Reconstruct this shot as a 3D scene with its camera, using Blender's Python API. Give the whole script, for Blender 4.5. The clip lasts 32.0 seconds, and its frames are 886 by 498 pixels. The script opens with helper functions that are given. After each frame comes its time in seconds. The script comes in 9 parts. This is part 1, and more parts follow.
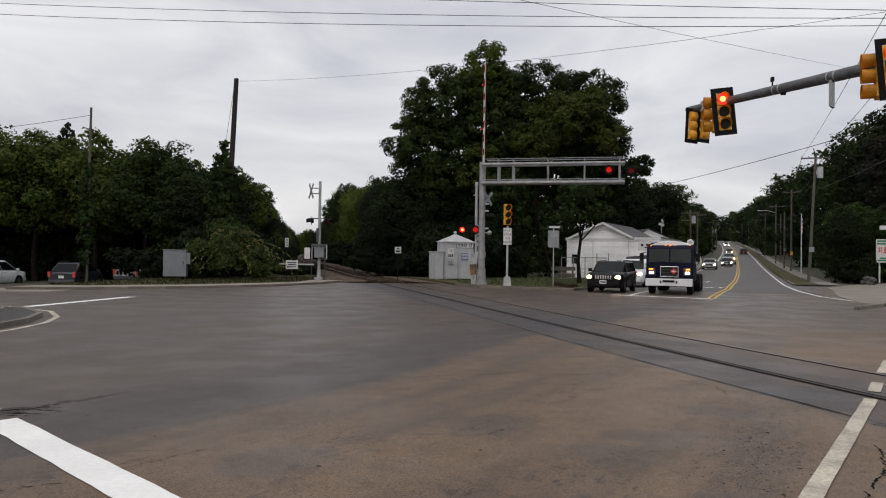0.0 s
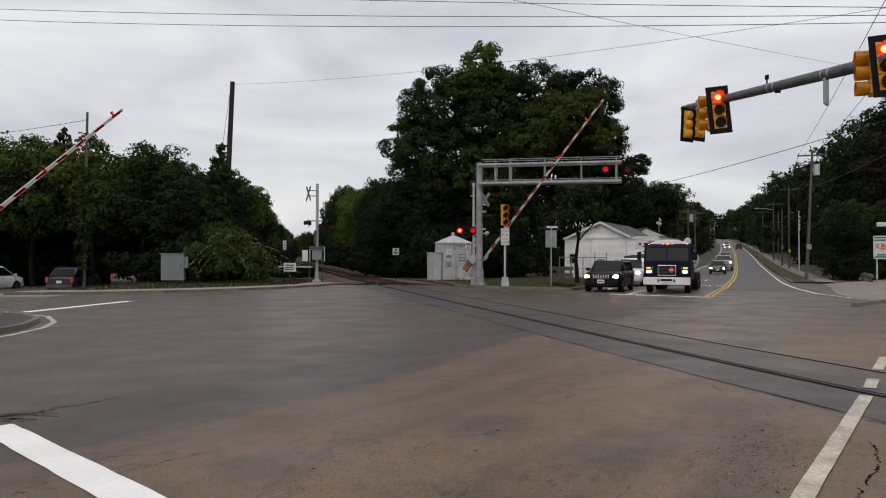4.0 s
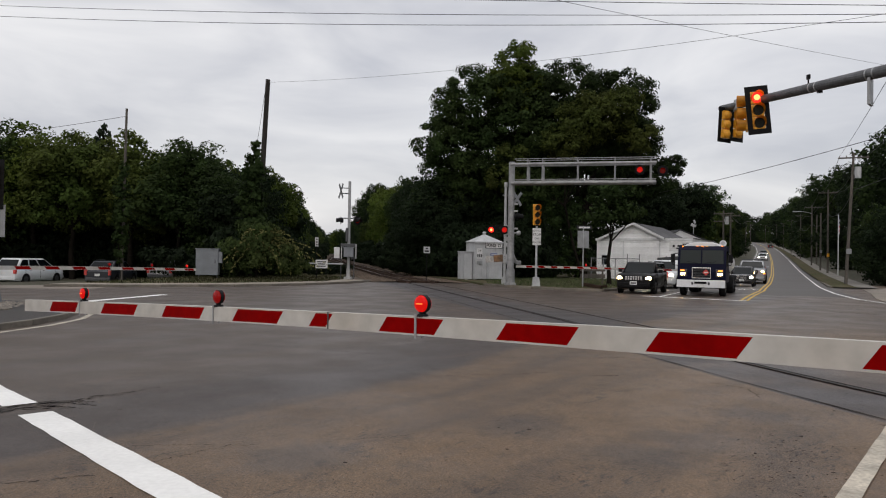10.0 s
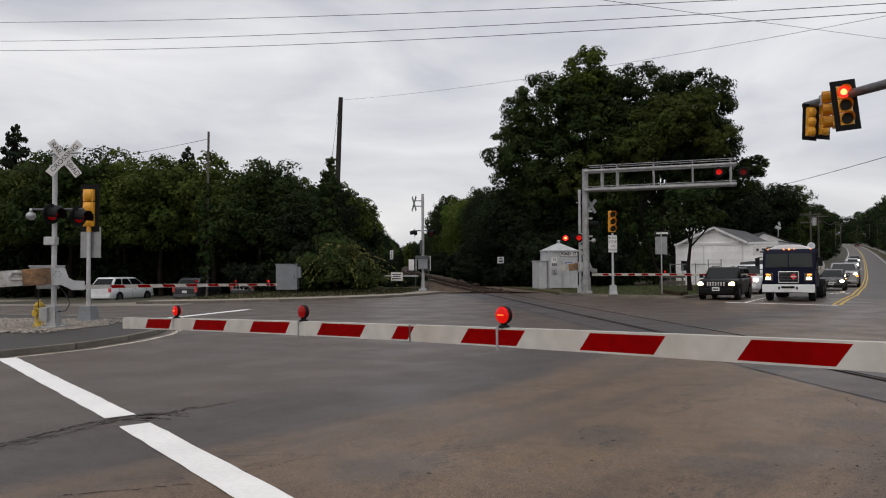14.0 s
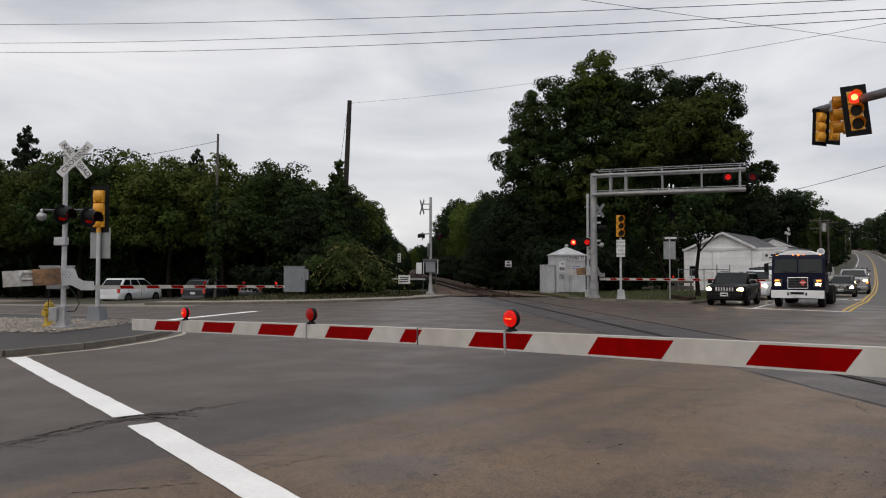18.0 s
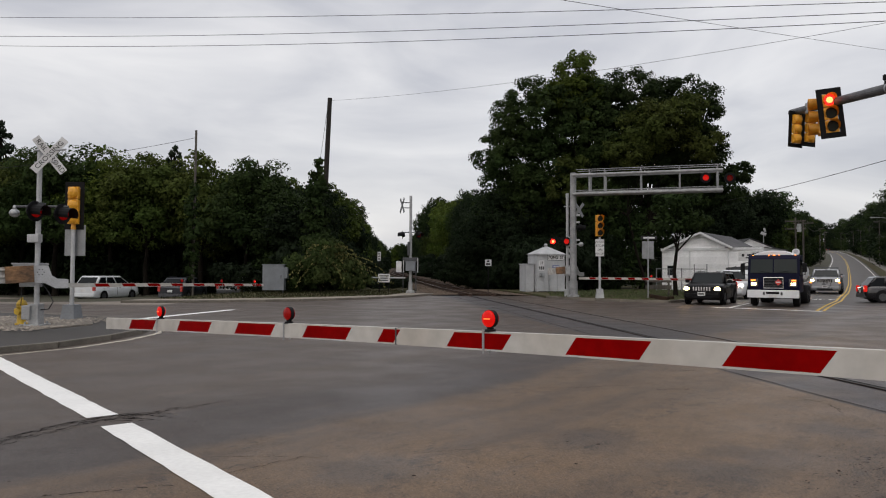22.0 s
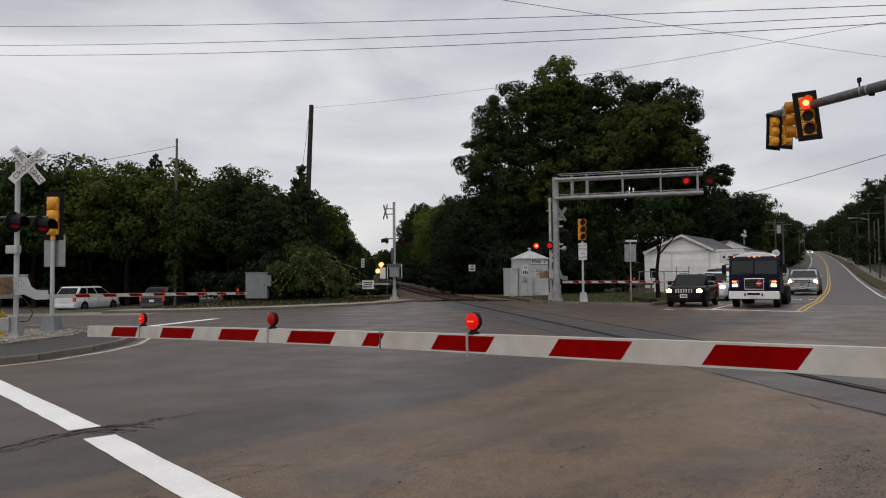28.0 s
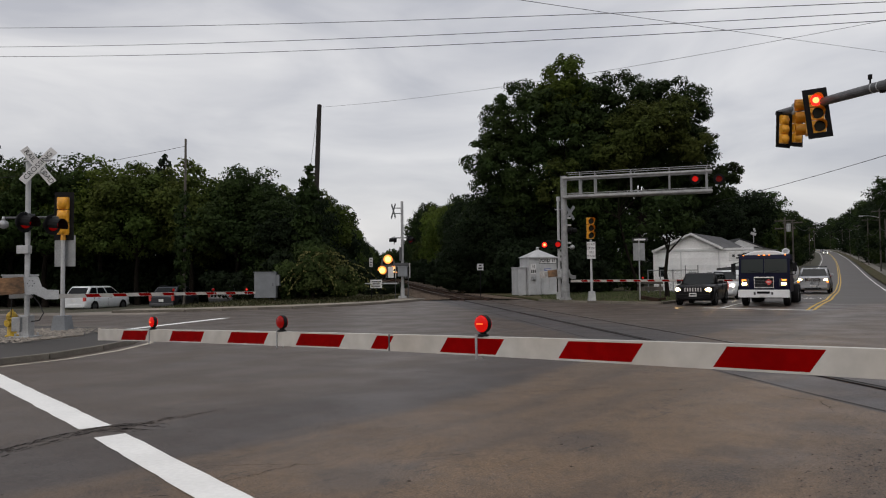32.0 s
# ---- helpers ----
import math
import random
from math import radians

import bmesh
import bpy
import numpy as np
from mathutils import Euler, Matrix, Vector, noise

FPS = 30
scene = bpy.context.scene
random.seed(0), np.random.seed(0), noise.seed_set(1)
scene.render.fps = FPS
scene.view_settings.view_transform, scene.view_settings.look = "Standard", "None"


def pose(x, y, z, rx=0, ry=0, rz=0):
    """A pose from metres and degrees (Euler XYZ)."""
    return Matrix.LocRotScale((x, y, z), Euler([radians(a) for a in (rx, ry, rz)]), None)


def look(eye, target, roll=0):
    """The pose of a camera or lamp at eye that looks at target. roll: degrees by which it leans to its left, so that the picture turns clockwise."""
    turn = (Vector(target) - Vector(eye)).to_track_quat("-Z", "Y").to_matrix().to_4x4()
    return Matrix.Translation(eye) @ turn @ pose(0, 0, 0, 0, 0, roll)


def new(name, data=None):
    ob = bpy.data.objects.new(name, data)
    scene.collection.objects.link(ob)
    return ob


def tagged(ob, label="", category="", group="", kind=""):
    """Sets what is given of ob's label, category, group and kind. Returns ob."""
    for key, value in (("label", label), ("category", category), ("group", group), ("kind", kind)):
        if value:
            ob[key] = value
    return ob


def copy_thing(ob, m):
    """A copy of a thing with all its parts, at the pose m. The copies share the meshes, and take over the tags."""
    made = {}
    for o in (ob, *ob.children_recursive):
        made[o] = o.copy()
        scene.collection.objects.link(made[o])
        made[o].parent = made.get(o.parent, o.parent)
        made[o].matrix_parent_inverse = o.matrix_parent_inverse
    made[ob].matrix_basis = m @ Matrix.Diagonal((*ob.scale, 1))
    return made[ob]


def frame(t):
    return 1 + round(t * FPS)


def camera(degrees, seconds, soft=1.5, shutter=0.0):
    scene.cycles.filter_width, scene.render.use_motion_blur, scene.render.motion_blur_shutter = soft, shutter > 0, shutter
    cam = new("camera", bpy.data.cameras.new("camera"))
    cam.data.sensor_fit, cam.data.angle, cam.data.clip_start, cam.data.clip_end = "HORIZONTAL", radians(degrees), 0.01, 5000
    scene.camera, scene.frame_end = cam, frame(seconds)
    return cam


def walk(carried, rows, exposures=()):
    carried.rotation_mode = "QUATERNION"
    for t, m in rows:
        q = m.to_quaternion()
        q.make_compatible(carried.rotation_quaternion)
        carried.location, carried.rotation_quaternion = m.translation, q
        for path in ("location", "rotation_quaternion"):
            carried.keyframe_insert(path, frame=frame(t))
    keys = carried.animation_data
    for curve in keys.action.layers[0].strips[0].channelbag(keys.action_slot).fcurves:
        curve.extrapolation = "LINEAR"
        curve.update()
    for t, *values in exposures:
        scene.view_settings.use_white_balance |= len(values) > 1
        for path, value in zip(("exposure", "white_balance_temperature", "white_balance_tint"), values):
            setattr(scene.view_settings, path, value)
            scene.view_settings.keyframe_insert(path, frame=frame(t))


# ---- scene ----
cam = camera(63.0, 32.0, soft=1.1)
PATH = [
    (0.0, pose(0.008, 0.025, 1.515, 90.84, -0.72, -0.29)),
    (0.5, pose(0.028, 0.039, 1.516, 91.17, -0.62, -0.29)),
    (1.0, pose(0.026, 0.039, 1.509, 91.15, -0.69, -0.30)),
    (1.5, pose(0.029, 0.032, 1.526, 91.13, -0.63, -0.63)),
    (2.0, pose(0.030, 0.032, 1.516, 91.28, -0.61, -0.56)),
    (2.5, pose(0.039, 0.030, 1.517, 91.13, -0.53, -0.37)),
    (4.5, pose(0.065, 0.013, 1.518, 90.72, -0.07, -0.43)),
    (5.0, pose(0.115, 0.015, 1.510, 90.47, -0.63, 0.69)),
    (5.5, pose(0.130, 0.029, 1.498, 90.92, 0.13, 2.24)),
    (6.0, pose(0.094, 0.031, 1.498, 90.98, 0.63, 2.65)),
    (6.5, pose(0.070, 0.030, 1.499, 90.68, -0.06, 3.36)),
    (7.0, pose(0.050, 0.027, 1.498, 90.74, -0.53, 2.93)),
    (7.5, pose(0.039, 0.045, 1.502, 90.91, -0.60, 2.76)),
    (8.0, pose(0.040, 0.028, 1.497, 90.85, -0.54, 2.55)),
    (8.5, pose(0.041, 0.015, 1.494, 91.08, -0.86, 2.62)),
    (9.0, pose(0.034, 0.030, 1.497, 90.86, -0.98, 2.59)),
    (9.5, pose(0.027, 0.035, 1.497, 90.87, -0.91, 2.34)),
    (10.0, pose(0.025, 0.037, 1.497, 90.83, -1.00, 2.01)),
    (10.5, pose(0.024, 0.022, 1.504, 91.08, -0.75, 2.29)),
    (11.0, pose(0.018, 0.033, 1.492, 91.22, -0.17, 3.09)),
    (11.5, pose(0.013, 0.034, 1.491, 91.09, 0.02, 4.02)),
    (12.0, pose(0.013, 0.038, 1.491, 91.28, -0.10, 5.07)),
    (12.5, pose(0.010, 0.005, 1.496, 91.44, 0.03, 5.70)),
    (13.0, pose(0.004, 0.009, 1.491, 91.78, 0.26, 6.91)),
    (13.5, pose(0.006, 0.010, 1.503, 91.66, 0.43, 7.34)),
    (14.0, pose(-0.010, 0.011, 1.498, 91.64, 0.33, 7.83)),
    (14.5, pose(-0.008, 0.029, 1.498, 91.35, 0.36, 8.16)),
    (16.5, pose(0.000, -0.019, 1.493, 92.03, 0.27, 8.76)),
    (17.0, pose(-0.002, 0.005, 1.500, 91.90, 0.13, 8.54)),
    (17.5, pose(-0.005, -0.001, 1.492, 92.10, -0.09, 8.36)),
    (18.0, pose(-0.012, 0.002, 1.486, 91.92, -0.09, 8.42)),
    (18.5, pose(-0.016, -0.001, 1.492, 91.80, 0.08, 8.21)),
    (19.0, pose(-0.015, -0.008, 1.495, 91.93, 0.00, 8.60)),
    (19.5, pose(-0.019, -0.001, 1.498, 91.98, -0.00, 8.49)),
    (20.0, pose(-0.013, 0.004, 1.495, 92.07, 0.07, 7.85)),
    (20.5, pose(-0.008, -0.005, 1.498, 91.77, -0.18, 7.24)),
    (21.0, pose(-0.006, 0.007, 1.499, 91.68, 0.09, 6.51)),
    (21.5, pose(-0.003, 0.020, 1.493, 91.86, 0.14, 6.49)),
    (22.0, pose(-0.007, 0.025, 1.496, 91.81, -0.29, 6.84)),
    (22.5, pose(-0.010, 0.016, 1.501, 92.16, -0.22, 6.96)),
    (23.0, pose(-0.011, 0.014, 1.501, 92.08, 0.29, 6.91)),
    (23.5, pose(0.003, 0.027, 1.508, 91.74, 0.33, 6.53)),
    (24.0, pose(-0.021, 0.029, 1.497, 91.72, 0.49, 6.43)),
    (24.5, pose(-0.014, 0.028, 1.501, 92.08, 0.54, 6.40)),
    (26.5, pose(-0.000, 0.039, 1.501, 91.58, 0.99, 6.39)),
    (27.0, pose(-0.008, 0.007, 1.506, 91.70, 0.46, 6.06)),
    (27.5, pose(-0.002, -0.011, 1.507, 91.78, 0.46, 5.81)),
    (28.0, pose(-0.000, -0.000, 1.500, 92.25, 0.50, 5.58)),
    (28.5, pose(-0.008, -0.016, 1.496, 92.49, 0.74, 5.33)),
    (29.0, pose(0.003, -0.026, 1.500, 92.58, 0.90, 5.26)),
    (29.5, pose(-0.003, -0.020, 1.506, 93.27, 0.92, 4.80)),
    (30.0, pose(-0.012, -0.020, 1.499, 93.16, 0.81, 4.96)),
    (30.5, pose(-0.013, 0.012, 1.501, 93.07, 0.59, 4.89)),
    (31.0, pose(-0.014, -0.000, 1.497, 92.94, 0.73, 4.89)),
    (31.5, pose(-0.016, -0.007, 1.505, 92.18, 0.91, 5.70)),
    (32.0, pose(-0.005, 0.006, 1.498, 92.19, 0.61, 6.22)),
]
walk(cam, PATH, exposures=[(0.0, 0.0), (21.0, 0.0), (24.0, -0.08), (28.2, -0.08), (29.5, -0.15), (31.0, -0.19), (32.0, -0.15)])
SKY, ZENITH = 0.99, 1.3
# ---- overcast evening sky ----
world = bpy.data.worlds.new("overcast_sky")
scene.world = world
world.use_nodes = True
wn, wl = world.node_tree.nodes, world.node_tree.links
wn.clear()


def wnode(kind, **kw):
    n = wn.new(kind)
    for k, v in kw.items():
        n.inputs[k.replace("_", " ")].default_value = v
    return n


w_out = wn.new("ShaderNodeOutputWorld")
w_bg = wn.new("ShaderNodeBackground")
w_bg2 = wn.new("ShaderNodeBackground")
w_add = wn.new("ShaderNodeAddShader")
w_sky = wn.new("ShaderNodeTexSky")
w_sky.sky_type, w_sky.sun_disc = "NISHITA", False
w_sky.sun_elevation, w_sky.sun_rotation = radians(35), radians(200)
w_sky.air_density, w_sky.dust_density = 1.0, 4.0
w_bg2.inputs["Strength"].default_value = 0.02
wl.new(w_sky.outputs[0], w_bg2.inputs[0])
w_co = wn.new("ShaderNodeTexCoord")
w_sep = wn.new("ShaderNodeSeparateXYZ")
wl.new(w_co.outputs["Generated"], w_sep.inputs[0])
w_map = wn.new("ShaderNodeMapping")
w_map.inputs["Scale"].default_value = (1.0, 1.0, 3.6)
wl.new(w_co.outputs["Generated"], w_map.inputs[0])
w_noise = wnode("ShaderNodeTexNoise", Scale=2.6, Detail=5.0, Roughness=0.52, Distortion=0.5)
wl.new(w_map.outputs[0], w_noise.inputs[0])
w_ramp = wn.new("ShaderNodeValToRGB")
w_ramp.color_ramp.elements[0].position, w_ramp.color_ramp.elements[0].color = 0.34, (0.515, 0.515, 0.55, 1)
w_ramp.color_ramp.elements[1].position, w_ramp.color_ramp.elements[1].color = 0.66, (0.80, 0.785, 0.785, 1)
wl.new(w_noise.outputs[0], w_ramp.inputs[0])
# overcast: the zenith is a little brighter than the horizon
w_grad = wn.new("ShaderNodeMapRange")
w_grad.interpolation_type = "SMOOTHSTEP"
for k, v in zip(("From Min", "From Max", "To Min", "To Max"), (0.25, 1.0, 1.0, ZENITH)):
    w_grad.inputs[k].default_value = v
wl.new(w_sep.outputs[2], w_grad.inputs[0])
w_mul = wn.new("ShaderNodeVectorMath")
w_mul.operation = "SCALE"
wl.new(w_ramp.outputs[0], w_mul.inputs[0])
wl.new(w_grad.outputs[0], w_mul.inputs["Scale"])
wl.new(w_mul.outputs[0], w_bg.inputs[0])
w_bg.inputs["Strength"].default_value = SKY
wl.new(w_bg.outputs[0], w_add.inputs[0])
wl.new(w_bg2.outputs[0], w_add.inputs[1])
wl.new(w_add.outputs[0], w_out.inputs[0])

sun_data = bpy.data.lights.new("sun", "SUN")
sun_data.energy, sun_data.angle, sun_data.color = 0.6, radians(40), (1.0, 0.95, 0.9)
sun = new("sun", sun_data)
sun.matrix_world = look((0, 0, 50), (5.5, 18, 0))

# ---- materials ----
def mat(name, color, rough=0.6, metal=0.0, var=0.25, scale=3.0, fine=40.0, bump=0.0, color2=None, rnd=0.0, island=0.0, spec=0.5, coat=0.0, stretch=None):
    """A painted or natural surface: two scales of variation, roughness variation and fine relief."""
    m = bpy.data.materials.new(name)
    m.use_nodes = True
    n, l = m.node_tree.nodes, m.node_tree.links
    b = n["Principled BSDF"]
    b.inputs["Metallic"].default_value = metal
    b.inputs["Specular IOR Level"].default_value = spec
    b.inputs["Coat Weight"].default_value = coat
    co = n.new("ShaderNodeTexCoord")
    src = co.outputs["Object"]
    if stretch:
        mp = n.new("ShaderNodeMapping")
        mp.inputs["Scale"].default_value = stretch
        l.new(src, mp.inputs[0])
        src = mp.outputs[0]
    big = n.new("ShaderNodeTexNoise")
    big.inputs["Scale"].default_value, big.inputs["Detail"].default_value = scale, 4
    small = n.new("ShaderNodeTexNoise")
    small.inputs["Scale"].default_value, small.inputs["Detail"].default_value = fine, 3
    l.new(src, big.inputs[0])
    l.new(src, small.inputs[0])
    mix = n.new("ShaderNodeMix")
    mix.data_type = "RGBA"
    c2 = color2 or tuple(c * (1 - 1.6 * var) for c in color)
    mix.inputs["A"].default_value, mix.inputs["B"].default_value = (*c2, 1), (*color, 1)
    ramp = n.new("ShaderNodeMapRange")
    ramp.inputs["From Min"].default_value, ramp.inputs["From Max"].default_value = 0.35, 0.65
    l.new(big.outputs[0], ramp.inputs[0])
    l.new(ramp.outputs[0], mix.inputs["Factor"])
    hsv = n.new("ShaderNodeHueSaturation")
    val = n.new("ShaderNodeMapRange")
    val.inputs["From Min"].default_value, val.inputs["From Max"].default_value = 0.3, 0.7
    val.inputs["To Min"].default_value, val.inputs["To Max"].default_value = 1 - var * 0.8, 1 + var * 0.8
    l.new(small.outputs[0], val.inputs[0])
    last = val.outputs[0]
    if rnd or island:
        if island:
            g = n.new("ShaderNodeNewGeometry")
            r = g.outputs["Random Per Island"]
        else:
            g = n.new("ShaderNodeObjectInfo")
            r = g.outputs["Random"]
        k = n.new("ShaderNodeMapRange")
        k.inputs["To Min"].default_value, k.inputs["To Max"].default_value = 1 - (rnd or island), 1 + (rnd or island)
        l.new(r, k.inputs[0])
        mm = n.new("ShaderNodeMath")
        mm.operation = "MULTIPLY"
        l.new(last, mm.inputs[0])
        l.new(k.outputs[0], mm.inputs[1])
        last = mm.outputs[0]
    l.new(last, hsv.inputs["Value"])
    l.new(mix.outputs["Result"], hsv.inputs["Color"])
    l.new(hsv.outputs[0], b.inputs["Base Color"])
    ro = n.new("ShaderNodeMapRange")
    ro.inputs["To Min"].default_value, ro.inputs["To Max"].default_value = max(0.02, rough - 0.12), min(1, rough + 0.12)
    l.new(big.outputs[0], ro.inputs[0])
    l.new(ro.outputs[0], b.inputs["Roughness"])
    if bump:
        bp = n.new("ShaderNodeBump")
        bp.inputs["Strength"].default_value, bp.inputs["Distance"].default_value = 1.0, bump
        l.new(small.outputs[0], bp.inputs["Height"])
        l.new(bp.outputs[0], b.inputs["Normal"])
    return m


def glow(name, color, power, base=(0.1, 0.01, 0.01)):
    m = bpy.data.materials.new(name)
    m.use_nodes = True
    b = m.node_tree.nodes["Principled BSDF"]
    b.inputs["Base Color"].default_value = (*base, 1)
    b.inputs["Roughness"].default_value = 0.25
    b.inputs["Specular IOR Level"].default_value = 0.15
    b.inputs["Emission Color"].default_value = (*color, 1)
    b.inputs["Emission Strength"].default_value = power
    return m


def glass(name, color, rough=0.04, spec=0.4):
    """Dark car glass."""
    m = bpy.data.materials.new(name)
    m.use_nodes = True
    b = m.node_tree.nodes["Principled BSDF"]
    b.inputs["Base Color"].default_value = (*color, 1)
    b.inputs["Roughness"].default_value = rough
    b.inputs["Specular IOR Level"].default_value = spec
    return m


def asphalt_mat():
    """Worn asphalt: grey where wheels polish it, brown with dust near the stop line, dark tracks, fine stones."""
    m = bpy.data.materials.new("worn_asphalt")
    m.use_nodes = True
    n, l = m.node_tree.nodes, m.node_tree.links
    b = n["Principled BSDF"]
    g = n.new("ShaderNodeTexCoord").outputs["Object"]

    def noise_tex(scale, detail, src=g, rough=0.5, dist=0.0):
        t = n.new("ShaderNodeTexNoise")
        t.inputs["Scale"].default_value, t.inputs["Detail"].default_value = scale, detail
        t.inputs["Roughness"].default_value, t.inputs["Distortion"].default_value = rough, dist
        l.new(src, t.inputs[0])
        return t.outputs[0]

    def rng(src, a, c, lo=0.0, hi=1.0):
        r = n.new("ShaderNodeMapRange")
        r.interpolation_type = "SMOOTHSTEP"
        for i, v in enumerate((a, c, lo, hi)):
            r.inputs[i + 1].default_value = v
        l.new(src, r.inputs[0])
        return r.outputs[0]

    def mix(f, a, c):
        x = n.new("ShaderNodeMix")
        x.data_type = "RGBA"
        for key, v in (("Factor", f), ("A", a), ("B", c)):
            if isinstance(v, tuple):
                x.inputs[key].default_value = (*v, 1)
            else:
                l.new(v, x.inputs[key])
        return x.outputs["Result"]

    def math_op(op, a, c):
        x = n.new("ShaderNodeMath")
        x.operation = op
        for i, v in enumerate((a, c)):
            if isinstance(v, float):
                x.inputs[i].default_value = v
            else:
                l.new(v, x.inputs[i])
        return x.outputs[0]

    sep = n.new("ShaderNodeSeparateXYZ")
    l.new(g, sep.inputs[0])
    sx, sy = sep.outputs[0], sep.outputs[1]
    # dusty lane: strip along the travel direction (0.55, 0.83) that widens to the road's edge
    across = math_op("ADD", math_op("MULTIPLY", sx, 0.83), math_op("MULTIPLY", sy, -0.55))
    along = math_op("ADD", math_op("MULTIPLY", sx, 0.55), math_op("MULTIPLY", sy, 0.83))
    edge = math_op("ADD", math_op("ADD", across, rng(along, 6.5, 13.5, 0.0, 0.95)), math_op("MULTIPLY", noise_tex(1.4, 5, rough=0.62), 0.5))
    dust = math_op("MULTIPLY", rng(edge, -5.5, -5.05), rng(across, -6.5, -1.5, 0.7, 1.0))
    dust = math_op("MULTIPLY", dust, rng(noise_tex(1.1, 5, rough=0.65), 0.25, 0.6, 0.6, 1.0))
    fade = rng(along, 13.0, 24.0, 1.0, 0.25)
    dust = math_op("MULTIPLY", dust, fade)
    col = mix(dust, (0.098, 0.074, 0.058), (0.210, 0.136, 0.077))
    # polished dark wheel tracks
    tr = math_op("ADD", edge, math_op("MULTIPLY", noise_tex(0.22, 2), 1.6))
    band = math_op("MULTIPLY", rng(tr, -7.6, -5.2), rng(edge, -5.45, -5.15, 1.0, 0.0))
    col = mix(math_op("MULTIPLY", band, 0.66), col, (0.050, 0.043, 0.044))
    # long faint streaks that wheels have drawn along the lanes
    cx = n.new("ShaderNodeCombineXYZ")
    l.new(across, cx.inputs[0])
    l.new(math_op("MULTIPLY", along, 0.13), cx.inputs[1])
    col = mix(rng(noise_tex(0.9, 4, cx.outputs[0], rough=0.6), 0.46, 0.66, 0.0, 0.55), col, (0.060, 0.049, 0.044))
    col = mix(rng(noise_tex(2.6, 3, cx.outputs[0], rough=0.6), 0.54, 0.7, 0.0, 0.4), col, (0.148, 0.108, 0.080))
    # blotches and oil stains
    col = mix(rng(noise_tex(0.55, 5, rough=0.62), 0.42, 0.72, 0.0, 0.34), col, (0.068, 0.050, 0.041))
    col = mix(rng(noise_tex(1.7, 4, rough=0.6, dist=0.6), 0.6, 0.74, 0.0, 0.55), col, (0.048, 0.042, 0.044))
    col = mix(rng(noise_tex(0.12, 3), 0.45, 0.7, 0.0, 0.4), col, (0.135, 0.112, 0.096))
    # dark repaving strip along the near rail, worn into the road on its far side
    strip = math_op("ADD", math_op("ADD", sx, math_op("MULTIPLY", sy, 0.255)), math_op("MULTIPLY", noise_tex(6.0, 3), 0.12))
    strip2 = math_op("ADD", strip, math_op("MULTIPLY", noise_tex(0.5, 4), 2.0))
    patch = math_op("MULTIPLY", rng(strip, 5.92, 5.98), rng(strip2, 8.4, 10.6, 1.0, 0.0))
    patch = math_op("MULTIPLY", patch, rng(noise_tex(0.9, 4, rough=0.6), 0.25, 0.6, 0.45, 1.0))
    col = mix(math_op("MULTIPLY", patch, 0.9), col, (0.066, 0.063, 0.068))
    # old oil patches
    for px, py, rad in ((0.55, 6.7, 0.55), (1.35, 5.75, 0.42), (1.75, 6.3, 0.3), (-1.2, 5.4, 0.5), (2.9, 7.4, 0.4)):
        vd = n.new("ShaderNodeVectorMath")
        vd.operation = "DISTANCE"
        vd.inputs[1].default_value = (px, py, 0)
        l.new(g, vd.inputs[0])
        dd = math_op("ADD", vd.outputs["Value"], math_op("MULTIPLY", noise_tex(3.0, 4, rough=0.65), 0.7))
        col = mix(rng(dd, rad * 0.5 + 0.3, rad + 0.45, 0.5, 0.0), col, (0.064, 0.056, 0.054))
    # mottling of hand-sized and finger-sized patches
    col = mix(rng(noise_tex(5.0, 5, rough=0.65), 0.46, 0.74, 0.0, 0.5), col, (0.054, 0.043, 0.037))
    col = mix(rng(noise_tex(13.0, 4, rough=0.7), 0.5, 0.75, 0.0, 0.45), col, (0.165, 0.118, 0.088))
    col = mix(rng(noise_tex(26.0, 3, rough=0.7), 0.58, 0.72, 0.0, 0.75), col, (0.034, 0.029, 0.028))
    # ravelled rows along the lanes: broken dark dashes where stones have gone
    cz = n.new("ShaderNodeCombineXYZ")
    l.new(across, cz.inputs[0])
    l.new(math_op("MULTIPLY", along, 0.3), cz.inputs[1])
    rows_ = rng(noise_tex(1.3, 3, cz.outputs[0], rough=0.55), 0.48, 0.62)
    ravel = math_op("MULTIPLY", rows_, rng(noise_tex(17.0, 4, cz.outputs[0], rough=0.75), 0.53, 0.64))
    col = mix(math_op("MULTIPLY", ravel, 0.88), col, (0.040, 0.033, 0.030))
    # hairline cracks, broken off here and there
    warp = n.new("ShaderNodeVectorMath")
    warp.operation = "ADD"
    nz = n.new("ShaderNodeTexNoise")
    nz.inputs["Scale"].default_value, nz.inputs["Detail"].default_value = 1.6, 4
    l.new(g, nz.inputs[0])
    l.new(g, warp.inputs[0])
    l.new(nz.outputs["Color"], warp.inputs[1])
    for scl, wide, lo, hi in ((0.42, 0.006, 0.56, 0.62), (1.5, 0.010, 0.60, 0.65)):
        ed = n.new("ShaderNodeTexVoronoi")
        ed.feature = "DISTANCE_TO_EDGE"
        ed.inputs["Scale"].default_value = scl
        l.new(warp.outputs[0], ed.inputs["Vector"])
        fine_ = rng(ed.outputs["Distance"], wide * 0.35, wide, 1.0, 0.0)
        fine_ = math_op("MULTIPLY", fine_, rng(noise_tex(0.7, 3), lo, hi))
        fine_ = math_op("MULTIPLY", fine_, rng(noise_tex(9.0, 3), 0.42, 0.55))
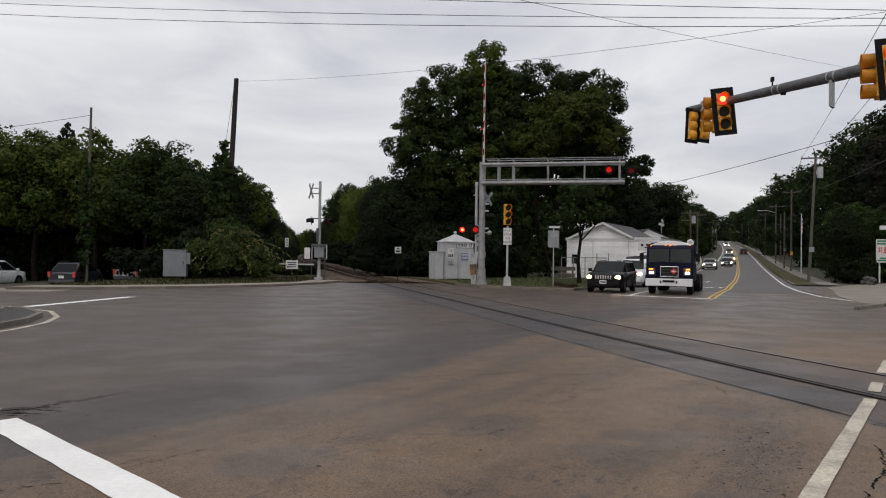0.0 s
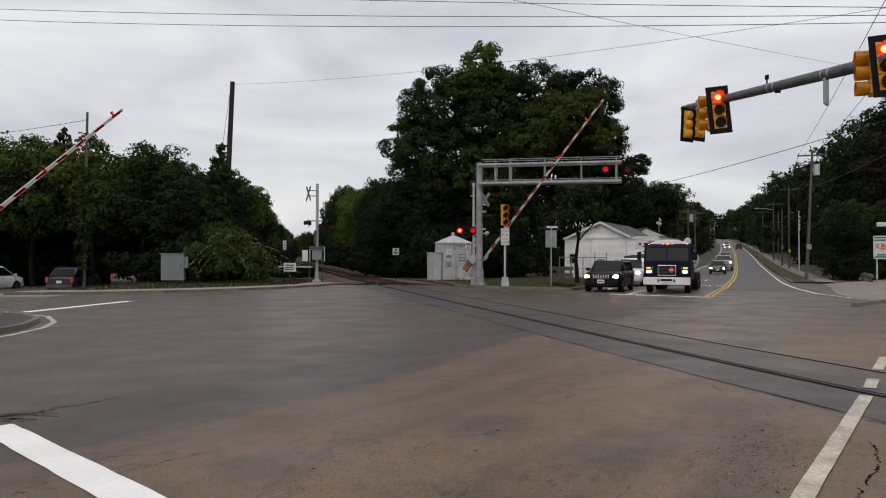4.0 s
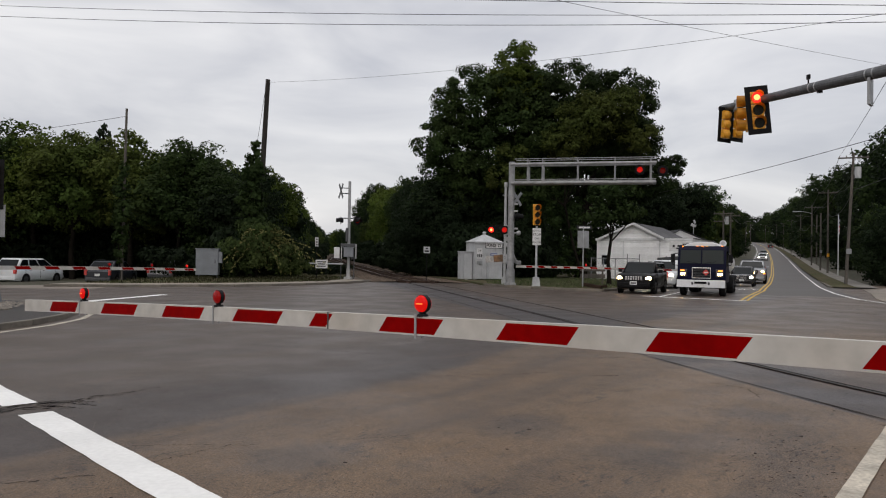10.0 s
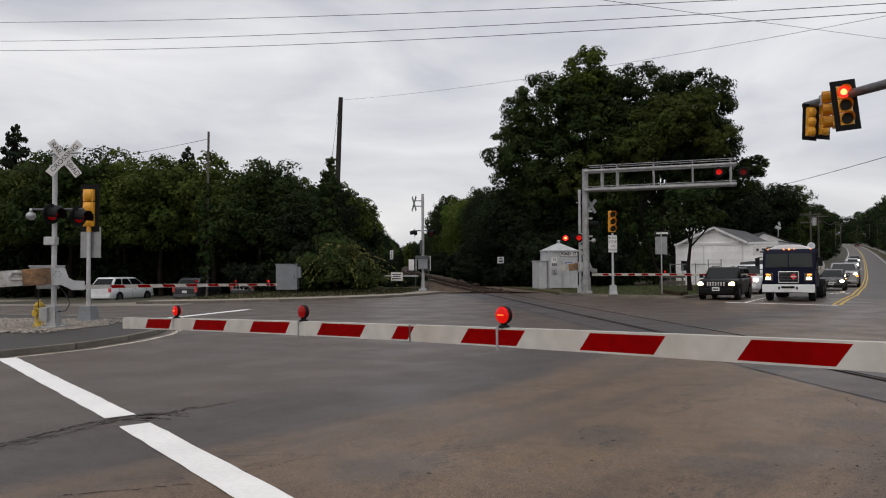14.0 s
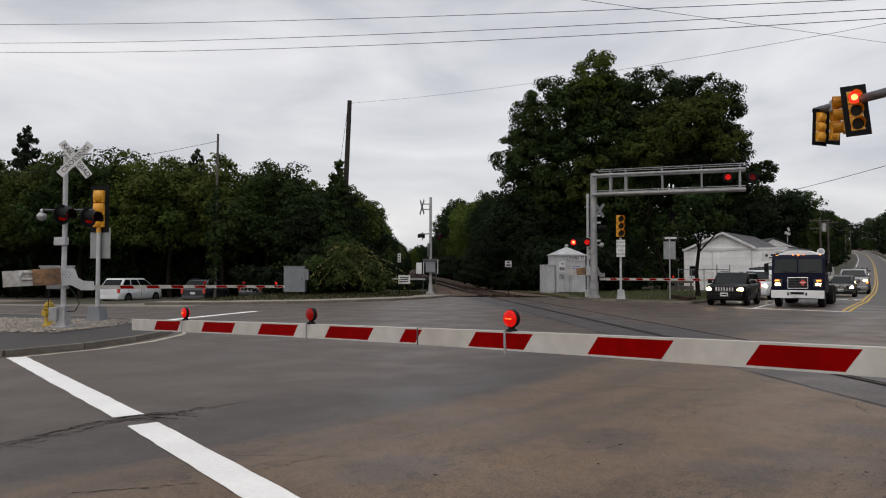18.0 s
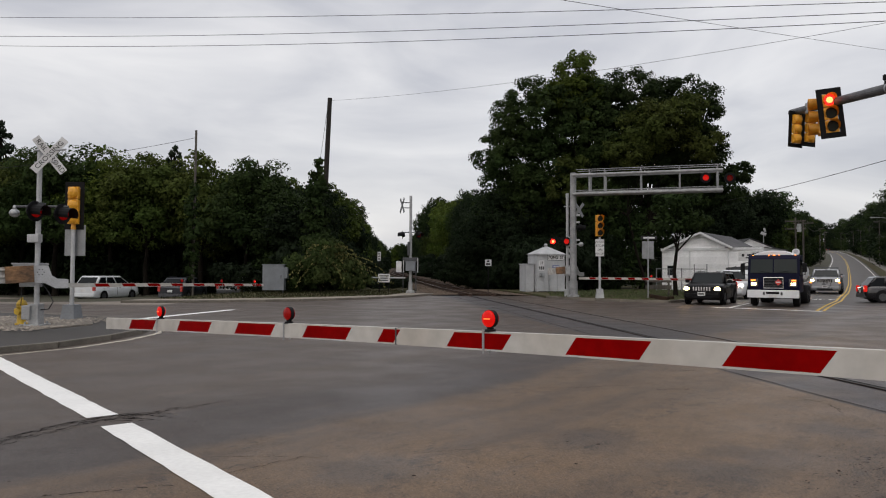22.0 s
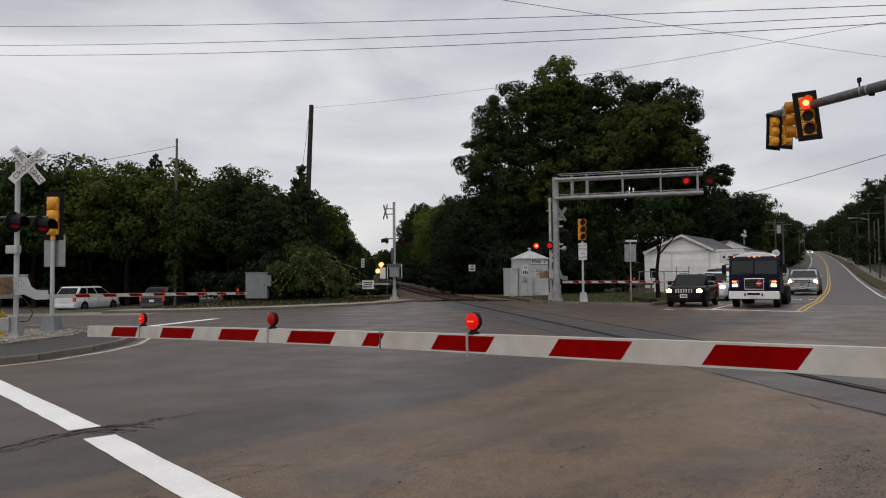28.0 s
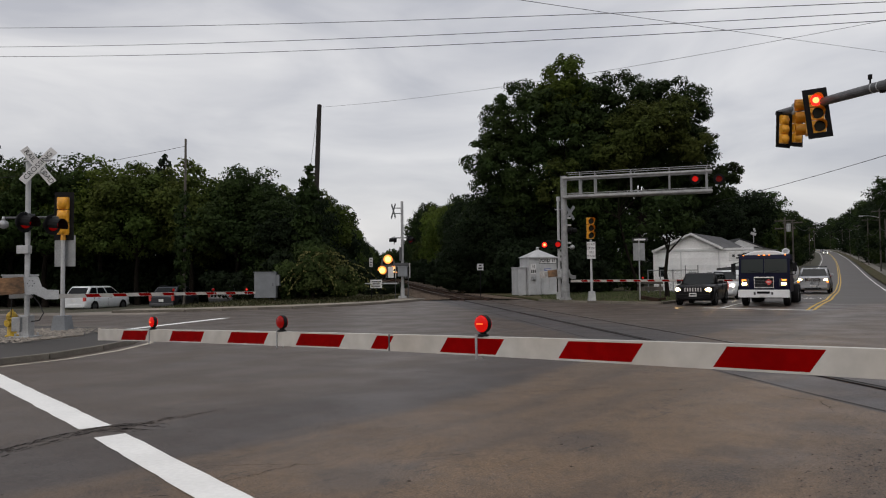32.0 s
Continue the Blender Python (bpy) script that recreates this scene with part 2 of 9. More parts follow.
        col = mix(math_op("MULTIPLY", fine_, 0.85), col, (0.022, 0.019, 0.018))
    grain = noise_tex(70.0, 5, rough=0.8)
    hsv = n.new("ShaderNodeHueSaturation")
    # single stones of the surface, light and dark
    vor = n.new("ShaderNodeTexVoronoi")
    vor.inputs["Scale"].default_value = 95.0
    l.new(g, vor.inputs["Vector"])
    sepv = n.new("ShaderNodeSeparateColor")
    l.new(vor.outputs["Color"], sepv.inputs[0])
    stones = rng(sepv.outputs[0], 0.0, 1.0, 0.63, 1.05)
    pits_v = rng(sepv.outputs[1], 0.90, 0.97, 1.0, 0.45)
    val = math_op("MULTIPLY", math_op("MULTIPLY", rng(grain, 0.36, 0.64, 0.62, 1.38), stones), pits_v)
    l.new(val, hsv.inputs["Value"])
    l.new(col, hsv.inputs["Color"])
    l.new(hsv.outputs[0], b.inputs["Base Color"])
    l.new(rng(noise_tex(0.8, 4), 0.3, 0.7, 0.40, 0.54), b.inputs["Roughness"])
    bp = n.new("ShaderNodeBump")
    bp.inputs["Strength"].default_value, bp.inputs["Distance"].default_value = 0.6, 0.004
    l.new(grain, bp.inputs["Height"])
    l.new(bp.outputs[0], b.inputs["Normal"])
    b.inputs["Specular IOR Level"].default_value = 0.24
    return m


M_ASPHALT = asphalt_mat()
M_ROADFAR = mat("far_asphalt", (0.065, 0.056, 0.050), 0.6, var=0.2, scale=0.25, fine=9, bump=0.004)
M_NEWASPH = mat("new_black_asphalt", (0.041, 0.036, 0.033), 0.75, var=0.25, scale=0.8, fine=60, bump=0.004)
M_PANEL = mat("crossing_asphalt", (0.068, 0.063, 0.063), 0.6, var=0.22, scale=0.9, fine=60, bump=0.004)
M_CRACK = mat("crack_tar", (0.014, 0.013, 0.013), 0.95, var=0.3, spec=0.05)
M_WHITEPAINT = mat("road_paint_white", (0.80, 0.80, 0.78), 0.65, var=0.06, scale=1.3, fine=22, bump=0.002)
M_OLDPAINT = mat("worn_road_paint", (0.52, 0.47, 0.385), 0.7, var=0.28, scale=2.4, fine=30, bump=0.002)
M_YELLOW = mat("road_paint_yellow", (0.62, 0.40, 0.05), 0.65, var=0.15, scale=1.0, fine=20)
M_PIT = mat("pit_shadow", (0.045, 0.034, 0.028), 0.95, var=0.3, spec=0.1)
M_KERB = mat("granite_kerb", (0.175, 0.155, 0.128), 0.8, var=0.25, scale=2.0, fine=35, bump=0.004, rnd=0.15)
M_DARKSTONE = mat("dark_fieldstone", (0.085, 0.08, 0.07), 0.9, var=0.3, scale=3, fine=20, rnd=0.25)
M_HILLWALK = mat("old_sidewalk", (0.20, 0.185, 0.165), 0.9, var=0.25, scale=0.5, fine=14, bump=0.003)
M_WALK = mat("sidewalk_concrete", (0.27, 0.235, 0.19), 0.85, var=0.2, scale=0.6, fine=25, bump=0.003)
M_APRON = mat("pale_apron_concrete", (0.235, 0.205, 0.17), 0.85, var=0.2, scale=0.5, fine=14, bump=0.003)
M_CONC = mat("light_concrete", (0.40, 0.39, 0.37), 0.85, var=0.2, scale=1.5, fine=30, bump=0.003)
M_GRAVEL = mat("pale_gravel", (0.25, 0.22, 0.185), 0.9, var=0.35, scale=3, fine=22, bump=0.02)
M_STONE = mat("gravel_stone", (0.27, 0.24, 0.205), 0.9, var=0.25, scale=8, fine=60, island=0.35)
M_BALLAST = mat("track_ballast", (0.125, 0.096, 0.074), 0.95, spec=0.08, var=0.4, scale=2, fine=14, bump=0.03)
M_RUSTBED = mat("rust_stained_ballast", (0.026, 0.015, 0.011), 0.95, spec=0.08, var=0.4, scale=2, fine=14, bump=0.03)
M_BALLASTSTONE = mat("ballast_stone", (0.135, 0.105, 0.083), 0.9, spec=0.08, var=0.2, scale=8, fine=50, island=0.4)
M_GRASS = mat("rough_grass", (0.042, 0.062, 0.018), 0.95, var=0.35, scale=0.5, fine=9, bump=0.03, color2=(0.075, 0.062, 0.032), spec=0.1)
M_DIRT = mat("weedy_dirt", (0.090, 0.068, 0.045), 0.95, var=0.35, scale=0.7, fine=9, bump=0.03, color2=(0.048, 0.058, 0.022), spec=0.1)
M_WEED = mat("dry_weed", (0.040, 0.042, 0.018), 0.85, var=0.3, island=0.45, spec=0.1)
M_SHOULDER = mat("brown_gravel", (0.135, 0.110, 0.085), 0.95, var=0.35, scale=1.5, fine=18, bump=0.02, spec=0.1)
M_BLADE = mat("grass_blade", (0.062, 0.088, 0.022), 0.8, var=0.3, island=0.45)
M_GROUND = mat("woodland_ground", (0.040, 0.044, 0.022), 0.95, var=0.35, scale=0.3, fine=6, bump=0.04, color2=(0.050, 0.042, 0.028))
M_RAILSIDE = mat("rusty_rail", (0.085, 0.042, 0.028), 0.7, metal=0.3, var=0.3, scale=4, fine=40)
M_RAILTOP = mat("dull_rail_top", (0.17, 0.12, 0.095), 0.42, metal=0.6, var=0.15, scale=3)
M_RAILWORN = mat("dull_rail_head", (0.050, 0.046, 0.044), 0.6, var=0.25, scale=5, fine=40, spec=0.12)
M_RAILBARE = mat("bare_rail_head", (0.15, 0.14, 0.13), 0.4, metal=0.5, var=0.25, scale=5, fine=40)
M_CABINET = mat("grey_blue_cabinet_paint", (0.20, 0.215, 0.235), 0.55, metal=0.1, var=0.12, scale=2, fine=20)
M_TIE = mat("weathered_tie", (0.040, 0.026, 0.019), 0.9, spec=0.08, var=0.3, scale=4, fine=30, rnd=0.25)
M_GALV = mat("galvanised_steel", (0.42, 0.43, 0.44), 0.5, metal=0.55, var=0.16, scale=3, fine=30)
M_GANTRY = mat("dull_galvanised_steel", (0.34, 0.345, 0.35), 0.55, metal=0.45, var=0.22, scale=3, fine=30)
M_ALU = mat("aluminium_paint", (0.48, 0.49, 0.50), 0.45, metal=0.35, var=0.14, scale=2, fine=25)
M_DARKMETAL = mat("dark_grey_metal", (0.075, 0.078, 0.085), 0.5, metal=0.3, var=0.2, scale=2, fine=20)
M_ARMGREY = mat("weathered_grey_arm", (0.125, 0.128, 0.135), 0.55, metal=0.3, var=0.3, scale=5, fine=30)
M_BLACK = mat("black_paint", (0.006, 0.006, 0.007), 0.6, var=0.2, spec=0.15)
M_WHITE = mat("white_metal_paint", (0.68, 0.69, 0.70), 0.5, var=0.1, scale=2, fine=18)
M_SIGNWHITE = mat("white_sign_sheeting", (0.66, 0.66, 0.66), 0.4, var=0.1, scale=3)
M_SIGNBACK = mat("bare_sign_back", (0.30, 0.31, 0.32), 0.45, metal=0.5, var=0.15, scale=3)
M_INK = mat("black_ink", (0.015, 0.015, 0.016), 0.6, var=0.1)
M_BLUEINK = mat("blue_ink", (0.10, 0.13, 0.30), 0.5, var=0.1)
M_REDINK = mat("red_ink", (0.55, 0.05, 0.04), 0.5, var=0.1)
M_GREEN = mat("green_sign", (0.03, 0.20, 0.10), 0.45, var=0.1)
M_SIGYEL = mat("signal_yellow", (0.78, 0.36, 0.02), 0.4, var=0.12, scale=3, fine=20)
M_ARMWHITE = mat("reflective_white", (0.50, 0.49, 0.465), 0.45, var=0.14, scale=1.2, fine=9, color2=(0.43, 0.40, 0.36), spec=0.3)
M_ARMRED = mat("reflective_red", (0.235, 0.0008, 0.001), 0.6, var=0.14, scale=2, fine=20, spec=0.02)
M_LENSDARK = mat("unlit_red_lens", (0.05, 0.004, 0.004), 0.3, var=0.1, spec=0.2)
M_LENSOFF = mat("unlit_lens", (0.018, 0.018, 0.012), 0.35, var=0.1, spec=0.12)
M_BARK = mat("bark", (0.016, 0.013, 0.010), 0.95, spec=0.08, var=0.35, scale=2, fine=14, bump=0.02, stretch=(1, 1, 0.25))
M_POLE = mat("weathered_wood_pole", (0.108, 0.096, 0.082), 0.9, var=0.3, scale=2, fine=16, stretch=(1, 1, 0.15))
M_DARKPOLE = mat("creosoted_pole", (0.022, 0.017, 0.013), 0.85, var=0.3, scale=2, fine=16, stretch=(1, 1, 0.15))
M_WIRE = mat("weathered_cable", (0.012, 0.012, 0.013), 0.7, var=0.1)
M_SIDING = mat("white_clapboard", (0.87, 0.875, 0.88), 0.6, var=0.1, scale=0.8, fine=12, rnd=0.05)
M_ROOF = mat("grey_shingle", (0.12, 0.12, 0.125), 0.85, var=0.25, scale=1.0, fine=14, rnd=0.12)
M_WOOD = mat("rusty_brown_board", (0.27, 0.15, 0.075), 0.85, var=0.4, scale=5, fine=24, color2=(0.10, 0.06, 0.035), stretch=(0.5, 1, 1))
M_PEEL = mat("peeling_white_paint", (0.50, 0.50, 0.49), 0.8, var=0.2, scale=5, fine=30, color2=(0.26, 0.23, 0.20))
M_LOT = mat("dusty_lot", (0.20, 0.17, 0.14), 0.8, var=0.2, scale=0.4, fine=9, bump=0.004)
M_FENCE = mat("chain_link_steel", (0.22, 0.23, 0.24), 0.5, metal=0.5, var=0.15)
M_GLASS = glass("car_glass", (0.005, 0.007, 0.008), 0.05, 0.12)
M_WINDSHIELD = glass("truck_windshield", (0.040, 0.052, 0.053), 0.08, 0.3)
M_CARSHIELD = glass("car_windshield", (0.012, 0.015, 0.016), 0.06, 0.2)
M_CHROME = mat("chrome", (0.62, 0.62, 0.63), 0.18, metal=1.0, var=0.06)
M_RUBBER = mat("tyre_rubber", (0.012, 0.012, 0.013), 0.9, var=0.2, scale=6, spec=0.15)
M_RIM = mat("alloy_rim", (0.085, 0.088, 0.092), 0.4, metal=0.6, var=0.1)
M_NAVY = mat("navy_truck_paint", (0.005, 0.006, 0.022), 0.4, var=0.1, spec=0.08)
M_TRUCKWHITE = mat("white_truck_paint", (0.72, 0.73, 0.75), 0.35, var=0.06, coat=0.4)
M_CARBLACK = mat("black_car_paint", (0.005, 0.005, 0.006), 0.35, var=0.1, spec=0.15, coat=0.15)
M_CARGLOSS = mat("glossy_black_car_paint", (0.006, 0.006, 0.008), 0.25, var=0.1, spec=0.4, coat=0.8)
M_CARWHITE = mat("white_car_paint", (0.66, 0.68, 0.70), 0.32, var=0.05, coat=0.6)
M_CARGREY = mat("grey_car_paint", (0.060, 0.063, 0.072), 0.3, metal=0.4, var=0.08, coat=0.7)
M_CARSILVER = mat("silver_car_paint", (0.30, 0.31, 0.33), 0.3, metal=0.5, var=0.08, coat=0.7)
M_CARBLUE = mat("slate_car_paint", (0.016, 0.019, 0.027), 0.35, metal=0.2, var=0.08, coat=0.25)
M_HYDRANT = mat("hydrant_yellow", (0.55, 0.36, 0.03), 0.5, var=0.2, scale=6)
M_LOCO = mat("locomotive_grey", (0.12, 0.12, 0.13), 0.5, var=0.2)
M_PURPLE = mat("locomotive_purple", (0.10, 0.03, 0.12), 0.45, var=0.15)
G_RED = glow("red_signal_lamp", (1.0, 0.014, 0.008), 2.6)
G_REDCORE = glow("red_signal_lamp_core", (1.0, 0.24, 0.07), 4.0)
# white paint toned down to grey: the shade on the hut is in the colour
M_HUTWHITE = mat("shaded_white_paint", (0.46, 0.47, 0.485), 0.6, var=0.12, scale=1.5, fine=14)
G_GATE = glow("gate_lamp_red", (1.0, 0.008, 0.004), 0.55, (0.16, 0.003, 0.003))
G_GATEDIM = glow("gate_lamp_resting", (1.0, 0.008, 0.005), 0.10, (0.14, 0.003, 0.003))
G_FILAMENT = glow("lamp_filament_glow", (1.0, 0.16, 0.03), 1.6)
G_DIMRED = glow("dim_red_lamp", (1.0, 0.012, 0.006), 0.5)
G_FAINT = glow("faint_red_lamp", (1.0, 0.02, 0.01), 0.06, (0.05, 0.004, 0.004))
G_HEAD = glow("headlamp", (1.0, 0.82, 0.55), 26.0, (0.5, 0.5, 0.5))
G_HEADWARM = glow("warm_headlamp", (1.0, 0.60, 0.24), 16.0, (0.5, 0.5, 0.5))
G_AMBER = glow("amber_marker", (1.0, 0.25, 0.03), 3.5)
G_TAIL = glow("tail_lamp", (1.0, 0.02, 0.01), 0.5, (0.3, 0.01, 0.01))
# emission for added discs that stand in for bloom round the train's lamps
G_TRAINHALO = glow("train_lamp_halo", (1.0, 0.27, 0.02), 1.5, (0.5, 0.4, 0.3))
G_TRAIN = glow("train_headlamp", (1.0, 0.46, 0.08), 4.0, (0.6, 0.6, 0.6))

# ---- tools ----
def obj(name, bm, material, parent=None, label="", smooth=False):
    me = bpy.data.meshes.new(name)
    bm.to_mesh(me)
    bm.free()
    for mm in (material if isinstance(material, (list, tuple)) else [material]):
        me.materials.append(mm)
    if smooth:
        me.polygons.foreach_set("use_smooth", [True] * len(me.polygons))
    ob = new(name, me)
    if parent:
        ob.parent = parent
    if label:
        ob["label"] = label
    return ob


def part(name, bm, material, parent, label="", smooth=False):
    return obj(name, bm, material, parent, label, smooth)


def raw(name, verts, faces, material, parent=None, smooth=False):
    me = bpy.data.meshes.new(name)
    me.from_pydata([tuple(v) for v in verts], [], [tuple(q) for q in faces])
    for mm in (material if isinstance(material, (list, tuple)) else [material]):
        me.materials.append(mm)
    me.update()
    if smooth:
        me.polygons.foreach_set("use_smooth", [True] * len(me.polygons))
    ob = new(name, me)
    if parent:
        ob.parent = parent
    return ob


def root(name, m, label, category, group="", kind=""):
    e = new(name)
    e.empty_display_size = 0.2
    e.matrix_basis = m
    return tagged(e, label, category, group, kind)


def B():
    return bmesh.new()


def box(bm, c, s, rot=None, bevel=0.0, mi=0):
    """A box with its centre c and its sizes s; rot in degrees (Euler) round its centre."""
    r = bmesh.ops.create_cube(bm, size=1.0)
    m = Matrix.Translation(c) @ (Euler([radians(a) for a in rot]).to_matrix().to_4x4() if rot else Matrix()) @ Matrix.Diagonal((*s, 1))
    bmesh.ops.transform(bm, matrix=m, verts=r["verts"])
    fs = {q for v in r["verts"] for q in v.link_faces}
    if bevel:
        es = list({e for q in fs for e in q.edges})
        out = bmesh.ops.bevel(bm, geom=es, offset=bevel, segments=2, affect="EDGES", profile=0.7)
        fs = set(out["faces"]) | {q for q in fs if q.is_valid}
    for q in fs:
        q.material_index = mi
    return fs


def rod(bm, a, b, r1, r2=None, seg=12, mi=0, caps=True):
    """A tapered rod from a to b."""
    a, b = Vector(a), Vector(b)
    d = b - a
    out = bmesh.ops.create_cone(bm, cap_ends=caps, segments=seg, radius1=r1, radius2=r1 if r2 is None else r2, depth=d.length)
    m = Matrix.Translation((a + b) / 2) @ d.to_track_quat("Z", "Y").to_matrix().to_4x4()
    bmesh.ops.transform(bm, matrix=m, verts=out["verts"])
    for v in out["verts"]:
        for q in v.link_faces:
            q.material_index = mi
    return out["verts"]


def disc(bm, c, way, r, depth=0.01, seg=20, mi=0):
    c, way = Vector(c), Vector(way).normalized()
    rod(bm, c - way * depth / 2, c + way * depth / 2, r, r, seg, mi)


def ball(bm, c, r, squash=(1, 1, 1), sub=2, mi=0):
    out = bmesh.ops.create_icosphere(bm, subdivisions=sub, radius=r)
    bmesh.ops.transform(bm, matrix=Matrix.Translation(c) @ Matrix.Diagonal((*squash, 1)), verts=out["verts"])
    for v in out["verts"]:
        for q in v.link_faces:
            q.material_index = mi


def tube(bm, pts, r, seg=6, mi=0):
    for a, b in zip(pts, pts[1:]):
        rod(bm, a, b, r, r, seg, mi)


def lathe(bm, prof, axis_m=Matrix(), seg=16, mi=0):
    """A turned shape: prof = (radius, height) rows."""
    rings = []
    for r, h in prof:
        rings.append([bm.verts.new(axis_m @ Vector((r * math.cos(2 * math.pi * i / seg), r * math.sin(2 * math.pi * i / seg), h))) for i in range(seg)])
    for a, b in zip(rings, rings[1:]):
        for i in range(seg):
            q = bm.faces.new((a[i], a[(i + 1) % seg], b[(i + 1) % seg], b[i]))
            q.material_index = mi
            q.smooth = True
    for ring in (rings[0][::-1], rings[-1]):
        bm.faces.new(ring).material_index = mi


def poly(bm, pts, z, thick=0.0, mi=0):
    """A flat plate on the outline pts, its top at z (or at the points' own height)."""
    top = [bm.verts.new((p[0], p[1], z if len(p) < 3 else p[2])) for p in pts]
    q = bm.faces.new(top)
    q.material_index = mi
    if q.normal.z < 0:
        q.normal_update()
        if q.normal.z < 0:
            q.normal_flip()
    if thick:
        r = bmesh.ops.extrude_face_region(bm, geom=[q])
        vs = [v for v in r["geom"] if isinstance(v, bmesh.types.BMVert)]
        bmesh.ops.translate(bm, vec=(0, 0, thick), verts=vs)
        bmesh.ops.recalc_face_normals(bm, faces=bm.faces)


def text_bm(body, size, depth=0.004, align="CENTER", weight=0.0):
    """Lettering in Blender's own font as a mesh in the xz plane, facing -y, its middle at 0."""
    cu = bpy.data.curves.new("lettering", "FONT")
    cu.body, cu.size, cu.extrude, cu.align_x, cu.align_y, cu.resolution_u = body, size, depth, align, "CENTER", 3
    cu.offset = weight
    ob = bpy.data.objects.new("lettering", cu)
    scene.collection.objects.link(ob)
    me = bpy.data.meshes.new_from_object(ob.evaluated_get(bpy.context.evaluated_depsgraph_get()))
    bpy.data.objects.remove(ob)
    bm = bmesh.new()
    bm.from_mesh(me)
    bpy.data.meshes.remove(me)
    bmesh.ops.rotate(bm, matrix=Euler((radians(90), 0, 0)).to_matrix(), verts=bm.verts)
    return bm


def smooth_step(a, b, x):
    """0 at a, 1 at b, whichever is larger."""
    t = min(1.0, max(0.0, (x - a) / (b - a)))
    return t * t * (3 - 2 * t)


def zg(x, y):
    """The lie of the land: level at the crossing, rising along the road to one side and along the railway to the other."""
    d = math.hypot(x, y)
    if x < -14 and y > 26:
        dip = -0.65 * smooth_step(-17, -25, x) * smooth_step(30, 42, y) * smooth_step(95, 70, y)
    else:
        dip = 0.0
    if y < 20 or d < 60:
        return dip
    az = math.degrees(math.atan2(x, y))
    road = float(np.interp(d, (65, 90, 121, 179, 253, 367, 440, 520, 900, 3000), (0, 0.3, 1.0, 2.9, 5.5, 10.1, 13.4, 16.4, 22, 26)))
    rail = float(np.interp(d, (60, 156, 281, 392, 520, 900, 3000), (0.0, 0.95, 2.1, 3.3, 4.6, 8, 11)))
    k = smooth_step(-4, 10, az)
    return rail * (1 - k) + road * k + dip


def rail_x(y):
    """The railway's centre line."""
    return float(np.interp(y, (-60, 9.8, 14.4, 60, 148, 277, 335, 370, 430, 520, 900, 1300), (25.0, 5.38, 4.2, -6.5, -27.6, -51.0, -59.5, -72.0, -100.0, -145.0, -350, -610)))


ROAD_C = [(az, d) for az, d in ((20.6, 32), (21.8, 45), (22.34, 65), (22.49, 90), (22.49, 121), (22.41, 179), (22.25, 253), (21.87, 367), (21.36, 440), (20.8, 520), (20.2, 640))]


def road_at(d):
    """The yellow line's place at the distance d from the camera, and the way along the road."""
    az = float(np.interp(d, [c[1] for c in ROAD_C], [c[0] for c in ROAD_C]))
    az2 = float(np.interp(d + 4, [c[1] for c in ROAD_C], [c[0] for c in ROAD_C]))
    p = Vector((d * math.sin(radians(az)), d * math.cos(radians(az)), 0))
    q = Vector(((d + 4) * math.sin(radians(az2)), (d + 4) * math.cos(radians(az2)), 0))
    w = (q - p).normalized()
    p.z = zg(p.x, p.y)
    return p, w, Vector((w.y, -w.x, 0))

# ---- ground, roads, kerbs ----
def ground_sheet():
    xs = sorted({-3000, -1500, -800, -400, 400, 800, 1500, 3000, *range(-240, 361, 20)})
    ys = sorted({-3000, -1000, -300, -100, 3000, 1500, 900, 700, *range(-40, 620, 20)})
    verts = [(x, y, zg(x, y) - 0.06 - (0.1 if math.hypot(x, y) > 60 else 0)) for y in ys for x in xs]
    n = len(xs)
    faces = [(j * n + i, j * n + i + 1, (j + 1) * n + i + 1, (j + 1) * n + i) for j in range(len(ys) - 1) for i in range(n - 1)]
    return tagged(raw("ground", verts, faces, M_GROUND), "dark woodland ground with low weeds", "ground", kind="structure")


ground_sheet()
bm = B()
poly(bm, [(-70, -30), (60, -30), (60, 38), (34, 46), (32, 62), (14, 62), (6, 47), (2, 47), (-4, 46), (-7.5, 47), (-14, 40), (-16, 34), (-16, 29.5), (-70, 29.5)], 0.0)
road = tagged(obj("road", bm, M_ASPHALT), "worn grey-brown asphalt of a wide road junction", "road", kind="structure")


lot_v, lot_f = [], []
lot_x, lot_y = list(range(-70, -15, 2)), [29.5 + 1.75 * i for i in range(13)]
for yy in lot_y:
    lot_v += [(xx, yy, zg(xx, yy)) for xx in lot_x]
for j in range(len(lot_y) - 1):
    for i in range(len(lot_x) - 1):
        k = j * len(lot_x) + i
        lot_f.append((k, k + 1, k + 1 + len(lot_x), k + len(lot_x)))
tagged(raw("road_lot", lot_v, lot_f, M_LOT), "grey asphalt of a lower parking lot", "road", kind="structure")


def ribbon(name, rows, material, parent=None, lift=0.0):
    """A strip between pairs of points."""
    verts, faces = [], []
    for i, (a, b) in enumerate(rows):
        verts += [(a[0], a[1], a[2] + lift), (b[0], b[1], b[2] + lift)]
        if i:
            faces.append((2 * i - 2, 2 * i - 1, 2 * i + 1, 2 * i))
    ob = raw(name, verts, faces, material, parent)
    bmx = bmesh.new()
    bmx.from_mesh(ob.data)
    bmesh.ops.recalc_face_normals(bmx, faces=bmx.faces)
    if bmx.faces and sum(q.normal.z for q in bmx.faces) < 0:
        bmesh.ops.reverse_faces(bmx, faces=bmx.faces)
    bmx.to_mesh(ob.data)
    bmx.free()
    return ob


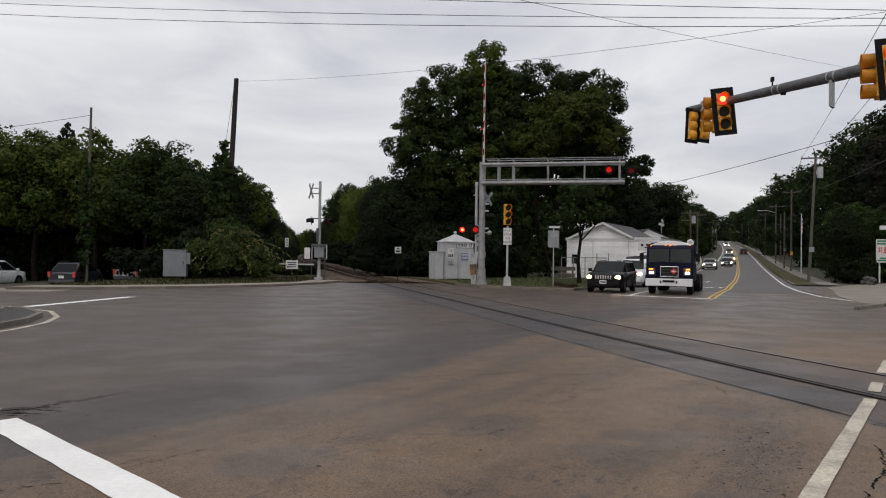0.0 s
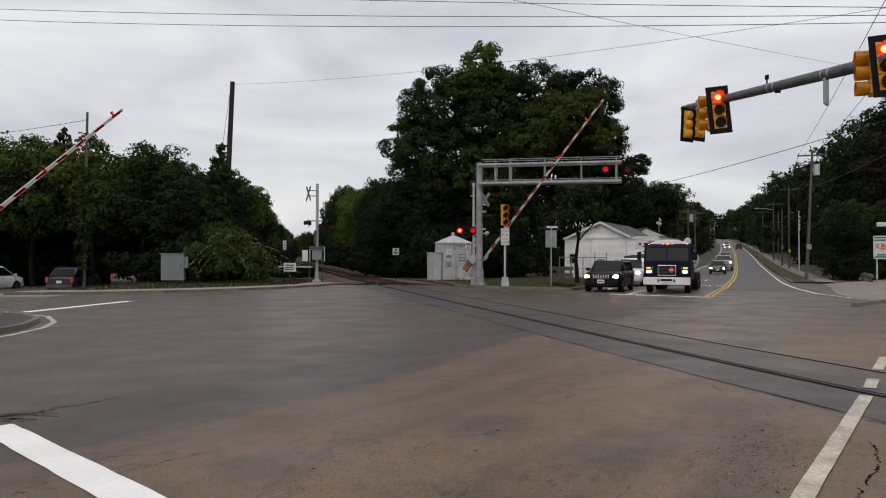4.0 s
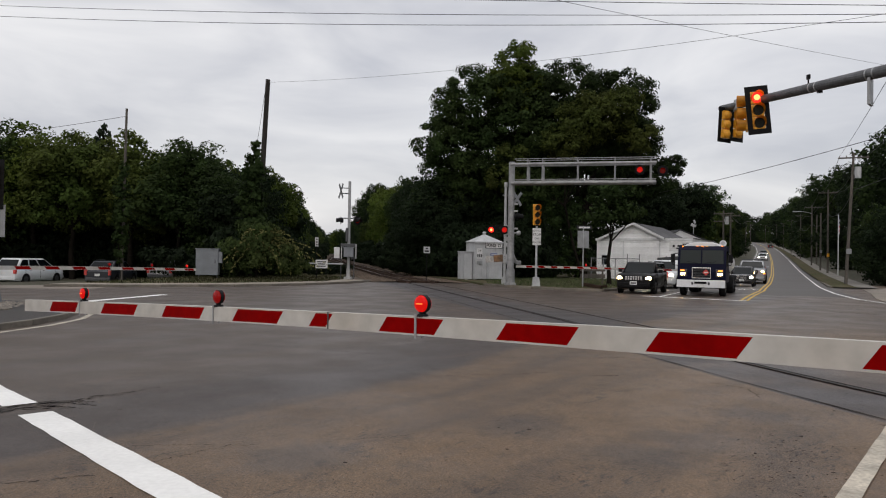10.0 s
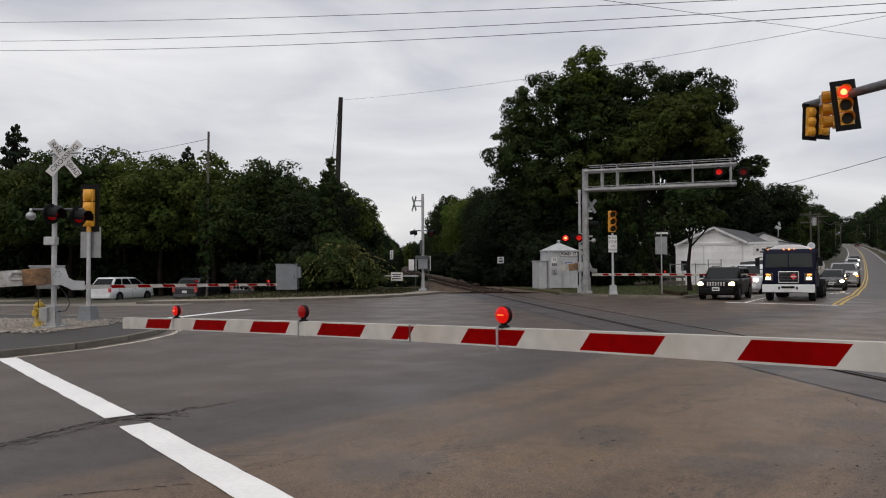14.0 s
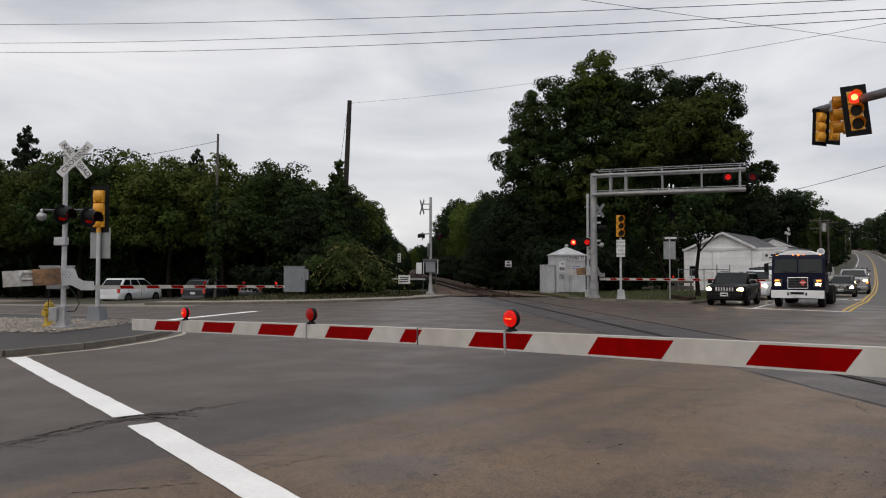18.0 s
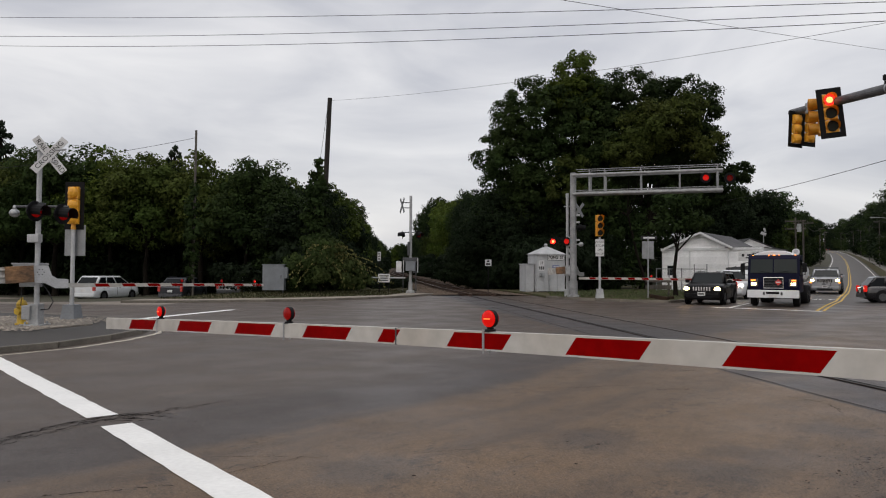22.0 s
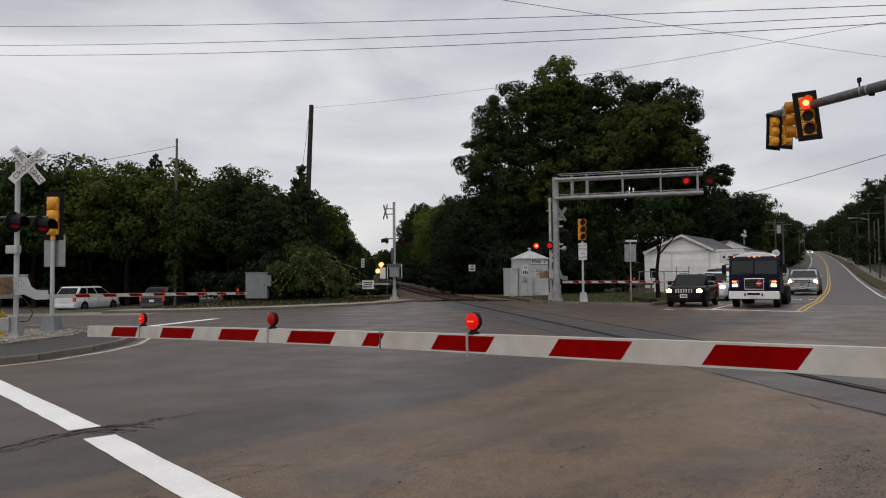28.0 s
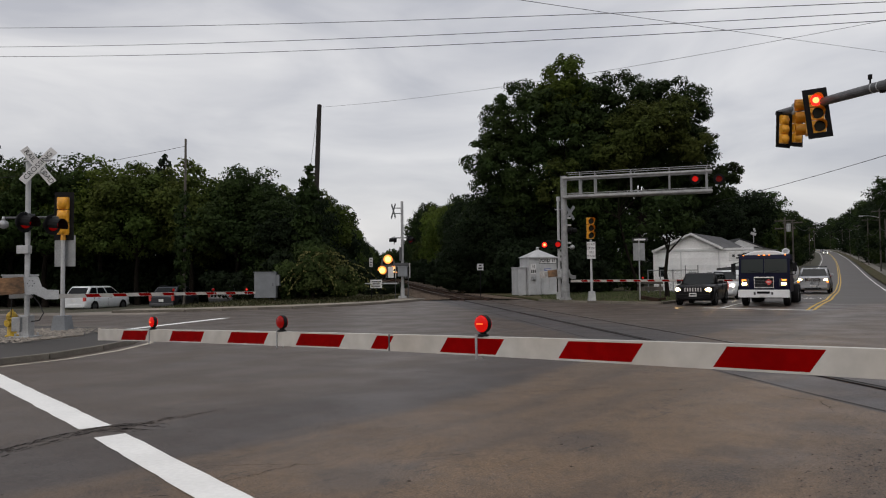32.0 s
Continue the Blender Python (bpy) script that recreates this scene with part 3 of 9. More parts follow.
def hill_left(d):
    return float(np.interp(d, (32, 45, 65, 90, 130, 640), (7.6, 7.4, 6.6, 5.2, 3.9, 3.6)))


def hill_right(d):
    return float(np.interp(d, (32, 38, 45, 58, 640), (6.6, 5.0, 4.2, 3.9, 3.9)))


hill_ds = [40, 45, 50, 56, 62, 70, 80, 90, 105, 121, 140, 160, 180, 205, 230, 253, 280, 310, 340, 367, 400, 440, 480, 520, 580, 640]
rows = []
for d in hill_ds:
    p, w, r = road_at(d)
    rows.append((p - r * hill_left(d), p + r * hill_right(d)))
hill_road = tagged(ribbon("road_hill", rows, M_ROADFAR, lift=0.004), "grey asphalt road that climbs a hill", "road", kind="structure")


def line_along(name, ds, off, width, material, lift=0.012):
    out = []
    for d in ds:
        p, w, r = road_at(d)
        o = off(d) if callable(off) else off
        out.append((p + r * (o - width / 2), p + r * (o + width / 2)))
    return ribbon(name, out, material, hill_road, lift)


fine_ds = [32.5, 34, 36, 38, 40, 42.5] + hill_ds[1:]
line_along("yellow_line", fine_ds, -0.12, 0.11, M_YELLOW)
line_along("yellow_line", fine_ds, 0.12, 0.11, M_YELLOW)
line_along("edge_line", [d for d in fine_ds if d > 33], lambda d: hill_right(d) - 0.55, 0.13, M_WHITEPAINT)
line_along("edge_line", [d for d in fine_ds if d > 88], lambda d: 0.4 - hill_left(d), 0.13, M_WHITEPAINT)
line_along("lane_line", [33, 36, 39, 42], -3.5, 0.12, M_WHITEPAINT)


def stripe(name, a, b, width, material, parent=road, lift=0.006, wob=0.0):
    """A painted bar on the road from a to b with slightly uneven edges."""
    a, b = Vector((*a, 0)), Vector((*b, 0))
    w = (b - a).normalized()
    r = Vector((w.y, -w.x, 0)) * width / 2
    n = max(1, int((b - a).length / 0.25))
    rng = random.Random(int(a.x * 77 + b.y * 13))
    out = []
    for i in range(n + 1):
        p = a.lerp(b, i / n)
        out.append((p - r * (1 + rng.uniform(-wob, wob)), p + r * (1 + rng.uniform(-wob, wob))))
    return ribbon(name, out, material, parent, lift)


def curve_stripe(name, pts, width, material, parent=road, lift=0.006):
    out = []
    for i, p in enumerate(pts):
        a, b = Vector((*pts[max(0, i - 1)], 0)), Vector((*pts[min(len(pts) - 1, i + 1)], 0))
        w = (b - a).normalized()
        r = Vector((w.y, -w.x, 0)) * width / 2
        out.append((Vector((*p, 0)) - r, Vector((*p, 0)) + r))
    return ribbon(name, out, material, parent, lift)


# stop bars
stripe("stop_bar", (-9.27, 11.49), (-4.335, 6.99), 0.30, M_WHITEPAINT, wob=0.05)
stripe("stop_bar", (-3.968, 6.637), (1.30, 1.62), 0.30, M_WHITEPAINT, wob=0.05)
stripe("stop_bar", (-11.9, 21.0), (-11.3, 26.7), 0.35, M_WHITEPAINT, wob=0.06)
stripe("stop_bar", (7.9, 33.0), (11.5, 30.3), 0.35, M_WHITEPAINT, wob=0.06)
# faded lane lettering and cross lines before the far stop line
for a, b in (((18.3, 49.7), (20.5, 50.5)), ((23.6, 63.4), (26.0, 64.3))):
    stripe("cross_line", a, b, 0.14, M_OLDPAINT)
tb = text_bm("ONLY", 1.0, 0.0)
bmesh.ops.rotate(tb, matrix=Euler((radians(-90), 0, 0)).to_matrix(), verts=tb.verts)
bmesh.ops.scale(tb, vec=(0.8, 2.4, 1), verts=tb.verts)
lettering = obj("lane_lettering", tb, M_WHITEPAINT, road)
lettering.matrix_basis = Matrix.Translation((16.5, 44.6, 0.008)) @ Euler((0, 0, radians(-24))).to_matrix().to_4x4()
bm = B()
poly(bm, [(-0.08, -1.6), (0.08, -1.6), (0.08, 0.3), (0.45, 0.3), (0, 1.6), (-0.45, 0.3), (-0.08, 0.3)], 0.0)
arrow = obj("lane_arrow", bm, M_WHITEPAINT, road)
arrow.matrix_basis = Matrix.Translation((21.4, 57.4, 0.008)) @ Euler((0, 0, radians(-24))).to_matrix().to_4x4()
# worn edge line across the crossing
for a, b in (((1.0, 2.7), (4.88, 8.15)), ((5.2, 8.63), (5.64, 9.28)), ((6.2, 10.1), (7.1, 11.4))):
    stripe("edge_bar", a, b, 0.135, M_OLDPAINT, lift=0.011, wob=0.05)


def kerb_run(name, pts, closed=False, h=0.14, width=0.16, z=0.0, lift_far=0.0, label="grey granite kerb stones"):
    """Kerb stones, one beside the other along pts; each is a piece of its own."""
    e = root(name, Matrix(), label, "kerb", kind="structure")
    v = [Vector((*p, 0)) for p in pts]
    for a, b in zip(v, v[1:]):
        L = (b - a).length
        n = max(1, round(L / 1.8))
        for i in range(n):
            p, q = a.lerp(b, i / n), a.lerp(b, (i + 1) / n)
            w = (q - p).normalized()
            bm = B()
            mid = (p + q) / 2
            box(bm, (0, 0, h / 2 - 0.03), ((q - p).length - 0.015, width, h + 0.06), bevel=0.018)
            st = obj("kerb_stone", bm, M_KERB, e)
            st.matrix_basis = Matrix.Translation(mid) @ Euler((0, 0, math.atan2(w.y, w.x))).to_matrix().to_4x4()
    return e


def arc(c, r, a0, a1, n):
    return [(c[0] + r * math.cos(radians(a0 + (a1 - a0) * i / n)), c[1] + r * math.sin(radians(a0 + (a1 - a0) * i / n))) for i in range(n + 1)]


def slab(name, pts, z, material, label, category="pavement", kind="structure"):
    bm = B()
    poly(bm, pts, z - 0.3, 0.3)
    return tagged(obj(name, bm, material), label, category, kind=kind)


# corner island beside the near lane: kerb, black asphalt walk, gravel bed
corner = [(-20, 9.4), (-13, 10.3), (-9.6, 11.6), (-9.05, 13.0), (-8.95, 14.6), (-9.15, 16.2), (-9.7, 17.7), (-10.8, 19.1), (-12.4, 20.2), (-15, 21.2), (-26, 23.4)]
kerb_run("kerb_corner", corner, h=0.115, width=0.13)
slab("pavement_corner", [(x - 0.08, y) for x, y in corner] + [(-26, 9)], 0.105, M_NEWASPH, "fresh black asphalt walk on the street corner")
slab("gravel_bed", [(-22, 14.2), (-12.9, 14.9), (-11.2, 16.0), (-11.0, 17.2), (-11.9, 18.6), (-13.2, 19.3), (-24, 20.6)], 0.14, M_GRAVEL, "pale gravel bed round the crossing mast", "gravel")
curve_stripe("gutter_line", [(x + 0.42, y + (0.0 if i < 5 else 0.35)) for i, (x, y) in enumerate(corner[2:9])], 0.13, M_OLDPAINT)

# far block between the side road and the railway
far_kerb = [(-27, 31.8), (-18.6, 31.2), (-15.5, 32.0), (-11.3, 34.7), (-8.6, 38.2), (-6.9, 42.3), (-6.2, 46.0)]
kerb_run("kerb_far", far_kerb[1:], h=0.12)
slab("pavement_far", far_kerb[1:] + [(-8.0, 46.5), (-8.5, 42.6), (-10.2, 39.3), (-12.6, 36.2), (-16.2, 33.8), (-18.6, 33.2)], 0.11, M_WALK, "pale worn concrete sidewalk")
slab("verge_far", [(-18.6, 33.2), (-16.2, 33.8), (-12.6, 36.2), (-10.2, 39.3), (-8.5, 42.6), (-8.0, 46.5), (-10.9, 64), (-17, 64), (-18.6, 39)], 0.09, M_DIRT, "patchy grass verge at the wood's edge", "grass")

slab("gravel_shoulder", [(-8.0, 46.5), (-6.2, 46.0), (-4.0, 45.9), (0.2, 46.9), (-1.2, 60), (-4.8, 64), (-10.9, 64)], 0.02, M_SHOULDER, "brown gravel shoulder of the railway", "gravel")
# block between the railway and the hill road
right_kerb = [(0.2, 47), (1.0, 42.6), (2.3, 40.2), (4.6, 38.0), (6.9, 37.2), (8.6, 40.0), (11.6, 46.2), (15.2, 53), (19, 60), (24, 70)]
kerb_run("kerb_right", right_kerb[1:], h=0.13)
slab("verge_right", right_kerb + [(24, 76), (-2, 78), (-4.8, 64)], 0.12, M_DIRT, "rough green grass verge with bare patches", "grass")

# opposite side of the hill road: sidewalk, verge and a driveway apron
out_k, out_s, out_v = [], [], []
for d in (56, 58, 66, 76, 90, 105, 121, 150, 180, 220, 260, 320, 400, 480):
    p, w, r = road_at(d)
    out_k.append(p + r * (hill_right(d) + 0.1))
    out_s.append(p + r * (hill_right(d) + 1.7))
    out_v.append(p + r * (hill_right(d) + 3.0))
ribbon_v = ribbon("verge_hill", [(a + Vector((0, 0, 0.07)), b + Vector((0, 0, 0.09))) for a, b in zip(out_k, out_s)], M_GRASS)
ribbon_v.data.materials[0] = M_DIRT
tagged(ribbon_v, "narrow grass verge beside the hill road", "grass", kind="structure")
ribbon_s = ribbon("pavement_hill", [(a + Vector((0, 0, 0.1)), b + Vector((0, 0, 0.1))) for a, b in zip(out_s, out_v)], M_HILLWALK)
tagged(ribbon_s, "pale concrete sidewalk beside the hill road", "pavement", kind="structure")
kerb_run("kerb_hill", [(p.x, p.y) for p in out_k[:6]], h=0.13)
slab("driveway_apron", [(16.5, 28.2), (18.8, 34.0), (22.4, 41.0), (25.6, 47.9), (37, 59.7), (60, 62), (60, 26), (30, 25), (17.0, 27.3)], 0.02, M_APRON, "pale concrete driveway apron")
kerb_run("kerb_apron", [(14.0, 24.2), (16.2, 26.4), (19.0, 27.4)], h=0.12)


# ---- cracks and seams in the asphalt ----
def crack(pts, width, seed, jitter=0.02, material=M_CRACK, lift=0.003, strands=1):
    """A ragged crack between the given points: short broken pieces that wander, in one or more strands."""
    rng = random.Random(seed)
    v = [Vector((*p, 0)) for p in pts]
    verts, faces = [], []
    for strand in range(strands):
        side, off, last = rng.uniform(-1, 1) * width * 3.2 * (strands > 1), 0.0, None
        start, stop = (rng.uniform(0, 0.5), rng.uniform(0.6, 1.0)) if strand else (0.0, 1.0)
        done, total = 0.0, sum((b - a).length for a, b in zip(v, v[1:]))
        for a, b in zip(v, v[1:]):
            n = max(2, int((b - a).length / 0.03))
            w = (b - a).normalized()
            r = Vector((w.y, -w.x, 0))
            for i in range(n):
                off = off * 0.9 + rng.uniform(-jitter, jitter)
                p = a.lerp(b, i / n) + r * (off + side) + w * rng.uniform(-0.02, 0.02)
                k = width * rng.uniform(0.06, 0.42) / (1 + 0.7 * (strands > 1))
                cur = (p - r * k, p + r * k)
                q = (done + (b - a).length * i / n) / total
                if last and start <= q <= stop and rng.random() > 0.18 + 0.14 * (strands > 1):
                    j = len(verts)
                    verts += [last[0], last[1], cur[1], cur[0]]
                    faces.append((j, j + 1, j + 2, j + 3))
                last = cur
            done += (b - a).length
    ob = raw("crack", [(q.x, q.y, lift) for q in verts], faces, material, road)
    return ob


seed = 0
for pts, width in (
    ([(-5.2, 4.6), (-4.66, 5.5), (-4.47, 6.2), (-4.36, 6.67), (-4.18, 7.0), (-3.93, 7.13), (-3.61, 7.58), (-3.31, 8.13)], 0.035),
    ([(-4.5, 6.82), (-4.0, 7.05), (-3.6, 7.0)], 0.05),
    ([(-3.2, 4.5), (-2.85, 4.72), (-2.44, 4.87)], 0.018), ([(-2.2, 5.16), (-2.08, 5.4), (-1.79, 5.76)], 0.012),
    ([(-7.6, 5.9), (-5.2, 5.7), (-3.6, 5.5)], 0.008), ([(-2.6, 5.6), (-1.6, 5.75)], 0.008),
    ([(-1.0, 5.9), (-0.2, 6.3)], 0.008), ([(0.3, 6.8), (0.9, 7.6)], 0.007), ([(1.4, 8.3), (1.9, 9.2)], 0.007),
    ([(-0.3, 9.4), (0.6, 9.6), (1.3, 9.9)], 0.016),
    ([(1.6, 9.6), (2.1, 9.75)], 0.03), ([(2.1, 11.4), (2.55, 11.6)], 0.028),
    ([(-3.6, 12.2), (-2.2, 11.6), (-1.2, 11.3)], 0.014),
    ([(-5.8, 13.4), (-4.7, 12.9)], 0.014),
    ([(3.1, 9.3), (3.5, 8.9), (3.3, 8.3)], 0.02), ([(3.9, 7.1), (4.4, 6.6), (4.9, 6.4)], 0.02),
    ([(2.5, 4.3), (2.87, 4.87), (3.35, 5.4), (3.75, 6.1)], 0.028),
    ([(9.99, 20.84), (10.77, 20.42)], 0.05), ([(11.9, 23.9), (12.3, 23.7), (12.9, 23.2)], 0.16), ([(8.08, 16.33), (8.24, 16.26)], 0.045), ([(10.21, 17.5), (10.41, 17.33)], 0.05), ([(6.2, 17.05), (6.3, 16.92)], 0.04), ([(13, 26), (15.5, 25.6), (18, 26)], 0.03), ([(8.6, 26.2), (9.6, 25.8)], 0.02),
):
    seed += 1
    crack(pts, width, seed, strands=9 if width in (0.035, 0.05) and pts[0][0] < -4 else 1)

# worn spots: small dark pits where stones have broken out, and a little loose grit
def pits(name, n, material, seed, place, size, label):
    rs = random.Random(seed)
    verts, faces = [], []
    for i in range(n):
        x, y = place(rs)
        s = rs.uniform(*size) * (2.2 if rs.random() < 0.06 else 1)
        k, a = len(verts), rs.uniform(0, 6.28)
        for j in range(5):
            q = s * rs.uniform(0.5, 1.4)
            verts.append((x + q * math.cos(a + j * 1.257), y + q * math.sin(a + j * 1.257), 0.0025))
        verts.append((x, y, 0.003 + (s * 0.5 if material is M_STONE else 0.0)))
        faces += [(k + j, k + (j + 1) % 5, k + 5) for j in range(5)]
    return tagged(raw(name, verts, faces, material), label, "gravel", kind="stuff")


def near_line(rs):
    t = rs.gauss(0, 1)
    return 2.55 + 0.34 * t + rs.gauss(0, 0.22), 5.7 + 0.75 * t + rs.gauss(0, 0.5)


def over_lane(rs):
    return rs.uniform(-4, 4.5), rs.uniform(4.2, 9.5)


pits("worn_pits", 300, M_PIT, 5, near_line, (0.004, 0.011), "small dark pits in the worn asphalt")
pits("worn_pits", 420, M_PIT, 6, over_lane, (0.003, 0.009), "scattered dark specks in worn asphalt")
pits("loose_grit", 120, M_STONE, 7, over_lane, (0.004, 0.009), "scattered loose grit on the asphalt")

# ---- railway ----
def rail_pts(off, y0, y1, step):
    out = []
    y = y0
    while y <= y1 + 1e-6:
        dx = rail_x(y + 1) - rail_x(y - 1)
        w = Vector((dx, 2, 0)).normalized()
        p = Vector((rail_x(y), y, zg(rail_x(y), y))) + Vector((w.y, -w.x, 0)) * off
        out.append(p)
        y += step
    return out


track = root("railway_track", Matrix(), "single railway track set flush in the asphalt crossing", "railway", kind="structure")


def rail_mesh(off, y0, y1, step, top, parent, head):
    """A rail with its head, web and foot, swept along the track."""
    prof = [(-0.036, top), (0.036, top), (0.036, top - 0.035), (0.012, top - 0.05), (0.012, top - 0.13), (0.07, top - 0.15), (0.07, top - 0.16), (-0.07, top - 0.16), (-0.07, top - 0.15), (-0.012, top - 0.13), (-0.012, top - 0.05), (-0.036, top - 0.035)]
    verts, faces, mats = [], [], []
    ps = rail_pts(off, y0, y1, step)
    for i, p in enumerate(ps):
        a, b = ps[max(0, i - 1)], ps[min(len(ps) - 1, i + 1)]
        w = (b - a).normalized()
        r = Vector((w.y, -w.x, 0))
        verts += [p + r * u + Vector((0, 0, v)) for u, v in prof]
        if i:
            k = len(prof)
            for j in range(k):
                faces.append(((i - 1) * k + j, (i - 1) * k + (j + 1) % k, i * k + (j + 1) % k, i * k + j))
                mats.append(1 if j == 0 else 0)
    ob = raw("rail", verts, faces, [M_RAILSIDE, head], parent)
    for q, m_i in zip(ob.data.polygons, mats):
        q.material_index = m_i
    return ob


for off in (-0.7525, 0.7525):
    rail_mesh(off, -24, 44, 2.0, 0.014, track, M_RAILWORN if off < 0 else M_RAILBARE)
    rail_mesh(off, 44, 1200, 4.0, 0.16, track, M_RAILTOP)
    # flat dark strip beside the rail head: the flangeway groove's shadow as colour
    g = 0.115 if off < 0 else 0.054
    a = rail_pts(off + (0.036 if off < 0 else -g), -24, 45, 2.0)
    b = rail_pts(off + (g if off < 0 else -0.036), -24, 45, 2.0)
    ribbon("flangeway", list(zip(a, b)), M_CRACK, track, 0.008)
    a, b = rail_pts(off + (-0.07 if off < 0 else 0.036), -24, 45, 2.0), rail_pts(off + (-0.036 if off < 0 else 0.042), -24, 45, 2.0)
    ribbon("tar_joint", list(zip(a, b)), M_CRACK, track, 0.008)
# ragged seam along the repaved strip
for off in (-1.88,):
    rng = random.Random(int(off * 10) + 40)
    c = rail_pts(off, -24, 44, 0.5)
    ribbon("seam", [(p + Vector((rng.uniform(-0.02, 0.0), 0, 0)), p + Vector((rng.uniform(0.004, 0.03), 0, 0))) for p in c], M_PIT, track, 0.007)
left, right = rail_pts(-3.1, 45.5, 1200, 5.0), rail_pts(3.1, 45.5, 1200, 5.0)
inl, inr = rail_pts(-1.5, 45.5, 1200, 5.0), rail_pts(1.5, 45.5, 1200, 5.0)
up = Vector((0, 0, 0.06))
bv, bf = [], []
for k, (a, b, c, d) in enumerate(zip(left, inl, inr, right)):
    bv += [a, b + up, c + up, d]
    if k:
        bf += [(4 * k - 4 + q, 4 * k - 3 + q, 4 * k + 1 + q, 4 * k + q) for q in range(3)]
bal = raw("ballast", [v + Vector((0, 0, 0.025)) for v in bv], bf, [M_BALLAST, M_RUSTBED])
for k, q in enumerate(bal.data.polygons):
    q.material_index = 1 if k % 3 == 1 else 0
tagged(bal, "tan stone ballast, rust-brown between the rails", "gravel", kind="structure")
# loose ballast stones on the shoulders nearest the road
rng = random.Random(52)
bv, bf = [], []
for k in range(2600):
    y = 45.6 + 26 * rng.random() ** 1.6
    o = rng.choice((-1, 1)) * rng.uniform(1.45, 3.1) if rng.random() < 0.96 else rng.uniform(-0.7, 0.7)
    x, sz, q = rail_x(y) + o, rng.uniform(0.03, 0.075), len(bv)
    h = zg(x, y) + 0.03 + (0.06 if abs(o) < 1.5 else 0.04 * (3.1 - abs(o)))
    for c in range(5):
        a = c * 1.257 + rng.uniform(-0.3, 0.3)
        bv.append((x + sz * math.cos(a), y + sz * math.sin(a), h))
    bv.append((x, y, h + sz * 0.9))
    bf += [(q + c, q + (c + 1) % 5, q + 5) for c in range(5)]
tagged(raw("ballast_stones", bv, bf, M_BALLASTSTONE), "loose tan and brown ballast stones beside the rails", "gravel", kind="stuff")
# loose grit swept together between the wheel tracks, before the stop line
rng = random.Random(77)
gv, gf = [], []
for row in range(9):
    c0 = rng.uniform(-6.2, -2.6)
    for k in range(210):
        al, ac = rng.uniform(3.4, 12.5), c0 + rng.gauss(0, 0.16)
        if math.sin(al * 1.7 + row * 2.1) + math.sin(al * 0.6 + row) < rng.uniform(-0.2, 1.2):
            continue
        x, y = 0.55 * al + 0.83 * ac, 0.83 * al - 0.55 * ac
        sz, q, a = rng.uniform(0.003, 0.008), len(gv), rng.uniform(0, 6.28)
        gv += [(x + sz * math.cos(a + c * 2.09), y + sz * math.sin(a + c * 2.09), 0.001) for c in range(3)] + [(x, y, sz * 1.1)]
        gf += [(q, q + 1, q + 3), (q + 1, q + 2, q + 3), (q + 2, q, q + 3)]
tagged(raw("road_grit", gv, gf, M_STONE), "loose sand and grit swept into rows on the asphalt", "grit", kind="stuff")
tie_me = None
y = 45.6
while y < 150:
    if tie_me is None:
        bm = B()
        box(bm, (0, 0, 0), (2.6, 0.23, 0.16), bevel=0.01)
        tie = obj("tie", bm, M_TIE, track)
        tie_me = tie.data
    else:
        tie = new("tie", tie_me)
        tie.parent = track
    w = math.atan2(rail_x(y + 1) - rail_x(y - 1), 2)
    tie.matrix_basis = Matrix.Translation((rail_x(y), y, zg(rail_x(y), y) + 0.03)) @ Euler((0, 0, -w)).to_matrix().to_4x4()
    y += 0.55

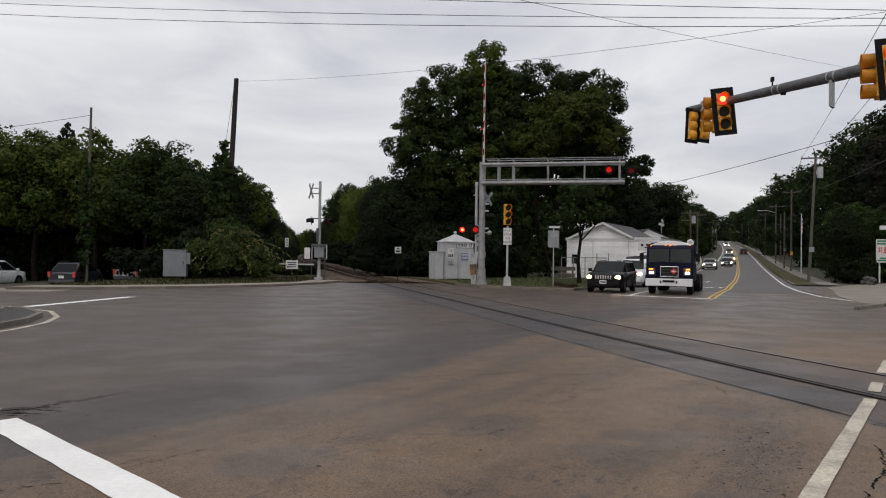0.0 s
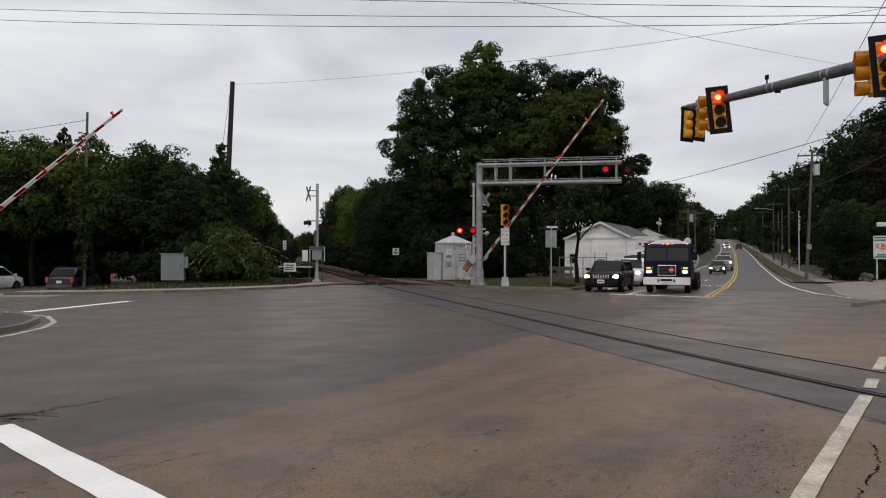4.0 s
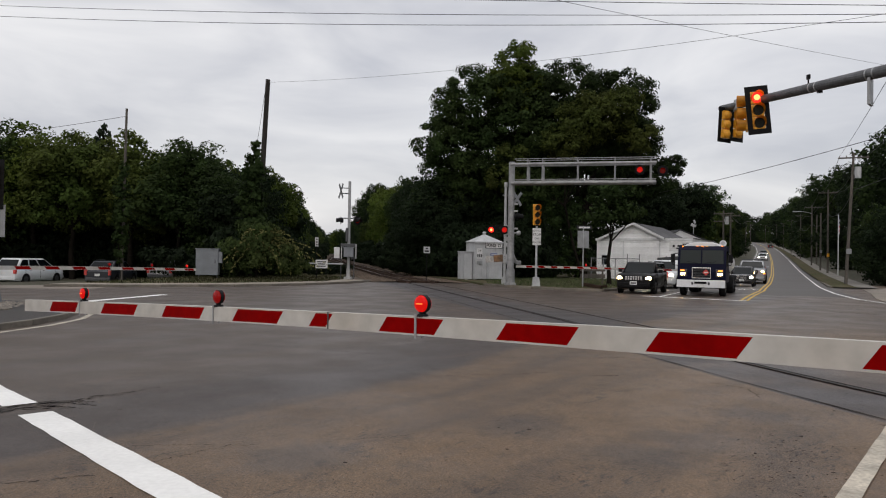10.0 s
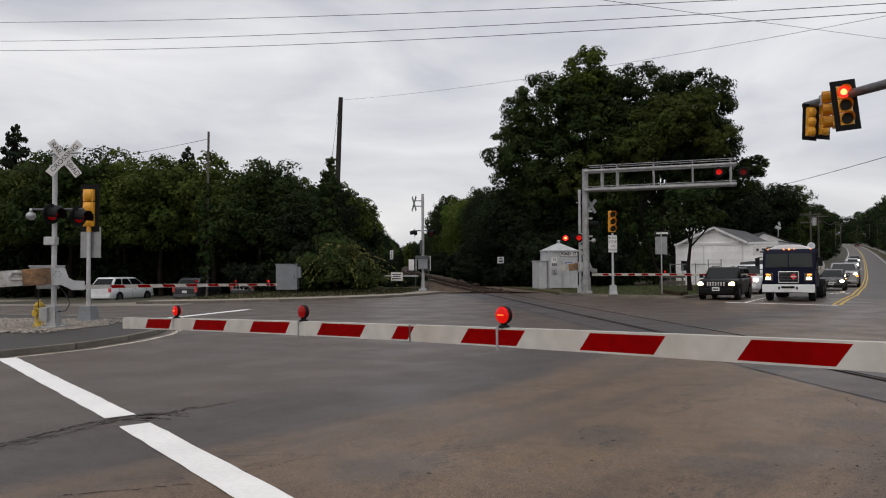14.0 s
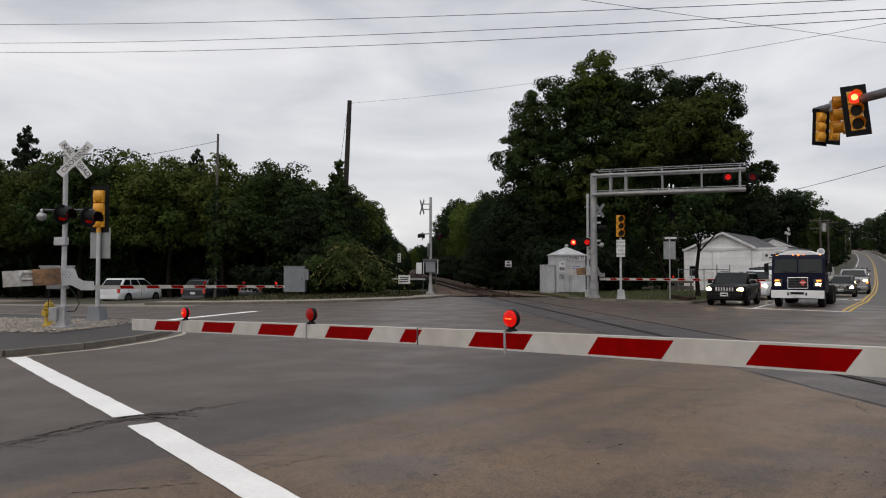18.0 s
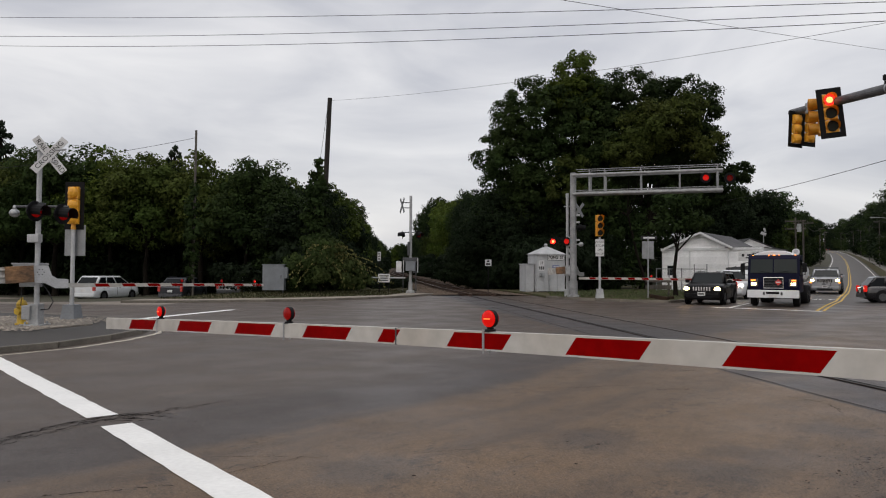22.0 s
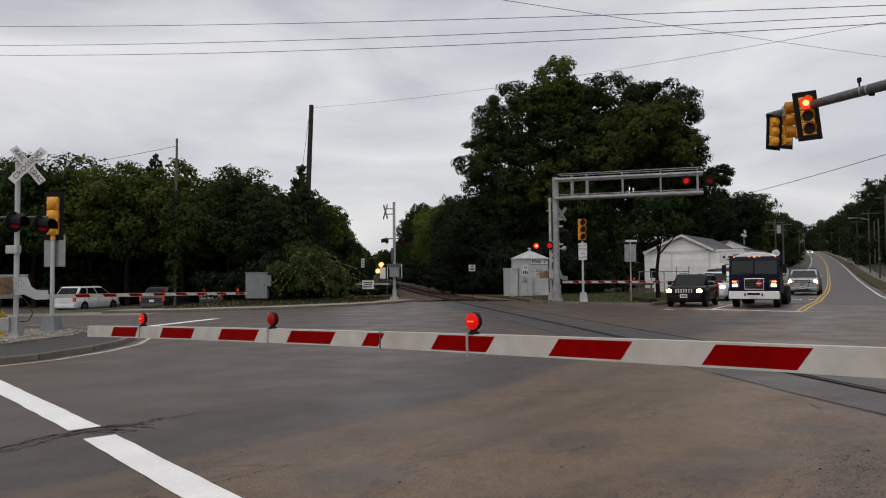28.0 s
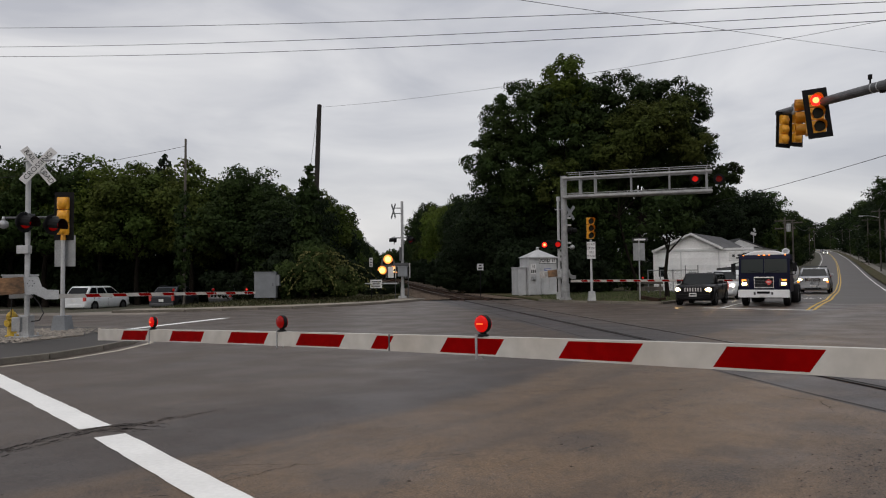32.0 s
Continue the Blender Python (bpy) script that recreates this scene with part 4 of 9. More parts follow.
# ---- trees ----
def leaf_mat(name, c, c2, dark):
    """Leaves: two tones that change from clump to clump, a little change from leaf to leaf and from tree to tree, light shining through."""
    m = bpy.data.materials.new(name)
    m.use_nodes = True
    n, l = m.node_tree.nodes, m.node_tree.links
    b = n["Principled BSDF"]
    co = n.new("ShaderNodeTexCoord").outputs["Object"]

    def tone(scale, detail, a, z, lo, hi):
        t = n.new("ShaderNodeTexNoise")
        t.inputs["Scale"].default_value, t.inputs["Detail"].default_value = scale, detail
        l.new(co, t.inputs[0])
        r = n.new("ShaderNodeMapRange")
        for k, v in enumerate((a, z, lo, hi)):
            r.inputs[k + 1].default_value = v
        l.new(t.outputs[0], r.inputs[0])
        return r.outputs[0]

    mix = n.new("ShaderNodeMix")
    mix.data_type = "RGBA"
    mix.inputs["A"].default_value, mix.inputs["B"].default_value = (*c, 1), (*c2, 1)
    l.new(tone(0.22, 3, 0.4, 0.62, 0.0, 1.0), mix.inputs["Factor"])
    val = tone(1.1, 3, 0.32, 0.68, 1 - dark, 1 + dark)
    for node, key, lo, hi in (("ShaderNodeNewGeometry", "Random Per Island", 0.74, 1.26), ("ShaderNodeObjectInfo", "Random", 0.72, 1.28)):
        r = n.new("ShaderNodeMapRange")
        r.inputs["To Min"].default_value, r.inputs["To Max"].default_value = lo, hi
        l.new(n.new(node).outputs[key], r.inputs[0])
        mm = n.new("ShaderNodeMath")
        mm.operation = "MULTIPLY"
        l.new(val, mm.inputs[0])
        l.new(r.outputs[0], mm.inputs[1])
        val = mm.outputs[0]
    hsv = n.new("ShaderNodeHueSaturation")
    l.new(val, hsv.inputs["Value"])
    l.new(mix.outputs["Result"], hsv.inputs["Color"])
    l.new(hsv.outputs[0], b.inputs["Base Color"])
    b.inputs["Roughness"].default_value, b.inputs["Specular IOR Level"].default_value = 0.8, 0.12
    tr = n.new("ShaderNodeBsdfTranslucent")
    l.new(hsv.outputs[0], tr.inputs["Color"])
    ms = n.new("ShaderNodeMixShader")
    ms.inputs[0].default_value = 0.3
    l.new(b.outputs[0], ms.inputs[1])
    l.new(tr.outputs[0], ms.inputs[2])
    l.new(ms.outputs[0], n["Material Output"].inputs["Surface"])
    return m


LEAF = {}
# "dark" leaves: the deep shade inside the wood is put into their colour
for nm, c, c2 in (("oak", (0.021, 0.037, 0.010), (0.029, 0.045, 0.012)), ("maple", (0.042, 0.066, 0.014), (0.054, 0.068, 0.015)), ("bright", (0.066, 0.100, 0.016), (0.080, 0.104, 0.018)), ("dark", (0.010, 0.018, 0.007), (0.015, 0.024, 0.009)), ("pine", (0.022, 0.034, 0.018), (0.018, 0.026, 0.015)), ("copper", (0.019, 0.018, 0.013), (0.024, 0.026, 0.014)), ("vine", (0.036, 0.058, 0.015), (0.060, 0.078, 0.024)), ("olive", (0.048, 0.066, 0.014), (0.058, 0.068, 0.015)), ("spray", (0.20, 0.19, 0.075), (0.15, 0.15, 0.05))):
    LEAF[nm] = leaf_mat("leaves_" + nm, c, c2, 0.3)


def leaf_cloud(lobes, n, size, seed, droop=0.2, clump=0.24):
    """Leaf sprays in clumps: each lobe (x, y, z, rx, ry, rz) carries leafy clumps over its skin and a few inside, with gaps between them."""
    rs = np.random.RandomState(seed)
    lob = np.array(lobes, float)
    mean = lob[:, 3:].mean(1)
    cen, rad, out = [], [], []
    for lo, mr in zip(lob, mean):
        tr = float(np.clip(clump * mr, 0.16, 0.56))
        k = int(np.clip(3.1 * (mr / tr) ** 2, 14, 190))
        d = rs.normal(size=(k, 3))
        d /= np.linalg.norm(d, axis=1)[:, None]
        q = np.where(rs.uniform(size=k) < 0.24, rs.uniform(0.3, 0.75, k), rs.uniform(0.72, 0.96, k))
        cen.append(lo[:3] + d * q[:, None] * lo[3:])
        rad.append(tr * rs.uniform(0.6, 1.4, k))
        out.append(d)
    cen, rad, out = np.concatenate(cen), np.concatenate(rad), np.concatenate(out)
    wt = rad ** 2
    pick = rs.choice(len(rad), n, p=wt / wt.sum())
    d = rs.normal(size=(n, 3))
    d[:, 2] += 0.25
    d /= np.linalg.norm(d, axis=1)[:, None]
    r = rad[pick] * (0.35 + 0.75 * rs.uniform(size=n) ** 0.6)
    c = cen[pick] + d * r[:, None] * np.array([1.15, 1.15, 0.75])
    nrm = d * 0.75 + out[pick] * 0.4 + rs.normal(size=(n, 3)) * 0.42 + np.array([0, 0, 0.45])
    nrm /= np.linalg.norm(nrm, axis=1)[:, None]
    t = rs.normal(size=(n, 3))
    t -= nrm * (t * nrm).sum(1)[:, None]
    t /= np.linalg.norm(t, axis=1)[:, None]
    t[:, 2] -= droop
    s = np.cross(nrm, t)
    L = size * rs.uniform(0.55, 1.3, n)[:, None]
    W = L * rs.uniform(0.45, 0.8, n)[:, None]
    v = np.stack([c - t * L / 2, c + s * W / 2 - nrm * W * 0.12, c + t * L / 2, c - s * W / 2 - nrm * W * 0.12], 1).reshape(-1, 3)
    return v


def leaf_mesh(name, v, material):
    n = len(v) // 4
    me = bpy.data.meshes.new(name)
    me.vertices.add(n * 4)
    me.vertices.foreach_set("co", v.astype(np.float32).ravel())
    me.loops.add(n * 4)
    me.loops.foreach_set("vertex_index", np.arange(n * 4, dtype=np.int32))
    me.polygons.add(n)
    me.polygons.foreach_set("loop_start", np.arange(0, n * 4, 4, dtype=np.int32))
    me.update(calc_edges=True)
    me.materials.append(material)
    return me


def limbs(bm, lobes, base, fork, r, seed, mi=0):
    """A tapered, slightly bent trunk and limbs that reach into the lobes."""
    rng = random.Random(seed)
    b = Vector(base)
    f = Vector(fork)
    mid = b.lerp(f, 0.5) + Vector((rng.uniform(-0.15, 0.15), rng.uniform(-0.15, 0.15), 0))
    rod(bm, b - Vector((0, 0, 0.2)), b + Vector((0, 0, 0.35)), r * 1.5, r * 1.05, 10, mi)
    rod(bm, b + Vector((0, 0, 0.3)), mid, r * 1.05, r * 0.85, 10, mi)
    rod(bm, mid, f, r * 0.85, r * 0.65, 10, mi)
    for x, y, z, *_ in lobes:
        e = Vector((x, y, z))
        m = f.lerp(e, 0.5) + Vector((rng.uniform(-0.3, 0.3), rng.uniform(-0.3, 0.3), rng.uniform(-0.1, 0.4)))
        rod(bm, f - Vector((0, 0, 0.3)), m, r * 0.42, r * 0.28, 7, mi)
        rod(bm, m, e, r * 0.28, r * 0.08, 7, mi)


def tree(name, x, y, lobes, n, size, leaf, seed, r=0.2, fork=None, label="", z=None, droop=0.2, group=""):
    """Lobes are relative to the foot of the trunk."""
    z0 = zg(x, y) if z is None else z
    e = root(name, Matrix.Translation((x, y, z0)), label, "tree", group)
    low = min(l[2] - l[5] * 0.3 for l in lobes)
    bm = B()
    limbs(bm, lobes, (0, 0, 0), fork or (0, 0, max(0.8, low)), r, seed)
    part("trunk", bm, M_BARK, e)
    cr = new("crown", leaf_mesh("crown", leaf_cloud(lobes, n, size, seed, droop), LEAF[leaf]))
    cr.parent = e
    return e


def round_lobes(h, w, k, seed, low=0.25):
    """Lobes for a free-standing crown of height h and width w."""
    rng = random.Random(seed)
    out = [(0, 0, h * 0.62, w * 0.36, w * 0.36, h * 0.30)]
    for i in range(k):
        a = 6.283 * i / k + rng.uniform(-0.4, 0.4)
        q = rng.uniform(0.16, 0.30) * w
        zz = h * rng.uniform(low + 0.12, 0.82)
        t = 1 - 0.45 * max(0, zz / h - 0.55) / 0.45
        out.append((math.cos(a) * w * 0.31 * t, math.sin(a) * w * 0.31 * t, zz, q, q, q * rng.uniform(0.7, 1.0)))
    out.append((rng.uniform(-0.1, 0.1) * w, rng.uniform(-0.1, 0.1) * w, h * 0.88, w * 0.18, w * 0.18, h * 0.12))
    return out

# ---- the big oaks beside the crossing ----
tree("oak_tree", 2.34, 63.8, [(-1.62, 0.23, 14.95, 4.45, 3.98, 3.51), (-4.25, 0.00, 11.3, 3.15, 3.28, 3.04), (3.74, 0.00, 15.90, 2.69, 2.57, 2.34), (1.05, 0.23, 16.1, 2.57, 2.34, 2.57), (-0.70, 0.40, 10.28, 4.91, 4.21, 4.21), (3.04, 0.00, 13.32, 3.51, 3.51, 3.28), (-3.28, 1.60, 7.00, 3.98, 3.51, 3.04), (1.64, 0.60, 7.71, 3.51, 3.04, 2.34)],
     100000, 0.26, "oak", 11, 0.48, (0, 0, 5.1), "tall dark green oak tree with an uneven crown")
tree("oak_tree", 10.06, 64.9, [(-1.64, 0.00, 15.8, 4.21, 4.21, 3.63), (3.04, 0.00, 15.65, 3.74, 3.74, 3.04), (3.86, 0.00, 11.92, 3.39, 3.51, 2.92), (0.47, 0.30, 10.75, 5.15, 4.21, 3.74), (6.32, 0.47, 9.11, 2.34, 2.81, 1.87), (8.19, 0.47, 10.28, 1.17, 1.40, 0.94), (-3.98, 0.00, 10.51, 3.74, 3.51, 3.28), (3.51, 2.2, 8.17, 3.51, 3.04, 2.11), (-2.34, 1.8, 7.00, 3.74, 3.51, 2.22)],
     115000, 0.26, "oak", 12, 0.55, (0, 0, 5.4), "broad dark green oak tree beside the crossing")
tree("maple_tree", 9.5, 60.6, [(0.47, 0.00, 13.32, 2.81, 2.11, 2.11), (3.04, 0.00, 14.49, 2.11, 1.87, 1.75), (-1.64, 0.00, 11.45, 2.11, 1.87, 1.64), (4.45, 0.00, 11.92, 1.64, 1.52, 1.40), (-6.08, 0.47, 10.28, 1.52, 1.40, 1.17), (-6.67, 0.47, 8.41, 1.75, 1.52, 1.17)],
     24000, 0.24, "olive", 13, 0.12, (-1.5, 0.5, 6.5), "olive-green maple before the darker oaks")
tree("maple_tree", 3.9, 63.0, [(0.00, 0.00, 18.45, 1.87, 1.75, 2.22), (-1.40, 0.00, 16.9, 1.75, 1.64, 1.40), (1.40, 0.00, 16.71, 1.40, 1.40, 1.29), (0.00, 0.00, 14.96, 1.64, 1.40, 1.87)],
     17000, 0.25, "bright", 15, 0.2, (0, 0, 13.5), "slim bright green maple that tops the oaks")
tree("young_tree", 8.8, 45.4, [(-0.5, 0, 4.3, 1.3, 1.1, 0.7), (0.9, 0.2, 4.6, 1.2, 1.1, 0.7), (0.2, 0.3, 5.7, 1.6, 1.4, 0.9), (1.7, 0.2, 4.6, 0.6, 0.6, 0.4)],
     2300, 0.26, "oak", 14, 0.13, (0.1, 0, 3.0), "slim young tree with a bare lower trunk", z=0.1)

# ---- woods: a few grown trees, set again and again ----
kinds = []
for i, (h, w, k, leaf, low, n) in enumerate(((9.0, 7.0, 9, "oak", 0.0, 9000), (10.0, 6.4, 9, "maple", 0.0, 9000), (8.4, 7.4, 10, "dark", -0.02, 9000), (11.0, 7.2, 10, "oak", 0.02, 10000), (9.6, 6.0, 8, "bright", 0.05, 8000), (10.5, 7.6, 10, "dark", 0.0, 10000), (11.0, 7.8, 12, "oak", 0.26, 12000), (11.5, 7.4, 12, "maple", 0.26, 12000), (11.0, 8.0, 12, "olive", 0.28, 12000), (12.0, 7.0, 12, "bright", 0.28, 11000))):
    lab = {"oak": "dense dark green broadleaf tree at the wood's edge", "maple": "mid-green broadleaf tree at the wood's edge", "dark": "dark green broadleaf tree with the wood's shade in its leaf colour", "bright": "lighter green broadleaf tree in the wood", "olive": "olive-brown broadleaf tree with a rounded crown"}[leaf]
    skirt = [(w * 0.2, 0, h * 0.16, w * 0.3, w * 0.3, h * 0.16), (-w * 0.22, 0, h * 0.14, w * 0.28, w * 0.28, h * 0.15)] if low < 0.2 else []
    kinds.append((h, tree("broadleaf_tree", 0, 0, round_lobes(h, w, k, 30 + i, low) + skirt, int(n * 1.75), 0.26, leaf, 60 + i, 0.22, (0, 0, h * 0.35), lab, group="trees of the wood")))


used = set()
rng = random.Random(8)


WIDTHS = (7.0, 6.4, 7.4, 7.2, 6.0, 7.6, 7.8, 7.4, 8.0, 7.0)


def plant(x, y, h, k=None, width=None):
    i = rng.randrange(6) if k is None else k
    h0, src = kinds[i]
    s = h / h0
    m = Matrix.Translation((x, y, zg(x, y) - 0.05)) @ Euler((0, 0, rng.uniform(0, 6.28))).to_matrix().to_4x4()
    if i not in used:
        used.add(i)
        src.matrix_basis = m
        t = src
    else:
        t = copy_thing(src, m)
    f = width / WIDTHS[i] if width else s
    t.scale = (f, f, s)
    return t


# left wood, front row and the rows behind
for x, y, h, k in ((-16.6, 51.5, 6.6, 2), (-18.8, 53.5, 8.4, 0), (-22.4, 55.4, 11.0, 6), (-26.6, 56.0, 11.9, 8), (-30.6, 55.0, 11.8, 7), (-34.6, 56.2, 12.6, 9), (-38.8, 55.4, 12.4, 6), (-43.0, 57.0, 12.4, 7), (-47.4, 56.0, 12.2, 8), (-52.0, 57.0, 11.8, 6), (-57.0, 58.0, 12.2, 9)):
    plant(x, y, h, k)
# back row uses the dark kinds, whose leaf colour carries the canopy's shade
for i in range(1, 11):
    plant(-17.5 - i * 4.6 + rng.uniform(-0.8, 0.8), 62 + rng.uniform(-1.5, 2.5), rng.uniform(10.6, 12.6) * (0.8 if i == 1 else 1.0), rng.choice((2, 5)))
for i in range(9):
    plant(-29 - i * 5.6 + rng.uniform(-1, 1), 72 + rng.uniform(-2, 3), rng.uniform(12.0, 14.0), rng.choice((0, 1, 2, 4, 5)))
# corridor along the railway
y = 56.0
while y < 420:
    wd = float(np.interp(y, (56, 100, 420), (6.0, 6.6, 8.0)))
    hl = float(np.interp(y, (56, 70, 100, 150, 200, 420), (8.5, 9.5, 9.4, 11.0, 12.0, 13.0))) * rng.uniform(0.92, 1.06)
    hr = float(np.interp(y, (66, 90, 120, 150, 200, 420), (8.6, 10.6, 13.5, 15.5, 13.5, 13.0))) * rng.uniform(0.92, 1.06)
    ol = float(np.interp(y, (56, 70, 100, 150, 420), (10.8, 10.0, 9.2, 9.0, 10.0)))
    plant(rail_x(y) - ol, y, hl, width=wd)
    plant(rail_x(y) - ol - 4.5, y + 2, hl * 1.12, width=wd)
    if y > 68:
        plant(rail_x(y) + wd / 2 + 4.2, y, hr, 4 if 106 < y < 128 else None, width=wd)
        plant(rail_x(y) + wd + 6.5, y + 3, hr * 1.1, width=wd * 1.1)
    y += 5.4 if y < 150 else 13
for k in range(9):
    plant(-40 - k * 8.0, 560 + 6 * (k % 3), 17)
# behind the big oaks and the white building
for i in range(4):
    plant(-3.4 + i * 3.2 + rng.uniform(-0.7, 0.7), 63 + rng.uniform(-1, 2), rng.uniform(7.0, 9.5), rng.choice((2, 5, 0)))
for i in range(6):
    plant(2 + i * 4.2 + rng.uniform(-1, 1), 88 + rng.uniform(-3, 6), rng.uniform(9.5, 12), rng.choice((2, 5, 0, 3)))
# low trees of the dark kinds, set here as the blackness under the oaks
for i in range(5):
    plant(-4.0 + i * 2.3 + rng.uniform(-0.5, 0.5), 60 + rng.uniform(-0.8, 0.8), rng.uniform(4.6, 6.4), rng.choice((2, 5)))
# both sides of the hill road
for d, off, h, k in ((104, -15, 11.5, 5), (118, -14, 12, 5), (124, -9.5, 4.6, 4), (136, -12, 10, 4), (152, -11, 11, 1), (172, -11, 12, 0), (196, -10, 12, 5), (225, -10, 13, 1), (258, -10, 12, 0), (300, -11, 14, 3), (345, -12, 15, 2), (390, -12, 15, 0), (440, -13, 16, 5), (490, -12, 16, 3), (540, -10, 16, 0), (600, -4, 16, 1), (612, 8, 16, 2),
                     (84, 15, 12, 5), (88, 24, 15, 2), (104, 17, 13, 0), (110, 25, 15, 5), (128, 15.5, 13, 2), (140, 24, 15, 3), (156, 17, 13, 5), (178, 14, 13.5, 0), (204, 13, 15, 2), (232, 13, 15, 5), (265, 12, 15, 3), (300, 12, 15, 0), (345, 12, 15, 2), (395, 12, 15, 5), (450, 12, 15, 0), (520, 12, 15, 3), (580, 12, 15, 2)):
    p, w, r = road_at(d)
    q = p + r * off
    plant(q.x, q.y, h * ((1.55 if d < 180 else 1.35) if off > 0 else 1.12), k)
# dark copper beech and hedge trees beside the driveway
tree("copper_beech_tree", 44.5, 66.0, [(0, 0, 11.5, 4.6, 4, 3.4), (-3.4, 0, 9.6, 2.8, 3, 2.4), (3, 0, 12.4, 3.6, 3, 2.8), (-1.4, -1, 6.8, 4.2, 3.6, 3.2), (4, 0, 7.4, 4, 3.4, 3.4), (-4.4, 0, 12.2, 1.4, 1.4, 1.0)], 26000, 0.3, "copper", 77, 0.45, (0, 0, 4), "large dark purple-leaved copper beech tree")
for x, y, h, k in ((34.0, 60, 6.4, 5), (37.0, 63, 7.0, 0), (24, 92, 10.5, 5), (28, 98, 12.0, 2), (32, 104, 12.5, 0), (47, 57, 13, 2), (53, 60, 15, 0), (56, 70, 16, 5), (40.5, 61.5, 5.6, 2), (43.5, 58.5, 5.4, 5), (62, 52, 14, 3), (66, 62, 16, 2), (37.5, 66, 4.2, 5), (72, 46, 14, 0)):
    plant(x, y, h, k)
# conifers that stand out above the left wood
for x, y, h in ((-52.5, 66, 17.0), (-34.2, 66, 13.9)):
    lob = []
    for j in range(30):
        k = j / 29
        q = (1 - k) ** 0.7 * 2.7 + 0.25
        a = j * 2.4 + rng.uniform(-0.4, 0.4)
        lob.append((math.cos(a) * q * 0.62, math.sin(a) * q * 0.62, h * (0.5 + 0.48 * k) + rng.uniform(-0.2, 0.2), q * 0.42, q * 0.42, 0.2 + 0.1 * q))
    tree("pine_tree", x, y, lob, 7000, 0.30, "pine", int(h * 10), 0.2, (0, 0, h * 0.9), "tall dark pine that rises over the wood", droop=0.5)
tree("pole_vine", -22.75, 46.75, [(0, -0.1, 2.6, 0.5, 0.5, 1.2), (0.1, -0.1, 4.6, 0.6, 0.6, 1.3), (-0.1, -0.1, 6.4, 0.5, 0.5, 1.0), (0.1, 0, 7.6, 0.3, 0.3, 0.6)], 2600, 0.22, "oak", 91, 0.04, (0.0, -0.1, 5.0), "dark green vine that climbs the grey pole", droop=0.4)

# vine-grown bush, vine-hung pole and undergrowth beside the railway
vine = tree("vine_bush", -13.5, 45.8, [(0, 0, 1.9, 2.0, 1.4, 1.5), (1.7, -0.2, 1.3, 1.4, 1.2, 1.0), (-1.7, 0, 1.4, 1.3, 1.2, 1.2), (2.6, 0, 0.9, 0.9, 0.9, 0.7), (0.6, -0.3, 2.9, 1.0, 0.9, 0.7)],
     15000, 0.15, "vine", 81, 0.08, (0, 0, 0.6), "arching bush overgrown with pale green vines", z=0.08, droop=0.6)
# long arching sprays with pale blossom that hang over the bush
rs = np.random.RandomState(404)
arch = []
for k in range(26):
    a = rs.uniform(-0.5, 0.6) if k % 5 else rs.uniform(2.2, 4.1)
    reach, top = rs.uniform(1.2, 3.6) * (1.0 if k % 3 else 0.6), rs.uniform(2.0, 3.2)
    x0, y0 = rs.uniform(-0.6, 1.7), rs.uniform(-0.6, 0.3)
    for q in np.linspace(0.0, 1.0, 44):
        c = np.array([x0 + math.cos(a) * reach * q, y0 - abs(math.sin(a)) * reach * q * 0.5 - 0.3, top + 0.5 * q - 2.3 * q * q]) + rs.normal(size=3) * 0.05
        if c[2] < 0.3:
            break
        t = np.array([math.cos(a), -0.4, -1.6 * q]) + rs.normal(size=3) * 0.5
        t /= np.linalg.norm(t)
        w_ = np.cross(t, rs.normal(size=3))
        w_ /= np.linalg.norm(w_)
        L = rs.uniform(0.10, 0.2)
        arch.append(np.stack([c - t * L / 2, c + w_ * L * 0.28, c + t * L / 2, c - w_ * L * 0.28]))
sp_ob = new("blossom_spray", leaf_mesh("blossom_spray", np.concatenate(arch), LEAF["spray"]))
sp_ob.parent = vine
sp_ob["label"] = "arching sprays of pale yellow-green blossom"
tree("vine_column", -14.9, 49.0, [(0, 0, 1.5, 1.3, 1.2, 1.6), (0.1, 0, 3.6, 1.1, 1.0, 1.6), (0.0, 0, 5.6, 1.05, 0.9, 1.3), (0.1, 0, 6.9, 0.85, 0.7, 0.9), (0.15, 0, 7.8, 0.6, 0.6, 0.8), (0.25, 0, 8.8, 0.3, 0.3, 0.7)],
     8000, 0.24, "oak", 82, 0.1, (0.1, 0, 7.6), "tall slim tree smothered in vines", z=0.08, droop=0.5)
# undergrowth in the same leaves, understory shade in the colour
bush = tree("undergrowth_bush", -19.5, 47.4, [(0, 0, 0.9, 1.5, 1.1, 0.9), (1.4, 0, 0.7, 1.1, 0.9, 0.7), (-1.3, 0.1, 1.1, 1.2, 1.0, 0.9)], 3600, 0.22, "dark", 83, 0.05, (0, 0, 0.4), "low bush at the wood's edge with shade in its leaf colour", z=0.08, group="bushes at the wood's edge")
